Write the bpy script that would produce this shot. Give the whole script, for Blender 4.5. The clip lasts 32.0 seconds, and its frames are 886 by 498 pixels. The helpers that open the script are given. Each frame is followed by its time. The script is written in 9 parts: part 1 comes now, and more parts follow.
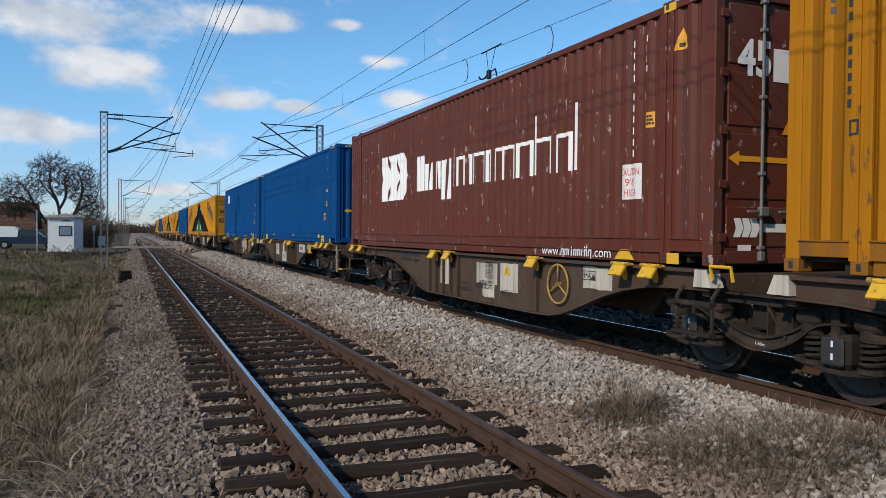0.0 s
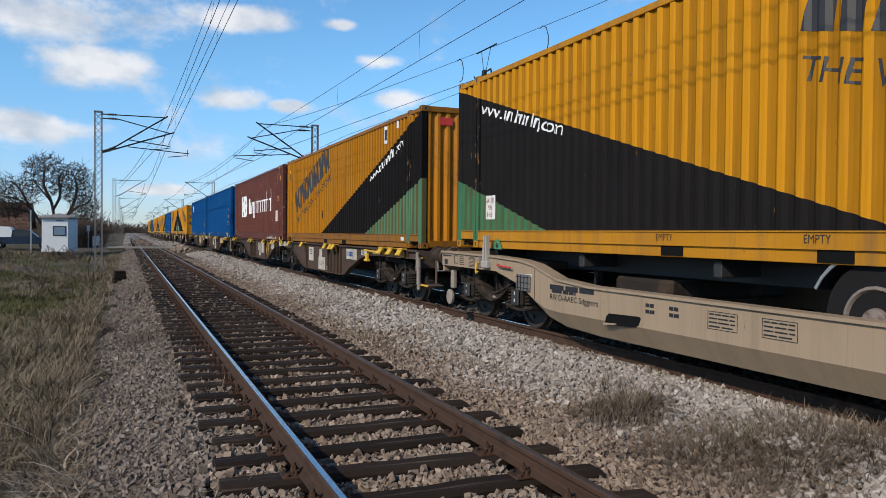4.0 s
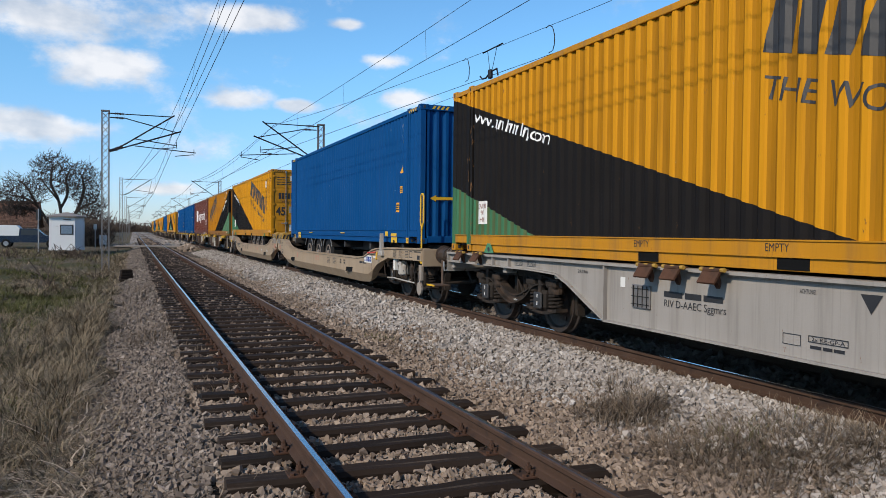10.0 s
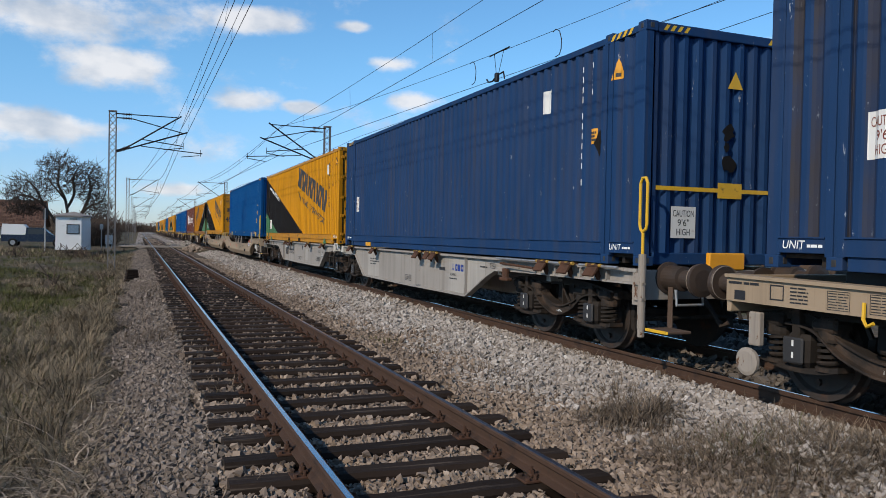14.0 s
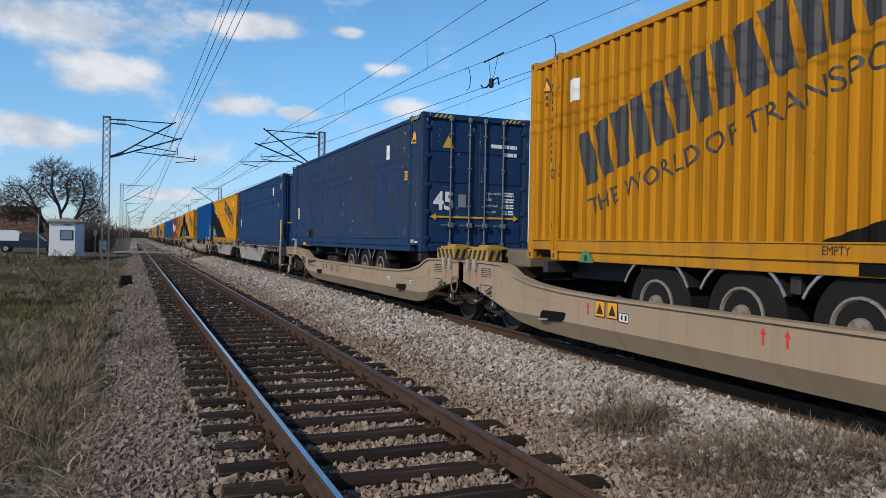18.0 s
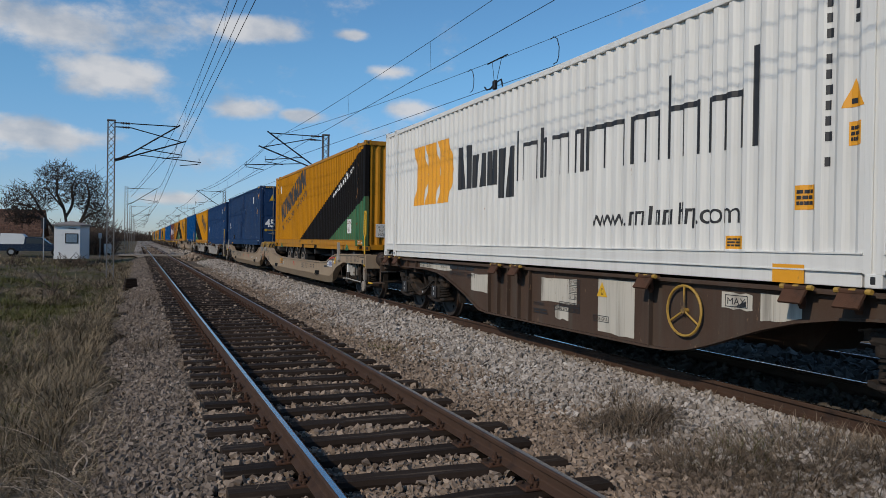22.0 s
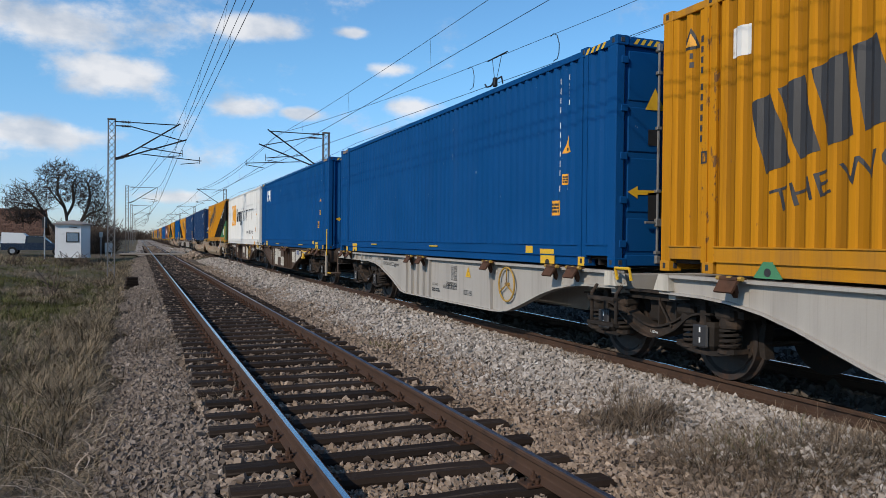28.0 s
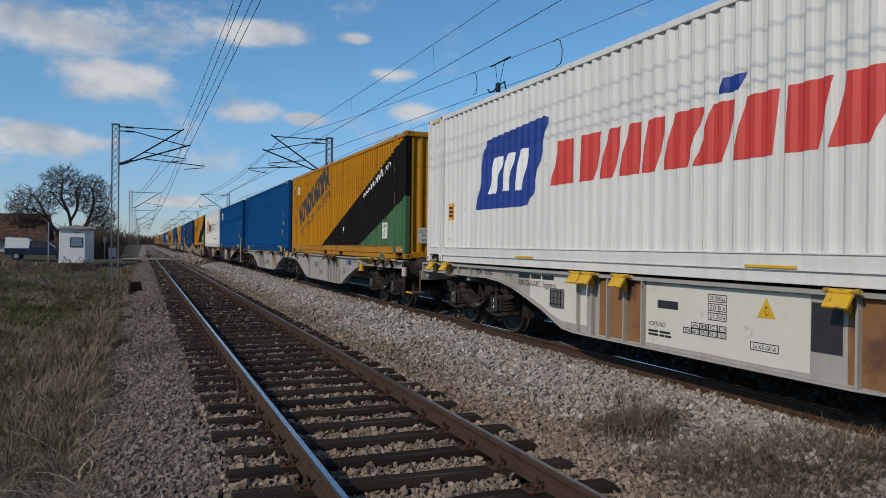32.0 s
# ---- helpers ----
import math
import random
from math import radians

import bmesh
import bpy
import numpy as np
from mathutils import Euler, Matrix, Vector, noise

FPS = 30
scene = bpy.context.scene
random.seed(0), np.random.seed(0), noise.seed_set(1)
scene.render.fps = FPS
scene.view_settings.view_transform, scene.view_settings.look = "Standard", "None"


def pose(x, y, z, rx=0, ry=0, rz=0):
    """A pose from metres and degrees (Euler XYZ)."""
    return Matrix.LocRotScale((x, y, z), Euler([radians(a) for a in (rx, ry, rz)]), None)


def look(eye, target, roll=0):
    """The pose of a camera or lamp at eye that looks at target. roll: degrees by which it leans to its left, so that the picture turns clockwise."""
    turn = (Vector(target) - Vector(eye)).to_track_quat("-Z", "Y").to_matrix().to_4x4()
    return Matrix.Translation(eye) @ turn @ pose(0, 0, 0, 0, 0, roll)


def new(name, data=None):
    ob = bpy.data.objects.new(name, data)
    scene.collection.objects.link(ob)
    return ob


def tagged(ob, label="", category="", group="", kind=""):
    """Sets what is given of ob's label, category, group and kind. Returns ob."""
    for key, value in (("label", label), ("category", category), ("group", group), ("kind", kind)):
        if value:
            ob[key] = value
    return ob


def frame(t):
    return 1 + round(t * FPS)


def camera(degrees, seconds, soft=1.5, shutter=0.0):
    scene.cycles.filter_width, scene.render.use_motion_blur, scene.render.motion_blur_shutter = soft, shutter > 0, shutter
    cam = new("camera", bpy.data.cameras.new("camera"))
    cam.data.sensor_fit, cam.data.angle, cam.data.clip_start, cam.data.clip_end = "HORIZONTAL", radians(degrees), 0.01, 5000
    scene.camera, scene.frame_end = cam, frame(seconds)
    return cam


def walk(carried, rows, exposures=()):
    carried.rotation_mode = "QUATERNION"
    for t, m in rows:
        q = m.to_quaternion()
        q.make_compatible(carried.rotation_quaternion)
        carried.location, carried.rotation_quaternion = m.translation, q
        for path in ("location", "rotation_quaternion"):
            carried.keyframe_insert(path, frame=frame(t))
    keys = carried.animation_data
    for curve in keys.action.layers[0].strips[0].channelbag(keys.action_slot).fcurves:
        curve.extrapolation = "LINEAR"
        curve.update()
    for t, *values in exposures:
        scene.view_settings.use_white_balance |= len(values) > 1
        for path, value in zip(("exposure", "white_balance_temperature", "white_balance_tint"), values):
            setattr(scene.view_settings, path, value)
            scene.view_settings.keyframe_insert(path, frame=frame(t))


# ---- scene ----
# The near track runs along y with its middle at x = 0; z = 0 is the top of the rails.
cam = camera(61.0, 32.0, soft=0.5)
walk(cam, [
    (0.0, pose(-1.919, 0, 1.550, 88.80, -0.50, -22.45)),
    (0.5, pose(-1.919, 0, 1.550, 88.97, -0.55, -22.41)),
    (1.0, pose(-1.919, 0, 1.550, 89.10, -0.47, -22.53)),
    (1.5, pose(-1.919, 0, 1.550, 89.18, -0.51, -22.44)),
    (2.0, pose(-1.919, 0, 1.550, 89.26, -0.60, -22.63)),
    (2.5, pose(-1.919, 0, 1.550, 89.19, -0.74, -22.61)),
    (3.0, pose(-1.919, 0, 1.550, 88.86, -0.67, -22.65)),
    (3.5, pose(-1.919, 0, 1.550, 88.80, -0.47, -22.81)),
    (5.5, pose(-1.919, 0, 1.550, 88.67, -0.63, -22.77)),
    (6.0, pose(-1.919, 0, 1.550, 88.50, -0.56, -22.77)),
    (6.5, pose(-1.919, 0, 1.550, 88.56, -0.39, -22.68)),
    (7.0, pose(-1.919, 0, 1.550, 88.73, -0.33, -22.55)),
    (7.5, pose(-1.919, 0, 1.550, 88.75, -0.44, -22.46)),
    (8.0, pose(-1.919, 0, 1.550, 88.61, -0.53, -22.40)),
    (8.5, pose(-1.919, 0, 1.550, 88.63, -0.55, -22.51)),
    (9.0, pose(-1.919, 0, 1.550, 88.65, -0.47, -22.31)),
    (9.5, pose(-1.919, 0, 1.550, 88.69, -0.43, -22.51)),
    (10.0, pose(-1.919, 0, 1.550, 88.76, -0.61, -22.37)),
    (10.5, pose(-1.919, 0, 1.550, 88.92, -0.64, -22.38)),
    (11.0, pose(-1.919, 0, 1.550, 88.98, -0.76, -22.34)),
    (11.5, pose(-1.919, 0, 1.550, 89.06, -0.70, -22.40)),
    (12.0, pose(-1.919, 0, 1.550, 88.67, -0.73, -22.36)),
    (12.5, pose(-1.919, 0, 1.550, 89.01, -0.88, -22.40)),
    (13.0, pose(-1.919, 0, 1.550, 89.26, -1.00, -22.22)),
    (13.5, pose(-1.919, 0, 1.550, 89.20, -1.07, -22.05)),
    (14.0, pose(-1.919, 0, 1.550, 88.97, -1.12, -21.98)),
    (14.5, pose(-1.919, 0, 1.550, 88.65, -1.12, -22.17)),
    (16.5, pose(-1.919, 0, 1.550, 89.05, -1.15, -22.18)),
    (17.0, pose(-1.919, 0, 1.550, 89.16, -0.99, -22.18)),
    (17.5, pose(-1.919, 0, 1.550, 89.21, -0.96, -22.32)),
    (18.0, pose(-1.919, 0, 1.550, 89.39, -1.04, -22.38)),
    (18.5, pose(-1.919, 0, 1.550, 89.50, -1.15, -22.48)),
    (19.0, pose(-1.919, 0, 1.550, 89.48, -1.09, -22.38)),
    (19.5, pose(-1.919, 0, 1.550, 89.35, -1.10, -22.31)),
    (20.0, pose(-1.919, 0, 1.550, 89.11, -0.95, -22.20)),
    (20.5, pose(-1.919, 0, 1.550, 88.90, -0.84, -22.10)),
    (21.0, pose(-1.919, 0, 1.550, 89.29, -0.86, -22.07)),
    (21.5, pose(-1.919, 0, 1.550, 89.63, -0.74, -22.02)),
    (22.0, pose(-1.919, 0, 1.550, 89.54, -0.86, -22.07)),
    (22.5, pose(-1.919, 0, 1.550, 89.50, -0.78, -22.19)),
    (23.0, pose(-1.919, 0, 1.550, 89.31, -0.77, -22.08)),
    (23.5, pose(-1.919, 0, 1.550, 89.06, -0.81, -22.07)),
    (24.0, pose(-1.919, 0, 1.550, 89.04, -0.86, -22.21)),
    (24.5, pose(-1.919, 0, 1.550, 89.12, -0.84, -22.27)),
    (25.0, pose(-1.919, 0, 1.550, 89.29, -0.81, -22.08)),
    (25.5, pose(-1.919, 0, 1.550, 89.32, -0.92, -22.20)),
    (27.5, pose(-1.919, 0, 1.550, 89.21, -0.61, -22.05)),
    (28.0, pose(-1.919, 0, 1.550, 89.35, -0.63, -22.01)),
    (28.5, pose(-1.919, 0, 1.550, 89.23, -0.47, -22.00)),
    (29.0, pose(-1.919, 0, 1.550, 89.21, -0.52, -22.07)),
    (29.5, pose(-1.919, 0, 1.550, 89.37, -0.57, -21.98)),
    (30.0, pose(-1.919, 0, 1.550, 89.56, -0.78, -21.92)),
    (30.5, pose(-1.919, 0, 1.550, 89.50, -0.53, -21.73)),
    (31.0, pose(-1.919, 0, 1.550, 89.53, -0.39, -21.87)),
    (31.5, pose(-1.919, 0, 1.550, 89.70, -0.51, -21.76)),
    (32.0, pose(-1.919, 0, 1.550, 89.73, -0.64, -21.78)),
], exposures=[(0, -0.24), (1, -0.10), (2, -0.12), (3, -0.06), (6, -0.34), (7, -0.28), (8, -0.28), (9, -0.04), (10, -0.04), (11, -0.36), (12, -0.24), (13, -0.23), (14, -0.17), (17, -0.20), (18, -0.24), (19, -0.26), (20, -0.07), (21, -0.16), (22, -0.63), (23, -0.54), (24, -0.44), (25, -0.32), (28, -0.20), (29, -0.36), (30, -0.36), (31, -0.25), (32, -0.66)])

TRACK2 = 4.808      # middle of the track that the train runs on
SPEED = 5.69       # metres a second, away from the camera
CLOUDS = [          # direction, half width, half height
    (-0.039, 0.980, 0.196, 0.095, 0.033), (-0.081, 0.968, 0.240, 0.175, 0.036), (-0.117, 0.986, 0.121, 0.105, 0.021),
    (0.118, 0.979, 0.166, 0.058, 0.018), (0.191, 0.968, 0.161, 0.036, 0.010), (0.332, 0.927, 0.174, 0.048, 0.014),
    (0.298, 0.929, 0.220, 0.040, 0.012), (0.137, 0.955, 0.262, 0.085, 0.018), (0.249, 0.932, 0.262, 0.033, 0.009),
    (0.692, 0.687, 0.222, 0.080, 0.024), (0.722, 0.673, 0.161, 0.100, 0.020), (0.675, 0.727, 0.126, 0.050, 0.010),
    (0.031, 0.998, 0.050, 0.060, 0.012),
]

# ---- light ----
SUN_EL, SUN_AZ = 34.0, 245.0     # elevation; heading clockwise from +y


def build_world():
    w = bpy.data.worlds.new("sky")
    scene.world = w
    w.use_nodes = True
    nt = w.node_tree
    N, L = nt.nodes, nt.links
    bg = N["Background"]
    sky = N.new("ShaderNodeTexSky")
    sky.sky_type, sky.sun_disc = "NISHITA", False
    sky.sun_elevation, sky.sun_rotation = radians(SUN_EL), radians(SUN_AZ)
    sky.air_density, sky.dust_density, sky.ozone_density = 1.0, 0.25, 4.0
    gain = N.new("ShaderNodeVectorMath")
    gain.operation = "SCALE"
    gain.inputs["Scale"].default_value = 0.155
    vivid = N.new("ShaderNodeHueSaturation")
    vivid.inputs["Saturation"].default_value = 1.05
    L.new(sky.outputs[0], vivid.inputs["Color"])
    tint = N.new("ShaderNodeVectorMath")
    tint.operation = "MULTIPLY"
    tint.inputs[1].default_value = (0.87, 1.15, 1.21)
    L.new(vivid.outputs[0], tint.inputs[0])
    co = N.new("ShaderNodeTexCoord")
    # a deeper haze towards the horizon
    high = N.new("ShaderNodeSeparateXYZ")
    L.new(co.outputs["Generated"], high.inputs[0])
    haze = N.new("ShaderNodeMapRange")
    haze.interpolation_type = "SMOOTHSTEP"
    haze.inputs["From Min"].default_value, haze.inputs["From Max"].default_value = 0.0, 0.24
    L.new(high.outputs[2], haze.inputs["Value"])
    shade = N.new("ShaderNodeMix")
    shade.data_type = "RGBA"
    shade.inputs["A"].default_value, shade.inputs["B"].default_value = (0.83, 0.73, 0.93, 1), (1, 1, 1, 1)
    L.new(haze.outputs[0], shade.inputs["Factor"])
    dim = N.new("ShaderNodeVectorMath")
    dim.operation = "MULTIPLY"
    L.new(tint.outputs[0], dim.inputs[0])
    L.new(shade.outputs["Result"], dim.inputs[1])
    L.new(dim.outputs[0], gain.inputs[0])
    total = None
    for cx, cy, cz, a, b in CLOUDS:
        sub = N.new("ShaderNodeVectorMath")
        sub.operation = "SUBTRACT"
        sub.inputs[1].default_value = (cx, cy, cz)
        L.new(co.outputs["Generated"], sub.inputs[0])
        mul = N.new("ShaderNodeVectorMath")
        mul.operation = "MULTIPLY"
        mul.inputs[1].default_value = (1 / a, 1 / a, 1 / b)
        L.new(sub.outputs[0], mul.inputs[0])
        ln = N.new("ShaderNodeVectorMath")
        ln.operation = "LENGTH"
        L.new(mul.outputs[0], ln.inputs[0])
        inv = N.new("ShaderNodeMath")
        inv.operation, inv.use_clamp = "SUBTRACT", True
        inv.inputs[0].default_value = 1.15
        L.new(ln.outputs["Value"], inv.inputs[1])
        if total is None:
            total = inv.outputs[0]
        else:
            mx = N.new("ShaderNodeMath")
            mx.operation = "MAXIMUM"
            L.new(total, mx.inputs[0])
            L.new(inv.outputs[0], mx.inputs[1])
            total = mx.outputs[0]
    # ragged edges, and thin cloud all round the sky
    st = N.new("ShaderNodeVectorMath")
    st.operation = "MULTIPLY"
    st.inputs[1].default_value = (1, 1, 1.7)
    L.new(co.outputs["Generated"], st.inputs[0])
    n1 = N.new("ShaderNodeTexNoise")
    n1.inputs["Scale"].default_value, n1.inputs["Detail"].default_value, n1.inputs["Roughness"].default_value = 9.0, 7, 0.62
    L.new(st.outputs[0], n1.inputs["Vector"])
    e = N.new("ShaderNodeMath")
    e.operation = "MULTIPLY_ADD"
    e.inputs[1].default_value, e.inputs[2].default_value = 2.5, -1.25
    L.new(n1.outputs[0], e.inputs[0])
    s = N.new("ShaderNodeMath")
    s.operation = "ADD"
    L.new(total, s.inputs[0])
    L.new(e.outputs[0], s.inputs[1])
    ramp = N.new("ShaderNodeMapRange")
    ramp.interpolation_type = "SMOOTHSTEP"
    ramp.inputs["From Min"].default_value, ramp.inputs["From Max"].default_value = 0.10, 0.85
    L.new(s.outputs[0], ramp.inputs["Value"])
    n2 = N.new("ShaderNodeTexNoise")
    n2.inputs["Scale"].default_value, n2.inputs["Detail"].default_value = 16.0, 5
    L.new(st.outputs[0], n2.inputs["Vector"])
    cc = N.new("ShaderNodeValToRGB")
    cc.color_ramp.elements[0].color, cc.color_ramp.elements[0].position = (0.50, 0.58, 0.70, 1), 0.3
    cc.color_ramp.elements[1].color, cc.color_ramp.elements[1].position = (1.0, 0.99, 1.0, 1), 0.62
    L.new(n2.outputs[0], cc.inputs[0])
    dens = N.new("ShaderNodeMath")
    dens.operation = "MULTIPLY"
    dens.inputs[1].default_value = 0.88
    L.new(ramp.outputs[0], dens.inputs[0])
    mix = N.new("ShaderNodeMix")
    mix.data_type = "RGBA"
    L.new(dens.outputs[0], mix.inputs["Factor"])
    L.new(gain.outputs[0], mix.inputs["A"])
    L.new(cc.outputs[0], mix.inputs["B"])
    L.new(mix.outputs["Result"], bg.inputs["Color"])
    bg.inputs["Strength"].default_value = 1.0


build_world()
sun = new("sun", bpy.data.lights.new("sun", "SUN"))
sun.data.energy, sun.data.angle, sun.data.color = 4.3, radians(0.53), (1.0, 0.872, 0.715)
_az, _el = radians(SUN_AZ), radians(SUN_EL)
sun.matrix_world = look((0, 0, 30), Vector((0, 0, 30)) - Vector((math.sin(_az) * math.cos(_el), math.cos(_az) * math.cos(_el), math.sin(_el))))


# ---- materials ----
def nodes_of(name):
    m = bpy.data.materials.new(name)
    m.use_nodes = True
    return m, m.node_tree.nodes, m.node_tree.links, m.node_tree.nodes["Principled BSDF"]


def noise_node(N, L, vec, scale, detail=4, rough=0.55, stretch=None):
    if stretch:
        mp = N.new("ShaderNodeMapping")
        mp.inputs["Scale"].default_value = stretch
        L.new(vec, mp.inputs["Vector"])
        vec = mp.outputs[0]
    n = N.new("ShaderNodeTexNoise")
    n.inputs["Scale"].default_value, n.inputs["Detail"].default_value, n.inputs["Roughness"].default_value = scale, detail, rough
    L.new(vec, n.inputs["Vector"])
    return n.outputs[0]


def ramp_node(N, L, val, lo, hi, smooth=True):
    r = N.new("ShaderNodeMapRange")
    r.interpolation_type = "SMOOTHSTEP" if smooth else "LINEAR"
    r.inputs["From Min"].default_value, r.inputs["From Max"].default_value = lo, hi
    L.new(val, r.inputs["Value"])
    return r.outputs[0]


def mixc(N, L, fac, a, b, mode="MIX"):
    m = N.new("ShaderNodeMix")
    m.data_type, m.blend_type = "RGBA", mode
    for sock, v in (("Factor", fac), ("A", a), ("B", b)):
        if isinstance(v, (int, float)):
            m.inputs[sock].default_value = v
        elif isinstance(v, tuple):
            m.inputs[sock].default_value = (*v[:3], 1)
        else:
            L.new(v, m.inputs[sock])
    return m.outputs["Result"]


def math_node(N, L, op, a, b):
    m = N.new("ShaderNodeMath")
    m.operation = op
    for i, v in enumerate((a, b)):
        if isinstance(v, (int, float)):
            m.inputs[i].default_value = v
        else:
            L.new(v, m.inputs[i])
    return m.outputs[0]


def finish(N, L, bsdf, color, vec, rough, bump, bscale, metal=0.0, rvar=0.15):
    bsdf.inputs["Specular IOR Level"].default_value = 0.15 if rough > 0.75 else 0.4
    L.new(color, bsdf.inputs["Base Color"])
    fine = noise_node(N, L, vec, bscale, 5, 0.6)
    r = N.new("ShaderNodeMapRange")
    r.inputs["To Min"].default_value, r.inputs["To Max"].default_value = max(rough - rvar, 0.05), min(rough + rvar, 1)
    L.new(fine, r.inputs["Value"])
    L.new(r.outputs[0], bsdf.inputs["Roughness"])
    bsdf.inputs["Metallic"].default_value = metal
    if bump:
        b = N.new("ShaderNodeBump")
        b.inputs["Strength"].default_value, b.inputs["Distance"].default_value = 0.6, bump
        L.new(fine, b.inputs["Height"])
        L.new(b.outputs[0], bsdf.inputs["Normal"])


def surface(name, color, rough=0.6, metal=0.0, var=0.25, scale=2.0, bump=0.004, bscale=60.0, dirt=None, dirt_amount=0.5,
            dirt_scale=1.5, streak=None, per_object=0.0, islands=0.0):
    """A worn surface: two scales of tone, stains of a second colour, and fine relief."""
    m, N, L, bsdf = nodes_of(name)
    co = N.new("ShaderNodeTexCoord").outputs["Object"]
    dark, light = tuple(c * (1 - var) for c in color), tuple(min(c * (1 + var), 1) for c in color)
    col = mixc(N, L, noise_node(N, L, co, scale, 6, 0.6), dark, light)
    col = mixc(N, L, math_node(N, L, "MULTIPLY", noise_node(N, L, co, scale * 17, 3), 0.35), col, dark)
    if dirt:
        k = ramp_node(N, L, noise_node(N, L, co, dirt_scale, 7, 0.65, streak), 0.68 - dirt_amount * 0.35, 0.80 - dirt_amount * 0.2)
        col = mixc(N, L, k, col, dirt)
    if per_object or islands:
        if per_object:
            rnd = N.new("ShaderNodeObjectInfo").outputs["Random"]
        else:
            rnd = N.new("ShaderNodeNewGeometry").outputs["Random Per Island"]
        amount = per_object or islands
        r = N.new("ShaderNodeMapRange")
        r.inputs["To Min"].default_value, r.inputs["To Max"].default_value = 1 - amount, 1 + amount
        L.new(rnd, r.inputs["Value"])
        sc = N.new("ShaderNodeVectorMath")
        sc.operation = "SCALE"
        L.new(col, sc.inputs[0])
        L.new(r.outputs[0], sc.inputs["Scale"])
        col = sc.outputs[0]
    finish(N, L, bsdf, col, co, rough, bump, bscale, metal)
    return m


def stones(name, tones, rough=0.9):
    """Broken stone: each piece has a tone of its own."""
    m, N, L, bsdf = nodes_of(name)
    g = N.new("ShaderNodeNewGeometry").outputs["Random Per Island"]
    co = N.new("ShaderNodeTexCoord").outputs["Object"]
    cr = N.new("ShaderNodeValToRGB")
    cr.color_ramp.interpolation = "LINEAR"
    els = cr.color_ramp.elements
    while len(els) < len(tones):
        els.new(0.5)
    for i, c in enumerate(tones):
        els[i].position, els[i].color = i / (len(tones) - 1), (*c, 1)
    L.new(g, cr.inputs[0])
    big = ramp_node(N, L, noise_node(N, L, co, 0.55, 4), 0.35, 0.68)
    col = mixc(N, L, math_node(N, L, "MULTIPLY", big, 0.30), cr.outputs[0], (0.20, 0.16, 0.13))
    col = mixc(N, L, math_node(N, L, "MULTIPLY", noise_node(N, L, co, 45, 4), 0.25), col, (0.20, 0.17, 0.145))
    finish(N, L, bsdf, col, co, rough, 0.004, 120)
    return m


def paint(name, color, wear=(0.16, 0.07, 0.03), wear_amount=0.25, rough=0.5, fade=0.18, grime=0.35, gloss=0.14, groove=0.0):
    """Container or wagon paint: faded, with dirt that has run down, and small rust scars."""
    m, N, L, bsdf = nodes_of(name)
    co = N.new("ShaderNodeTexCoord").outputs["Object"]
    col = paint_colour(N, L, co, color, wear, wear_amount, fade, grime)
    if groove:
        # dirt that stays in the grooves of the corrugated sides
        sep = N.new("ShaderNodeSeparateXYZ")
        L.new(co, sep.inputs[0])
        out = math_node(N, L, "ABSOLUTE", sep.outputs[0], 0)
        deep = math_node(N, L, "MULTIPLY", math_node(N, L, "LESS_THAN", out, 1.222), math_node(N, L, "GREATER_THAN", out, 1.19))
        soil = math_node(N, L, "MULTIPLY", deep, ramp_node(N, L, noise_node(N, L, co, 0.9, 4, 0.6, (1, 1, 0.6)), 0.2, 0.75))
        col = mixc(N, L, math_node(N, L, "MULTIPLY", soil, groove), col, (0.046, 0.039, 0.037))
    finish(N, L, bsdf, col, co, rough, 0.003, 35)
    bsdf.inputs["Specular IOR Level"].default_value = gloss
    return m


def paint_colour(N, L, co, color, wear, wear_amount, fade, grime, soot=(0.075, 0.062, 0.05)):
    rnd = N.new("ShaderNodeObjectInfo").outputs["Random"]
    pos = N.new("ShaderNodeVectorMath")
    pos.operation = "ADD"
    shift = N.new("ShaderNodeCombineXYZ")
    L.new(math_node(N, L, "MULTIPLY", rnd, 40.0), shift.inputs[1])
    L.new(co, pos.inputs[0])
    L.new(shift.outputs[0], pos.inputs[1])
    co = pos.outputs[0]
    base = color if not isinstance(color, tuple) else None
    if base is None:
        base = mixc(N, L, noise_node(N, L, co, 0.8, 5), tuple(c * (1 - fade) for c in color), tuple(min(c * (1 + fade) + 0.006, 1) for c in color))
    run = noise_node(N, L, co, 2.2, 6, 0.6, (1, 2.2, 0.16))
    col = mixc(N, L, math_node(N, L, "MULTIPLY", ramp_node(N, L, run, 0.44, 0.78), grime), base, soot)
    fine = noise_node(N, L, co, 5.0, 5, 0.65, (1, 7.0, 0.12))
    col = mixc(N, L, math_node(N, L, "MULTIPLY", ramp_node(N, L, fine, 0.52, 0.80), grime * 0.8), col, tuple(c * 0.6 for c in soot))
    scar = ramp_node(N, L, noise_node(N, L, co, 6.5, 8, 0.7, (1, 1.6, 0.55)), 0.70 - wear_amount * 0.12, 0.74 - wear_amount * 0.12)
    return mixc(N, L, scar, col, wear)


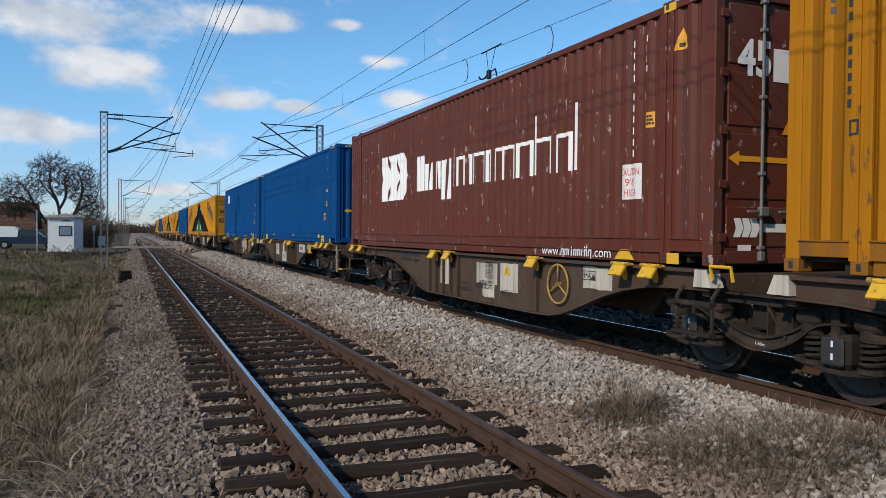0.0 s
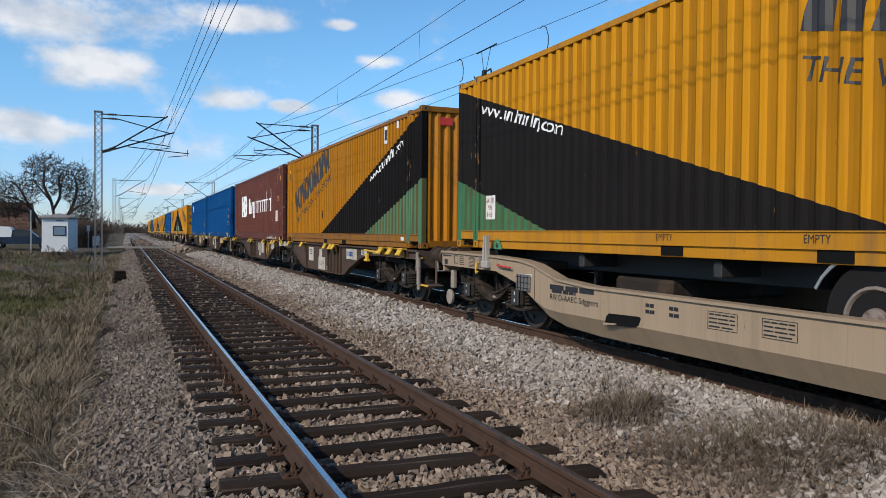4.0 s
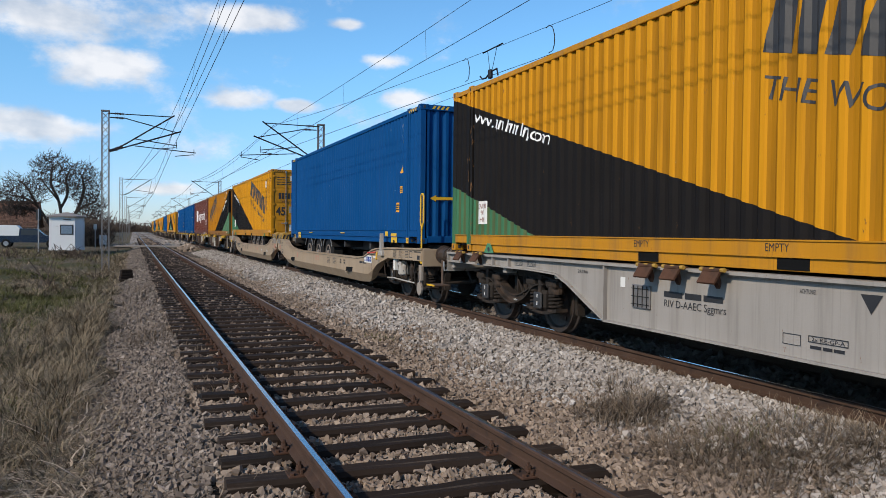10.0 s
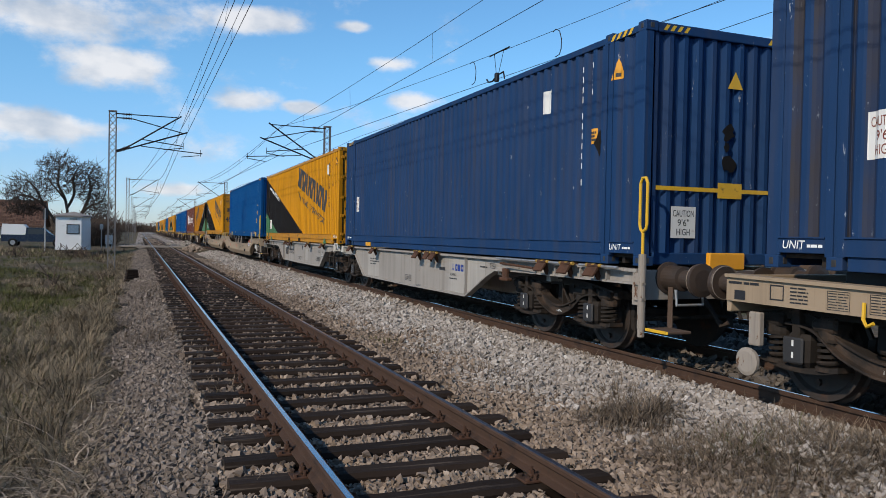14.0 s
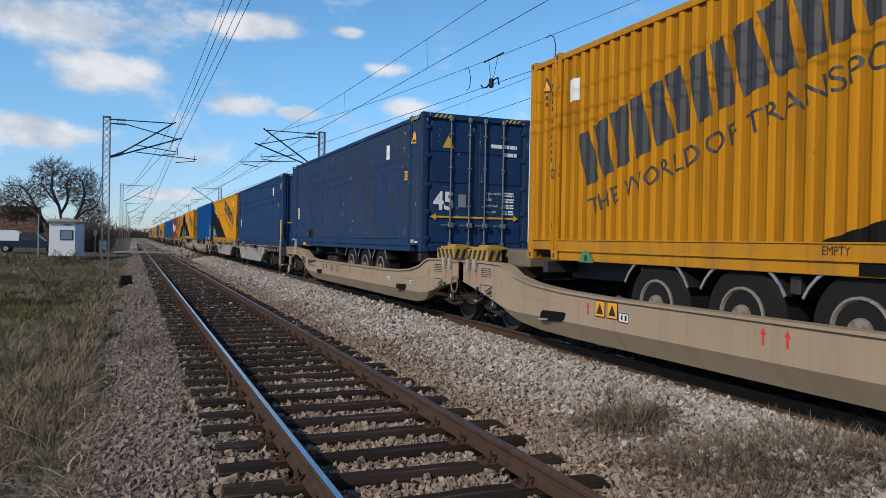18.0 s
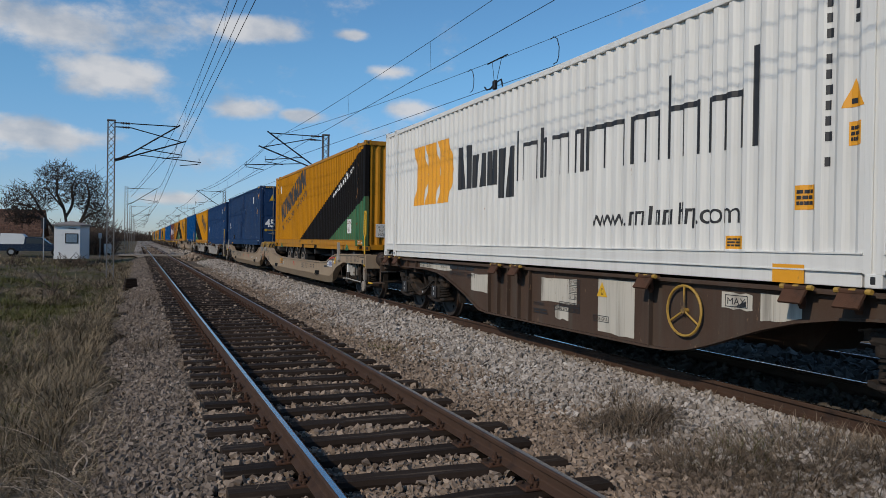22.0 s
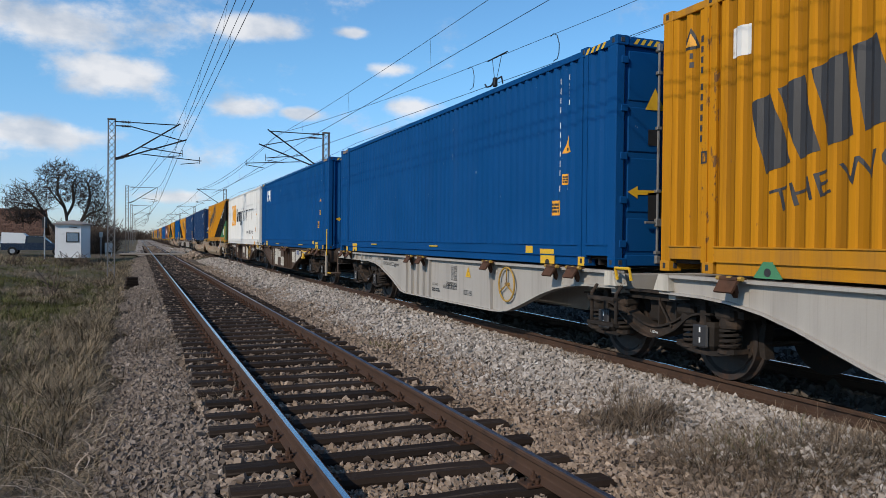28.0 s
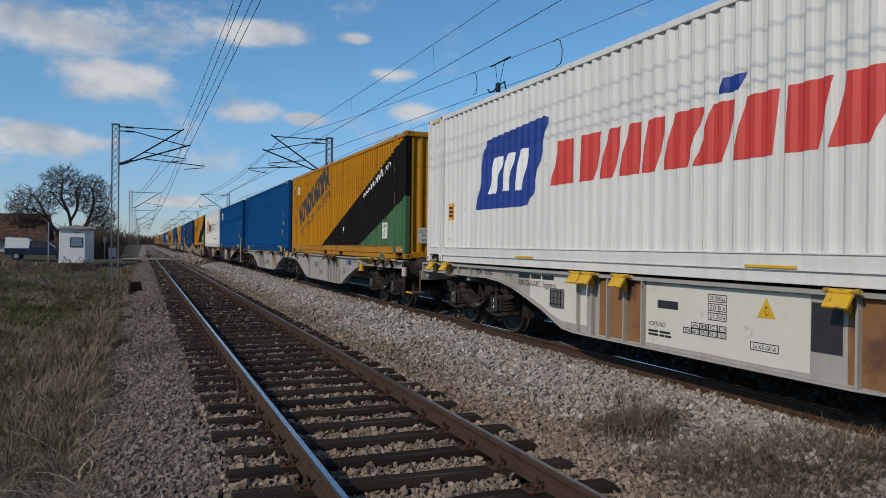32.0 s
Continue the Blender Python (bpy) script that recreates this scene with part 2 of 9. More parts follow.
def livery(name, lines, body=(0.30, 0.137, 0.006), bare=0.0, scuff=0.28, dark=(0.0082, 0.0072, 0.0070)):
    """Yellow paint crossed by a dark field and, below it, a green one; lines: height at y = 0 and slope of each edge.
    bare: how far the green has worn off in the grooves."""
    m, N, L, bsdf = nodes_of(name)
    co = N.new("ShaderNodeTexCoord").outputs["Object"]
    sep = N.new("ShaderNodeSeparateXYZ")
    L.new(co, sep.inputs[0])
    col = mixc(N, L, noise_node(N, L, co, 0.8, 5), tuple(c * 0.85 for c in body), tuple(c * 1.12 for c in body))
    # the outer ribs are lighter than the grooves between them
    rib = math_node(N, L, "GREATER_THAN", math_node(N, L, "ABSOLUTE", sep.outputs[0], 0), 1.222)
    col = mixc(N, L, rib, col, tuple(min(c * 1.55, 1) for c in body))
    green = (0.072, 0.158, 0.090) if bare > 0.9 else (0.045, 0.140, 0.070)
    for k_, ((h, k), c) in enumerate(zip(lines, (dark, green))):
        edge = math_node(N, L, "MULTIPLY_ADD", sep.outputs[1], k)
        edge.node.inputs[2].default_value = h
        under = math_node(N, L, "LESS_THAN", sep.outputs[2], edge)
        tone = mixc(N, L, noise_node(N, L, co, 1.4, 5), tuple(v * 0.7 for v in c), tuple(v * 1.35 for v in c))
        if k_ and bare:
            worn = mixc(N, L, noise_node(N, L, co, 3.0, 5, 0.6, (1, 2, 0.3)), (0.055, 0.050, 0.022), (0.125, 0.105, 0.035))
            ribs = math_node(N, L, "MULTIPLY_ADD", rib, -bare)
            ribs.node.inputs[2].default_value = bare
            tone = mixc(N, L, ribs, tone, worn)
        col = mixc(N, L, under, col, tone)
    col = paint_colour(N, L, co, col, (0.15, 0.075, 0.030), scuff, 0, 0.34, (0.015, 0.0115, 0.0085))
    # pale scratches
    scr = ramp_node(N, L, noise_node(N, L, co, 8, 7, 0.72, (1, 4.0, 0.30)), 0.685 if bare > 0.9 else 0.70, 0.72)
    col = mixc(N, L, math_node(N, L, "MULTIPLY", scr, 0.55), col, (0.34, 0.30, 0.24))
    finish(N, L, bsdf, col, co, 0.68, 0.003, 35)
    bsdf.inputs["Specular IOR Level"].default_value = 0.07
    return m


RUST = (0.105, 0.048, 0.026)
M = {
    "yellow": paint("yellow_paint", (0.41, 0.178, 0.007), grime=0.45),
    "end_orange": paint("orange_yellow_paint", (0.44, 0.165, 0.006), wear_amount=0.5, grime=0.6),
    "caution_ink": surface("dark_red_lettering", (0.16, 0.035, 0.022), 0.6, 0, 0.15, 3, 0, 50),
    "yellow_old": paint("old_yellow_paint", (0.235, 0.092, 0.0052), wear_amount=0.6, grime=0.75),
    "red": paint("red_brown_paint", (0.100, 0.0238, 0.0124), (0.35, 0.25, 0.22), 0.75, groove=0.2),
    "blue": paint("blue_paint", (0.0001, 0.051, 0.172), (0.26, 0.36, 0.46), 0.22, 0.7, 0.14, 0.04, 0.05),
    "navy": paint("navy_paint", (0.0088, 0.037, 0.106), (0.24, 0.25, 0.28), 0.40, 0.68, 0.2, 0.26, 0.06, 0.35),
    "navy_old": paint("dirty_navy_paint", (0.0105, 0.036, 0.098), (0.30, 0.33, 0.38), 0.55, 0.68, 0.2, 0.22, 0.06, 1.15),
    "white": paint("white_paint", (0.63, 0.622, 0.590), (0.30, 0.15, 0.07), 0.20, 0.5, 0.06, 0.16, 0.3, 0.10),
    "green": paint("green_paint", (0.060, 0.20, 0.10)),
    "wagon_grey": paint("grey_wagon_paint", (0.33, 0.308, 0.278), (0.20, 0.10, 0.05), 0.25, 0.55, 0.12, 0.26),
    "wagon_brown": paint("brown_wagon_paint", (0.062, 0.038, 0.0265), (0.15, 0.095, 0.062), 0.7, 0.75, 0.4, 0.75),
    "wagon_beige": paint("beige_wagon_paint", (0.295, 0.222, 0.150), (0.17, 0.11, 0.075), 0.30, 0.5, 0.14, 0.26),
    "wagon_dull": paint("dull_beige_wagon_paint", (0.145, 0.115, 0.085), (0.12, 0.08, 0.055), 0.3, 0.6, 0.2, 0.4),
    "wagon_white": paint("white_wagon_paint", (0.27, 0.247, 0.222), (0.17, 0.09, 0.05), 0.45, 0.55, 0.14, 0.38),
    "wagon_worn": paint("rusty_white_paint", (0.26, 0.225, 0.19), (0.11, 0.055, 0.03), 1.0, 0.7, 0.2, 0.7),
    "orange_steel": surface("orange_brown_steel", (0.235, 0.112, 0.044), 0.7, 0, 0.3, 2, 0.003, 40, RUST, 0.5),
    "bogie": surface("grimy_steel", (0.0255, 0.021, 0.018), 0.8, 0, 0.45, 3.0, 0.004, 40, (0.064, 0.043, 0.031), 0.6, 2.5),
    "wheel": surface("wheel_steel", (0.045, 0.035, 0.03), 0.6, 0.3, 0.4, 4, 0.002, 40, RUST, 0.4, 3),
    "grime_rim": surface("rusty_rim", (0.21, 0.175, 0.145), 0.65, 0.2, 0.3, 6, 0.001, 60, (0.09, 0.05, 0.03), 0.5, 6),
    "steel": surface("galvanised_steel", (0.36, 0.36, 0.36), 0.45, 0.6, 0.2, 5, 0.001, 60, (0.2, 0.17, 0.14), 0.3, 4),
    "bar_steel": surface("dull_bar_steel", (0.19, 0.185, 0.18), 0.55, 0.4, 0.25, 5, 0.001, 60, (0.11, 0.085, 0.065), 0.4, 4),
    "rust": surface("rusty_steel", (0.085, 0.042, 0.026), 0.85, 0.1, 0.35, 4, 0.004, 60, (0.045, 0.028, 0.02), 0.6, 3),
    "rail_side": surface("rusted_rail", (0.070, 0.041, 0.028), 0.8, 0.2, 0.35, 3, 0.003, 80, (0.035, 0.024, 0.02), 0.5, 4),
    "rail_top": surface("polished_rail", (0.50, 0.52, 0.55), 0.16, 1.0, 0.15, 6, 0.0005, 90),
    "rail_dull": surface("dull_rail_top", (0.17, 0.165, 0.17), 0.30, 0.9, 0.25, 6, 0.001, 90, (0.08, 0.055, 0.045), 0.3, 5),
    "sleeper": surface("tarred_timber", (0.02065, 0.01377, 0.009945), 0.9, 0, 0.45, 1.5, 0.014, 16, (0.115, 0.088, 0.066), 0.42, 2.6, (0.22, 6, 6), per_object=0.4),
    "black": surface("black_rubber", (0.011, 0.0108, 0.011), 0.8, 0, 0.3, 5, 0.002, 50, (0.032, 0.027, 0.024), 0.3, 3),
    "dark": surface("dark_paint", (0.028, 0.027, 0.028), 0.55, 0, 0.25, 3, 0.001, 50),
    "soot": surface("soot", (0.010, 0.009, 0.009), 0.9, 0, 0.5, 12, 0.002, 60),
    "stain": surface("brown_stain", (0.075, 0.045, 0.022), 0.9, 0, 0.5, 9, 0.001, 60),
    "opening": surface("painted_hole_shade", (0.004, 0.004, 0.004), 0.9, 0, 0.2, 3, 0, 50),
    "ink": surface("black_lettering", (0.020, 0.020, 0.022), 0.55, 0, 0.3, 4, 0, 50),
    "chalk": surface("white_lettering", (0.74, 0.74, 0.73), 0.55, 0, 0.08, 3, 0, 50),
    "label_white": surface("white_label", (0.62, 0.61, 0.58), 0.5, 0, 0.1, 3, 0, 60, (0.30, 0.24, 0.18), 0.25, 4),
    "patch_white": paint("dirty_white_paint", (0.47, 0.435, 0.37), (0.16, 0.09, 0.05), 0.5, 0.6, 0.12, 0.75),
    "buffer_steel": surface("buffer_steel", (0.062, 0.044, 0.034), 0.55, 0.3, 0.35, 4, 0.002, 40, (0.045, 0.036, 0.03), 0.6, 3),
    "patch_grey": surface("cream_paint_patch", (0.60, 0.57, 0.50), 0.5, 0, 0.1, 3, 0, 60, (0.30, 0.24, 0.18), 0.25, 4),
    "logo_blue": surface("blue_lettering", (0.009, 0.036, 0.225), 0.5, 0, 0.1, 3, 0, 50),
    "logo_red": surface("red_lettering", (0.52, 0.045, 0.035), 0.5, 0, 0.12, 3, 0, 50),
    "amber": surface("amber_label", (0.68, 0.30, 0.015), 0.5, 0, 0.15, 4, 0, 50, (0.2, 0.12, 0.05), 0.2, 6),
    "safety": surface("safety_yellow", (0.62, 0.36, 0.02), 0.5, 0, 0.15, 4, 0.001, 50, (0.12, 0.07, 0.03), 0.3, 7),
    "stripe_yellow": surface("dull_stripe_yellow", (0.357, 0.2125, 0.03825), 0.6, 0, 0.2, 4, 0.001, 50, (0.10, 0.065, 0.035), 0.45, 5),
    "mast": surface("weathered_mast", (0.17, 0.16, 0.155), 0.6, 0.4, 0.2, 2, 0.001, 60, (0.13, 0.09, 0.07), 0.4, 2),
    "wire": surface("copper_wire", (0.012, 0.014, 0.018), 0.6, 0.3, 0.2, 2, 0, 50),
    "insulator": surface("brown_porcelain", (0.05, 0.028, 0.02), 0.25, 0, 0.2, 8, 0, 50),
    "tile": surface("clay_tiles", (0.20, 0.094, 0.058), 0.85, 0, 0.35, 1.2, 0.004, 30, (0.10, 0.06, 0.045), 0.5, 1.0, per_object=0.25),
    "plaster": surface("old_white_plaster", (0.58, 0.54, 0.47), 0.9, 0, 0.08, 0.8, 0.004, 25, (0.42, 0.38, 0.32), 0.35, 0.7),
    "wood": surface("dark_brown_wood", (0.085, 0.055, 0.038), 0.75, 0, 0.3, 3, 0.003, 30),
    "bark": surface("dark_bark", (0.050, 0.040, 0.034), 0.95, 0, 0.35, 3, 0.01, 20),
    "glass": surface("window_glass", (0.035, 0.045, 0.055), 0.08, 0, 0.1, 1, 0, 10),
    "hut": surface("hut_paint", (0.70, 0.70, 0.68), 0.6, 0, 0.06, 1.0, 0.002, 30, (0.45, 0.43, 0.40), 0.25, 1.0),
    "hut_roof": surface("grey_felt_roof", (0.22, 0.20, 0.185), 0.9, 0, 0.2, 2, 0.004, 30),
    "concrete": surface("concrete", (0.24, 0.205, 0.165), 0.9, 0, 0.2, 1.5, 0.004, 40, (0.2, 0.18, 0.16), 0.4, 1.0),
    "ballast_new": stones("white_ballast", ((0.130, 0.111, 0.094), (0.327, 0.290, 0.255), (0.413, 0.371, 0.329), (0.267, 0.231, 0.199), (0.517, 0.473, 0.430))),
    "ballast_old": stones("weathered_ballast", ((0.076, 0.053, 0.039), (0.203, 0.151, 0.111), (0.284, 0.215, 0.160), (0.151, 0.111, 0.081), (0.389, 0.305, 0.233))),
    "ballast_grey": stones("grey_shoulder_ballast", ((0.054, 0.042, 0.033), (0.147, 0.116, 0.092), (0.210, 0.167, 0.135), (0.104, 0.080, 0.063), (0.322, 0.265, 0.219))),
    "ballast_brown": stones("dark_brown_ballast", ((0.026, 0.018, 0.013), (0.070, 0.049, 0.035), (0.115, 0.083, 0.060))),
    # stones under the train, darkened to carry its shade
    "ballast_dark": stones("shade_dark_ballast", ((0.020, 0.017, 0.014), (0.055, 0.046, 0.038), (0.11, 0.094, 0.080))),
    "straw": surface("dry_grass", (0.182, 0.142, 0.092), 0.9, 0, 0.3, 1.2, 0, 40, islands=0.75),
    "stalk": surface("dead_stalks", (0.30, 0.24, 0.178), 0.85, 0, 0.3, 1.2, 0, 40, islands=0.8),
    "weed": surface("dry_weeds", (0.150, 0.114, 0.082), 0.9, 0, 0.3, 1.2, 0, 40, islands=0.5),
    "green_grass": surface("green_grass", (0.090, 0.089, 0.030), 0.9, 0, 0.3, 1.2, 0, 40, islands=0.5),
}


def ground_material():
    m, N, L, bsdf = nodes_of("field")
    co = N.new("ShaderNodeTexCoord").outputs["Object"]
    a = noise_node(N, L, co, 0.35, 6, 0.65)
    b = noise_node(N, L, co, 3.5, 6, 0.7)
    c = noise_node(N, L, co, 14.0, 5, 0.7, (1, 0.35, 1))
    col = mixc(N, L, ramp_node(N, L, a, 0.40, 0.56), (0.052, 0.056, 0.018), (0.115, 0.088, 0.058))
    col = mixc(N, L, ramp_node(N, L, b, 0.40, 0.66), col, (0.045, 0.034, 0.022))
    col = mixc(N, L, math_node(N, L, "MULTIPLY", ramp_node(N, L, c, 0.52, 0.70), 0.6), col, (0.17, 0.138, 0.098))
    finish(N, L, bsdf, col, co, 0.95, 0.05, 9)
    return m


def bed_material():
    m, N, L, bsdf = nodes_of("ballast_bed")
    co = N.new("ShaderNodeTexCoord").outputs["Object"]
    vor = N.new("ShaderNodeTexVoronoi")
    vor.inputs["Scale"].default_value = 17
    L.new(co, vor.inputs["Vector"])
    sep = N.new("ShaderNodeSeparateXYZ")
    L.new(co, sep.inputs[0])
    wob = math_node(N, L, "ADD", sep.outputs[0], math_node(N, L, "MULTIPLY", noise_node(N, L, co, 0.6, 5), 1.1))
    fresh = ramp_node(N, L, wob, 2.3, 2.9)
    shaded = ramp_node(N, L, wob, 4.45, 4.75)
    hue = N.new("ShaderNodeSeparateXYZ")
    L.new(vor.outputs["Color"], hue.inputs[0])
    # near black, to paint the shade in the gaps between the stones
    old = mixc(N, L, hue.outputs[0], (0.007, 0.0055, 0.0045), (0.030, 0.023, 0.017))
    fre = mixc(N, L, hue.outputs[0], (0.010, 0.008, 0.007), (0.045, 0.038, 0.032))
    col = mixc(N, L, fresh, old, fre)
    # the shade under the train is put into a darker bed colour
    col = mixc(N, L, shaded, col, (0.018, 0.015, 0.013))
    # beyond the crossing the bed is pale gravel
    dirt = mixc(N, L, hue.outputs[0], (0.055, 0.043, 0.033), (0.14, 0.112, 0.086))
    col = mixc(N, L, ramp_node(N, L, math_node(N, L, "ADD", sep.outputs[1], math_node(N, L, "MULTIPLY", wob, -1.0)), 40.0, 56.0), col, dirt)
    pale = mixc(N, L, hue.outputs[0], (0.13, 0.11, 0.095), (0.32, 0.285, 0.255))
    col = mixc(N, L, ramp_node(N, L, math_node(N, L, "ADD", sep.outputs[1], math_node(N, L, "MULTIPLY", wob, -2.0)), 70.0, 76.0), col, pale)
    finish(N, L, bsdf, col, co, 0.95, 0.0, 30)
    bm = N.new("ShaderNodeBump")
    bm.inputs["Strength"].default_value, bm.inputs["Distance"].default_value, bm.invert = 1.0, 0.03, True
    L.new(vor.outputs["Distance"], bm.inputs["Height"])
    L.new(bm.outputs[0], bsdf.inputs["Normal"])
    return m


M["field"], M["bed"] = ground_material(), bed_material()
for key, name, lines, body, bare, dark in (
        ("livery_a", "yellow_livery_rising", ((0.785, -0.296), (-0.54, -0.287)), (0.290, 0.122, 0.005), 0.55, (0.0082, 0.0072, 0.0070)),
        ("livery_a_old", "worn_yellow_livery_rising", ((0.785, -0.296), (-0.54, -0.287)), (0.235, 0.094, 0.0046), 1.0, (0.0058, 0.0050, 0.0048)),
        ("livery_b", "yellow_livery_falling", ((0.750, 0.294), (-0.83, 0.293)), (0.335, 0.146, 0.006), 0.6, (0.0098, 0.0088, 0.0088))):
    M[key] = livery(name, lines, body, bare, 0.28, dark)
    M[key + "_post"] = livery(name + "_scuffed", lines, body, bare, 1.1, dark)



# ---- mesh tools ----
class Shape:
    """Collects the faces of one mesh."""

    def __init__(self):
        self.v, self.f, self.weld = [], [], False

    def add(self, verts, faces):
        n = len(self.v)
        self.v += [tuple(p) for p in verts]
        self.f += [tuple(i + n for i in f) for f in faces]
        return self

    def box(self, x0, x1, y0, y1, z0, z1, c=0.0):
        c = min(c, abs(x1 - x0) / 2.2, abs(y1 - y0) / 2.2, abs(z1 - z0) / 2.2)
        if c <= 0:
            p = [(x, y, z) for x in (x0, x1) for y in (y0, y1) for z in (z0, z1)]
            return self.add(p, [(0, 1, 3, 2), (4, 6, 7, 5), (0, 4, 5, 1), (2, 3, 7, 6), (0, 2, 6, 4), (1, 5, 7, 3)])
        ring = lambda z, d: [(x0 + c + d, y0 + d, z), (x1 - c - d, y0 + d, z), (x1 - d, y0 + c + d, z), (x1 - d, y1 - c - d, z),
                             (x1 - c - d, y1 - d, z), (x0 + c + d, y1 - d, z), (x0 + d, y1 - c - d, z), (x0 + d, y0 + c + d, z)]
        v = ring(z0, c * 0.5) + ring(z0 + c, 0) + ring(z1 - c, 0) + ring(z1, c * 0.5)
        f = [tuple(range(7, -1, -1)), tuple(range(24, 32))]
        for k in range(3):
            f += [(8 * k + i, 8 * k + (i + 1) % 8, 8 * k + 8 + (i + 1) % 8, 8 * k + 8 + i) for i in range(8)]
        return self.add(v, f)

    def prism(self, pts, axis, a, b):
        """A polygon in the two other axes, drawn out along one."""
        put = {"x": lambda p, s: (s, p[0], p[1]), "y": lambda p, s: (p[0], s, p[1]), "z": lambda p, s: (p[0], p[1], s)}[axis]
        n = len(pts)
        v = [put(p, a) for p in pts] + [put(p, b) for p in pts]
        return self.add(v, [tuple(range(n - 1, -1, -1)), tuple(range(n, 2 * n))] + [(i, (i + 1) % n, n + (i + 1) % n, n + i) for i in range(n)])

    def band(self, top, bottom, axis, a, b):
        """Like prism, for a strip between two polylines of equal count."""
        for i in range(len(top) - 1):
            self.prism([bottom[i], bottom[i + 1], top[i + 1], top[i]], axis, a, b)
        return self

    def tube(self, p, q, r, n=8, r2=None):
        p, q = Vector(p), Vector(q)
        d = q - p
        if d.length < 1e-6:
            return self
        u = d.orthogonal().normalized()
        w = d.normalized().cross(u)
        r2 = r if r2 is None else r2
        ring = lambda c, s: [c + (u * math.cos(2 * math.pi * i / n) + w * math.sin(2 * math.pi * i / n)) * s for i in range(n)]
        return self.add(ring(p, r) + ring(q, r2), [(i, (i + 1) % n, n + (i + 1) % n, n + i) for i in range(n)] + [tuple(range(n - 1, -1, -1)), tuple(range(n, 2 * n))])

    def path(self, pts, r, n=6):
        """One bent tube through all the points."""
        pts = [Vector(p) for p in pts]
        v, u = [], None
        for i, p in enumerate(pts):
            d = (pts[min(i + 1, len(pts) - 1)] - pts[max(i - 1, 0)]).normalized()
            u = d.orthogonal().normalized() if u is None else (u - d * u.dot(d)).normalized()
            w = d.cross(u)
            v += [p + (u * math.cos(2 * math.pi * k / n) + w * math.sin(2 * math.pi * k / n)) * (r(p) if callable(r) else r) for k in range(n)]
        m = len(pts)
        f = [(i * n + k, i * n + (k + 1) % n, (i + 1) * n + (k + 1) % n, (i + 1) * n + k) for i in range(m - 1) for k in range(n)]
        return self.add(v, f + [tuple(range(n - 1, -1, -1)), tuple(range((m - 1) * n, m * n))])

    def lathe(self, centre, axis, profile, n=24):
        """profile: (distance along the axis, radius)."""
        c = Vector(centre)
        d = Vector(axis).normalized()
        u = d.orthogonal().normalized()
        w = d.cross(u)
        v = [c + d * s + (u * math.cos(2 * math.pi * i / n) + w * math.sin(2 * math.pi * i / n)) * r for s, r in profile for i in range(n)]
        f = [(k * n + i, k * n + (i + 1) % n, (k + 1) * n + (i + 1) % n, (k + 1) * n + i) for k in range(len(profile) - 1) for i in range(n)]
        return self.add(v, f + [tuple(range(n - 1, -1, -1)), tuple(range((len(profile) - 1) * n, len(profile) * n))])

    def ring(self, centre, axis, R, r, n=24, k=6, a0=0, a1=360):
        c, d = Vector(centre), Vector(axis).normalized()
        u = d.orthogonal().normalized()
        w = d.cross(u)
        pts = [c + (u * math.cos(radians(a0 + (a1 - a0) * i / n)) + w * math.sin(radians(a0 + (a1 - a0) * i / n))) * R for i in range(n + 1)]
        return self.path(pts, r, k)

    def mesh(self, name):
        me = bpy.data.meshes.new(name)
        me.from_pydata(self.v, [], self.f)
        me.validate()
        bm = bmesh.new()
        bm.from_mesh(me)
        if self.weld:
            bmesh.ops.remove_doubles(bm, verts=bm.verts, dist=0.0006)
        bmesh.ops.recalc_face_normals(bm, faces=bm.faces)
        bm.to_mesh(me)
        bm.free()
        return me


def part(name, shape, material, parent=None, label="", at=None, smooth=False):
    """Links a shape, or a mesh made before, as one object under its thing."""
    me = shape if isinstance(shape, bpy.types.Mesh) else shape.mesh(name)
    if not me.materials:
        me.materials.append(M[material] if isinstance(material, str) else material)
    if smooth:
        me.polygons.foreach_set("use_smooth", [True] * len(me.polygons))
    ob = new(name, me)
    ob.parent = parent
    if at is not None:
        ob.matrix_basis = at
    return tagged(ob, label, kind="stuff" if name in FINE else "")


FINE = ("sticker_writing", "hinge_sleeve", "rail_writing", "rail_mark", "door_writing", "end_writing", "sign_writing", "marking_writing", "web_address", "hazard_stripes", "side_stripes", "container_code", "far_code",
        "lettering", "slogan", "lacing", "dropper", "reference_mark", "red_mark", "black_stripes", "casting_hole", "chevron_stripes", "door_sticker", "clearance_arrow", "end_arrow", "lifting_mark", "mark_slot")


def thing(name, label, category, group="", kind="", at=None):
    ob = tagged(new(name), label, category, group, kind)
    ob.empty_display_size = 0.3
    if at is not None:
        ob.matrix_basis = at
    return ob


def loose(name, shape, material, label, category, group="", kind="", smooth=False):
    return tagged(part(name, shape, material, smooth=smooth), label, category, group, kind)


TEXTS = {}


def text_polys(words, tall, bold=0.0):
    """The faces of a line of writing, as flat polygons from its lower left corner, with capitals of the height given; and its width."""
    if words not in TEXTS:
        cu = bpy.data.curves.new("writing", "FONT")
        cu.body, cu.size, cu.resolution_u, cu.offset = words, 1.0, 4, bold
        ob = bpy.data.objects.new("writing", cu)
        me = ob.to_mesh()
        pts = [v.co.copy() for v in me.vertices]
        TEXTS[words] = [[(pts[i].x, pts[i].y) for i in p.vertices] for p in me.polygons]
        ob.to_mesh_clear()
        bpy.data.objects.remove(ob)
        bpy.data.curves.remove(cu)
    k = tall / 0.70
    polys = [[(x * k, y * k) for x, y in p] for p in TEXTS[words]]
    return polys, max((x for p in polys for x, _ in p), default=0)


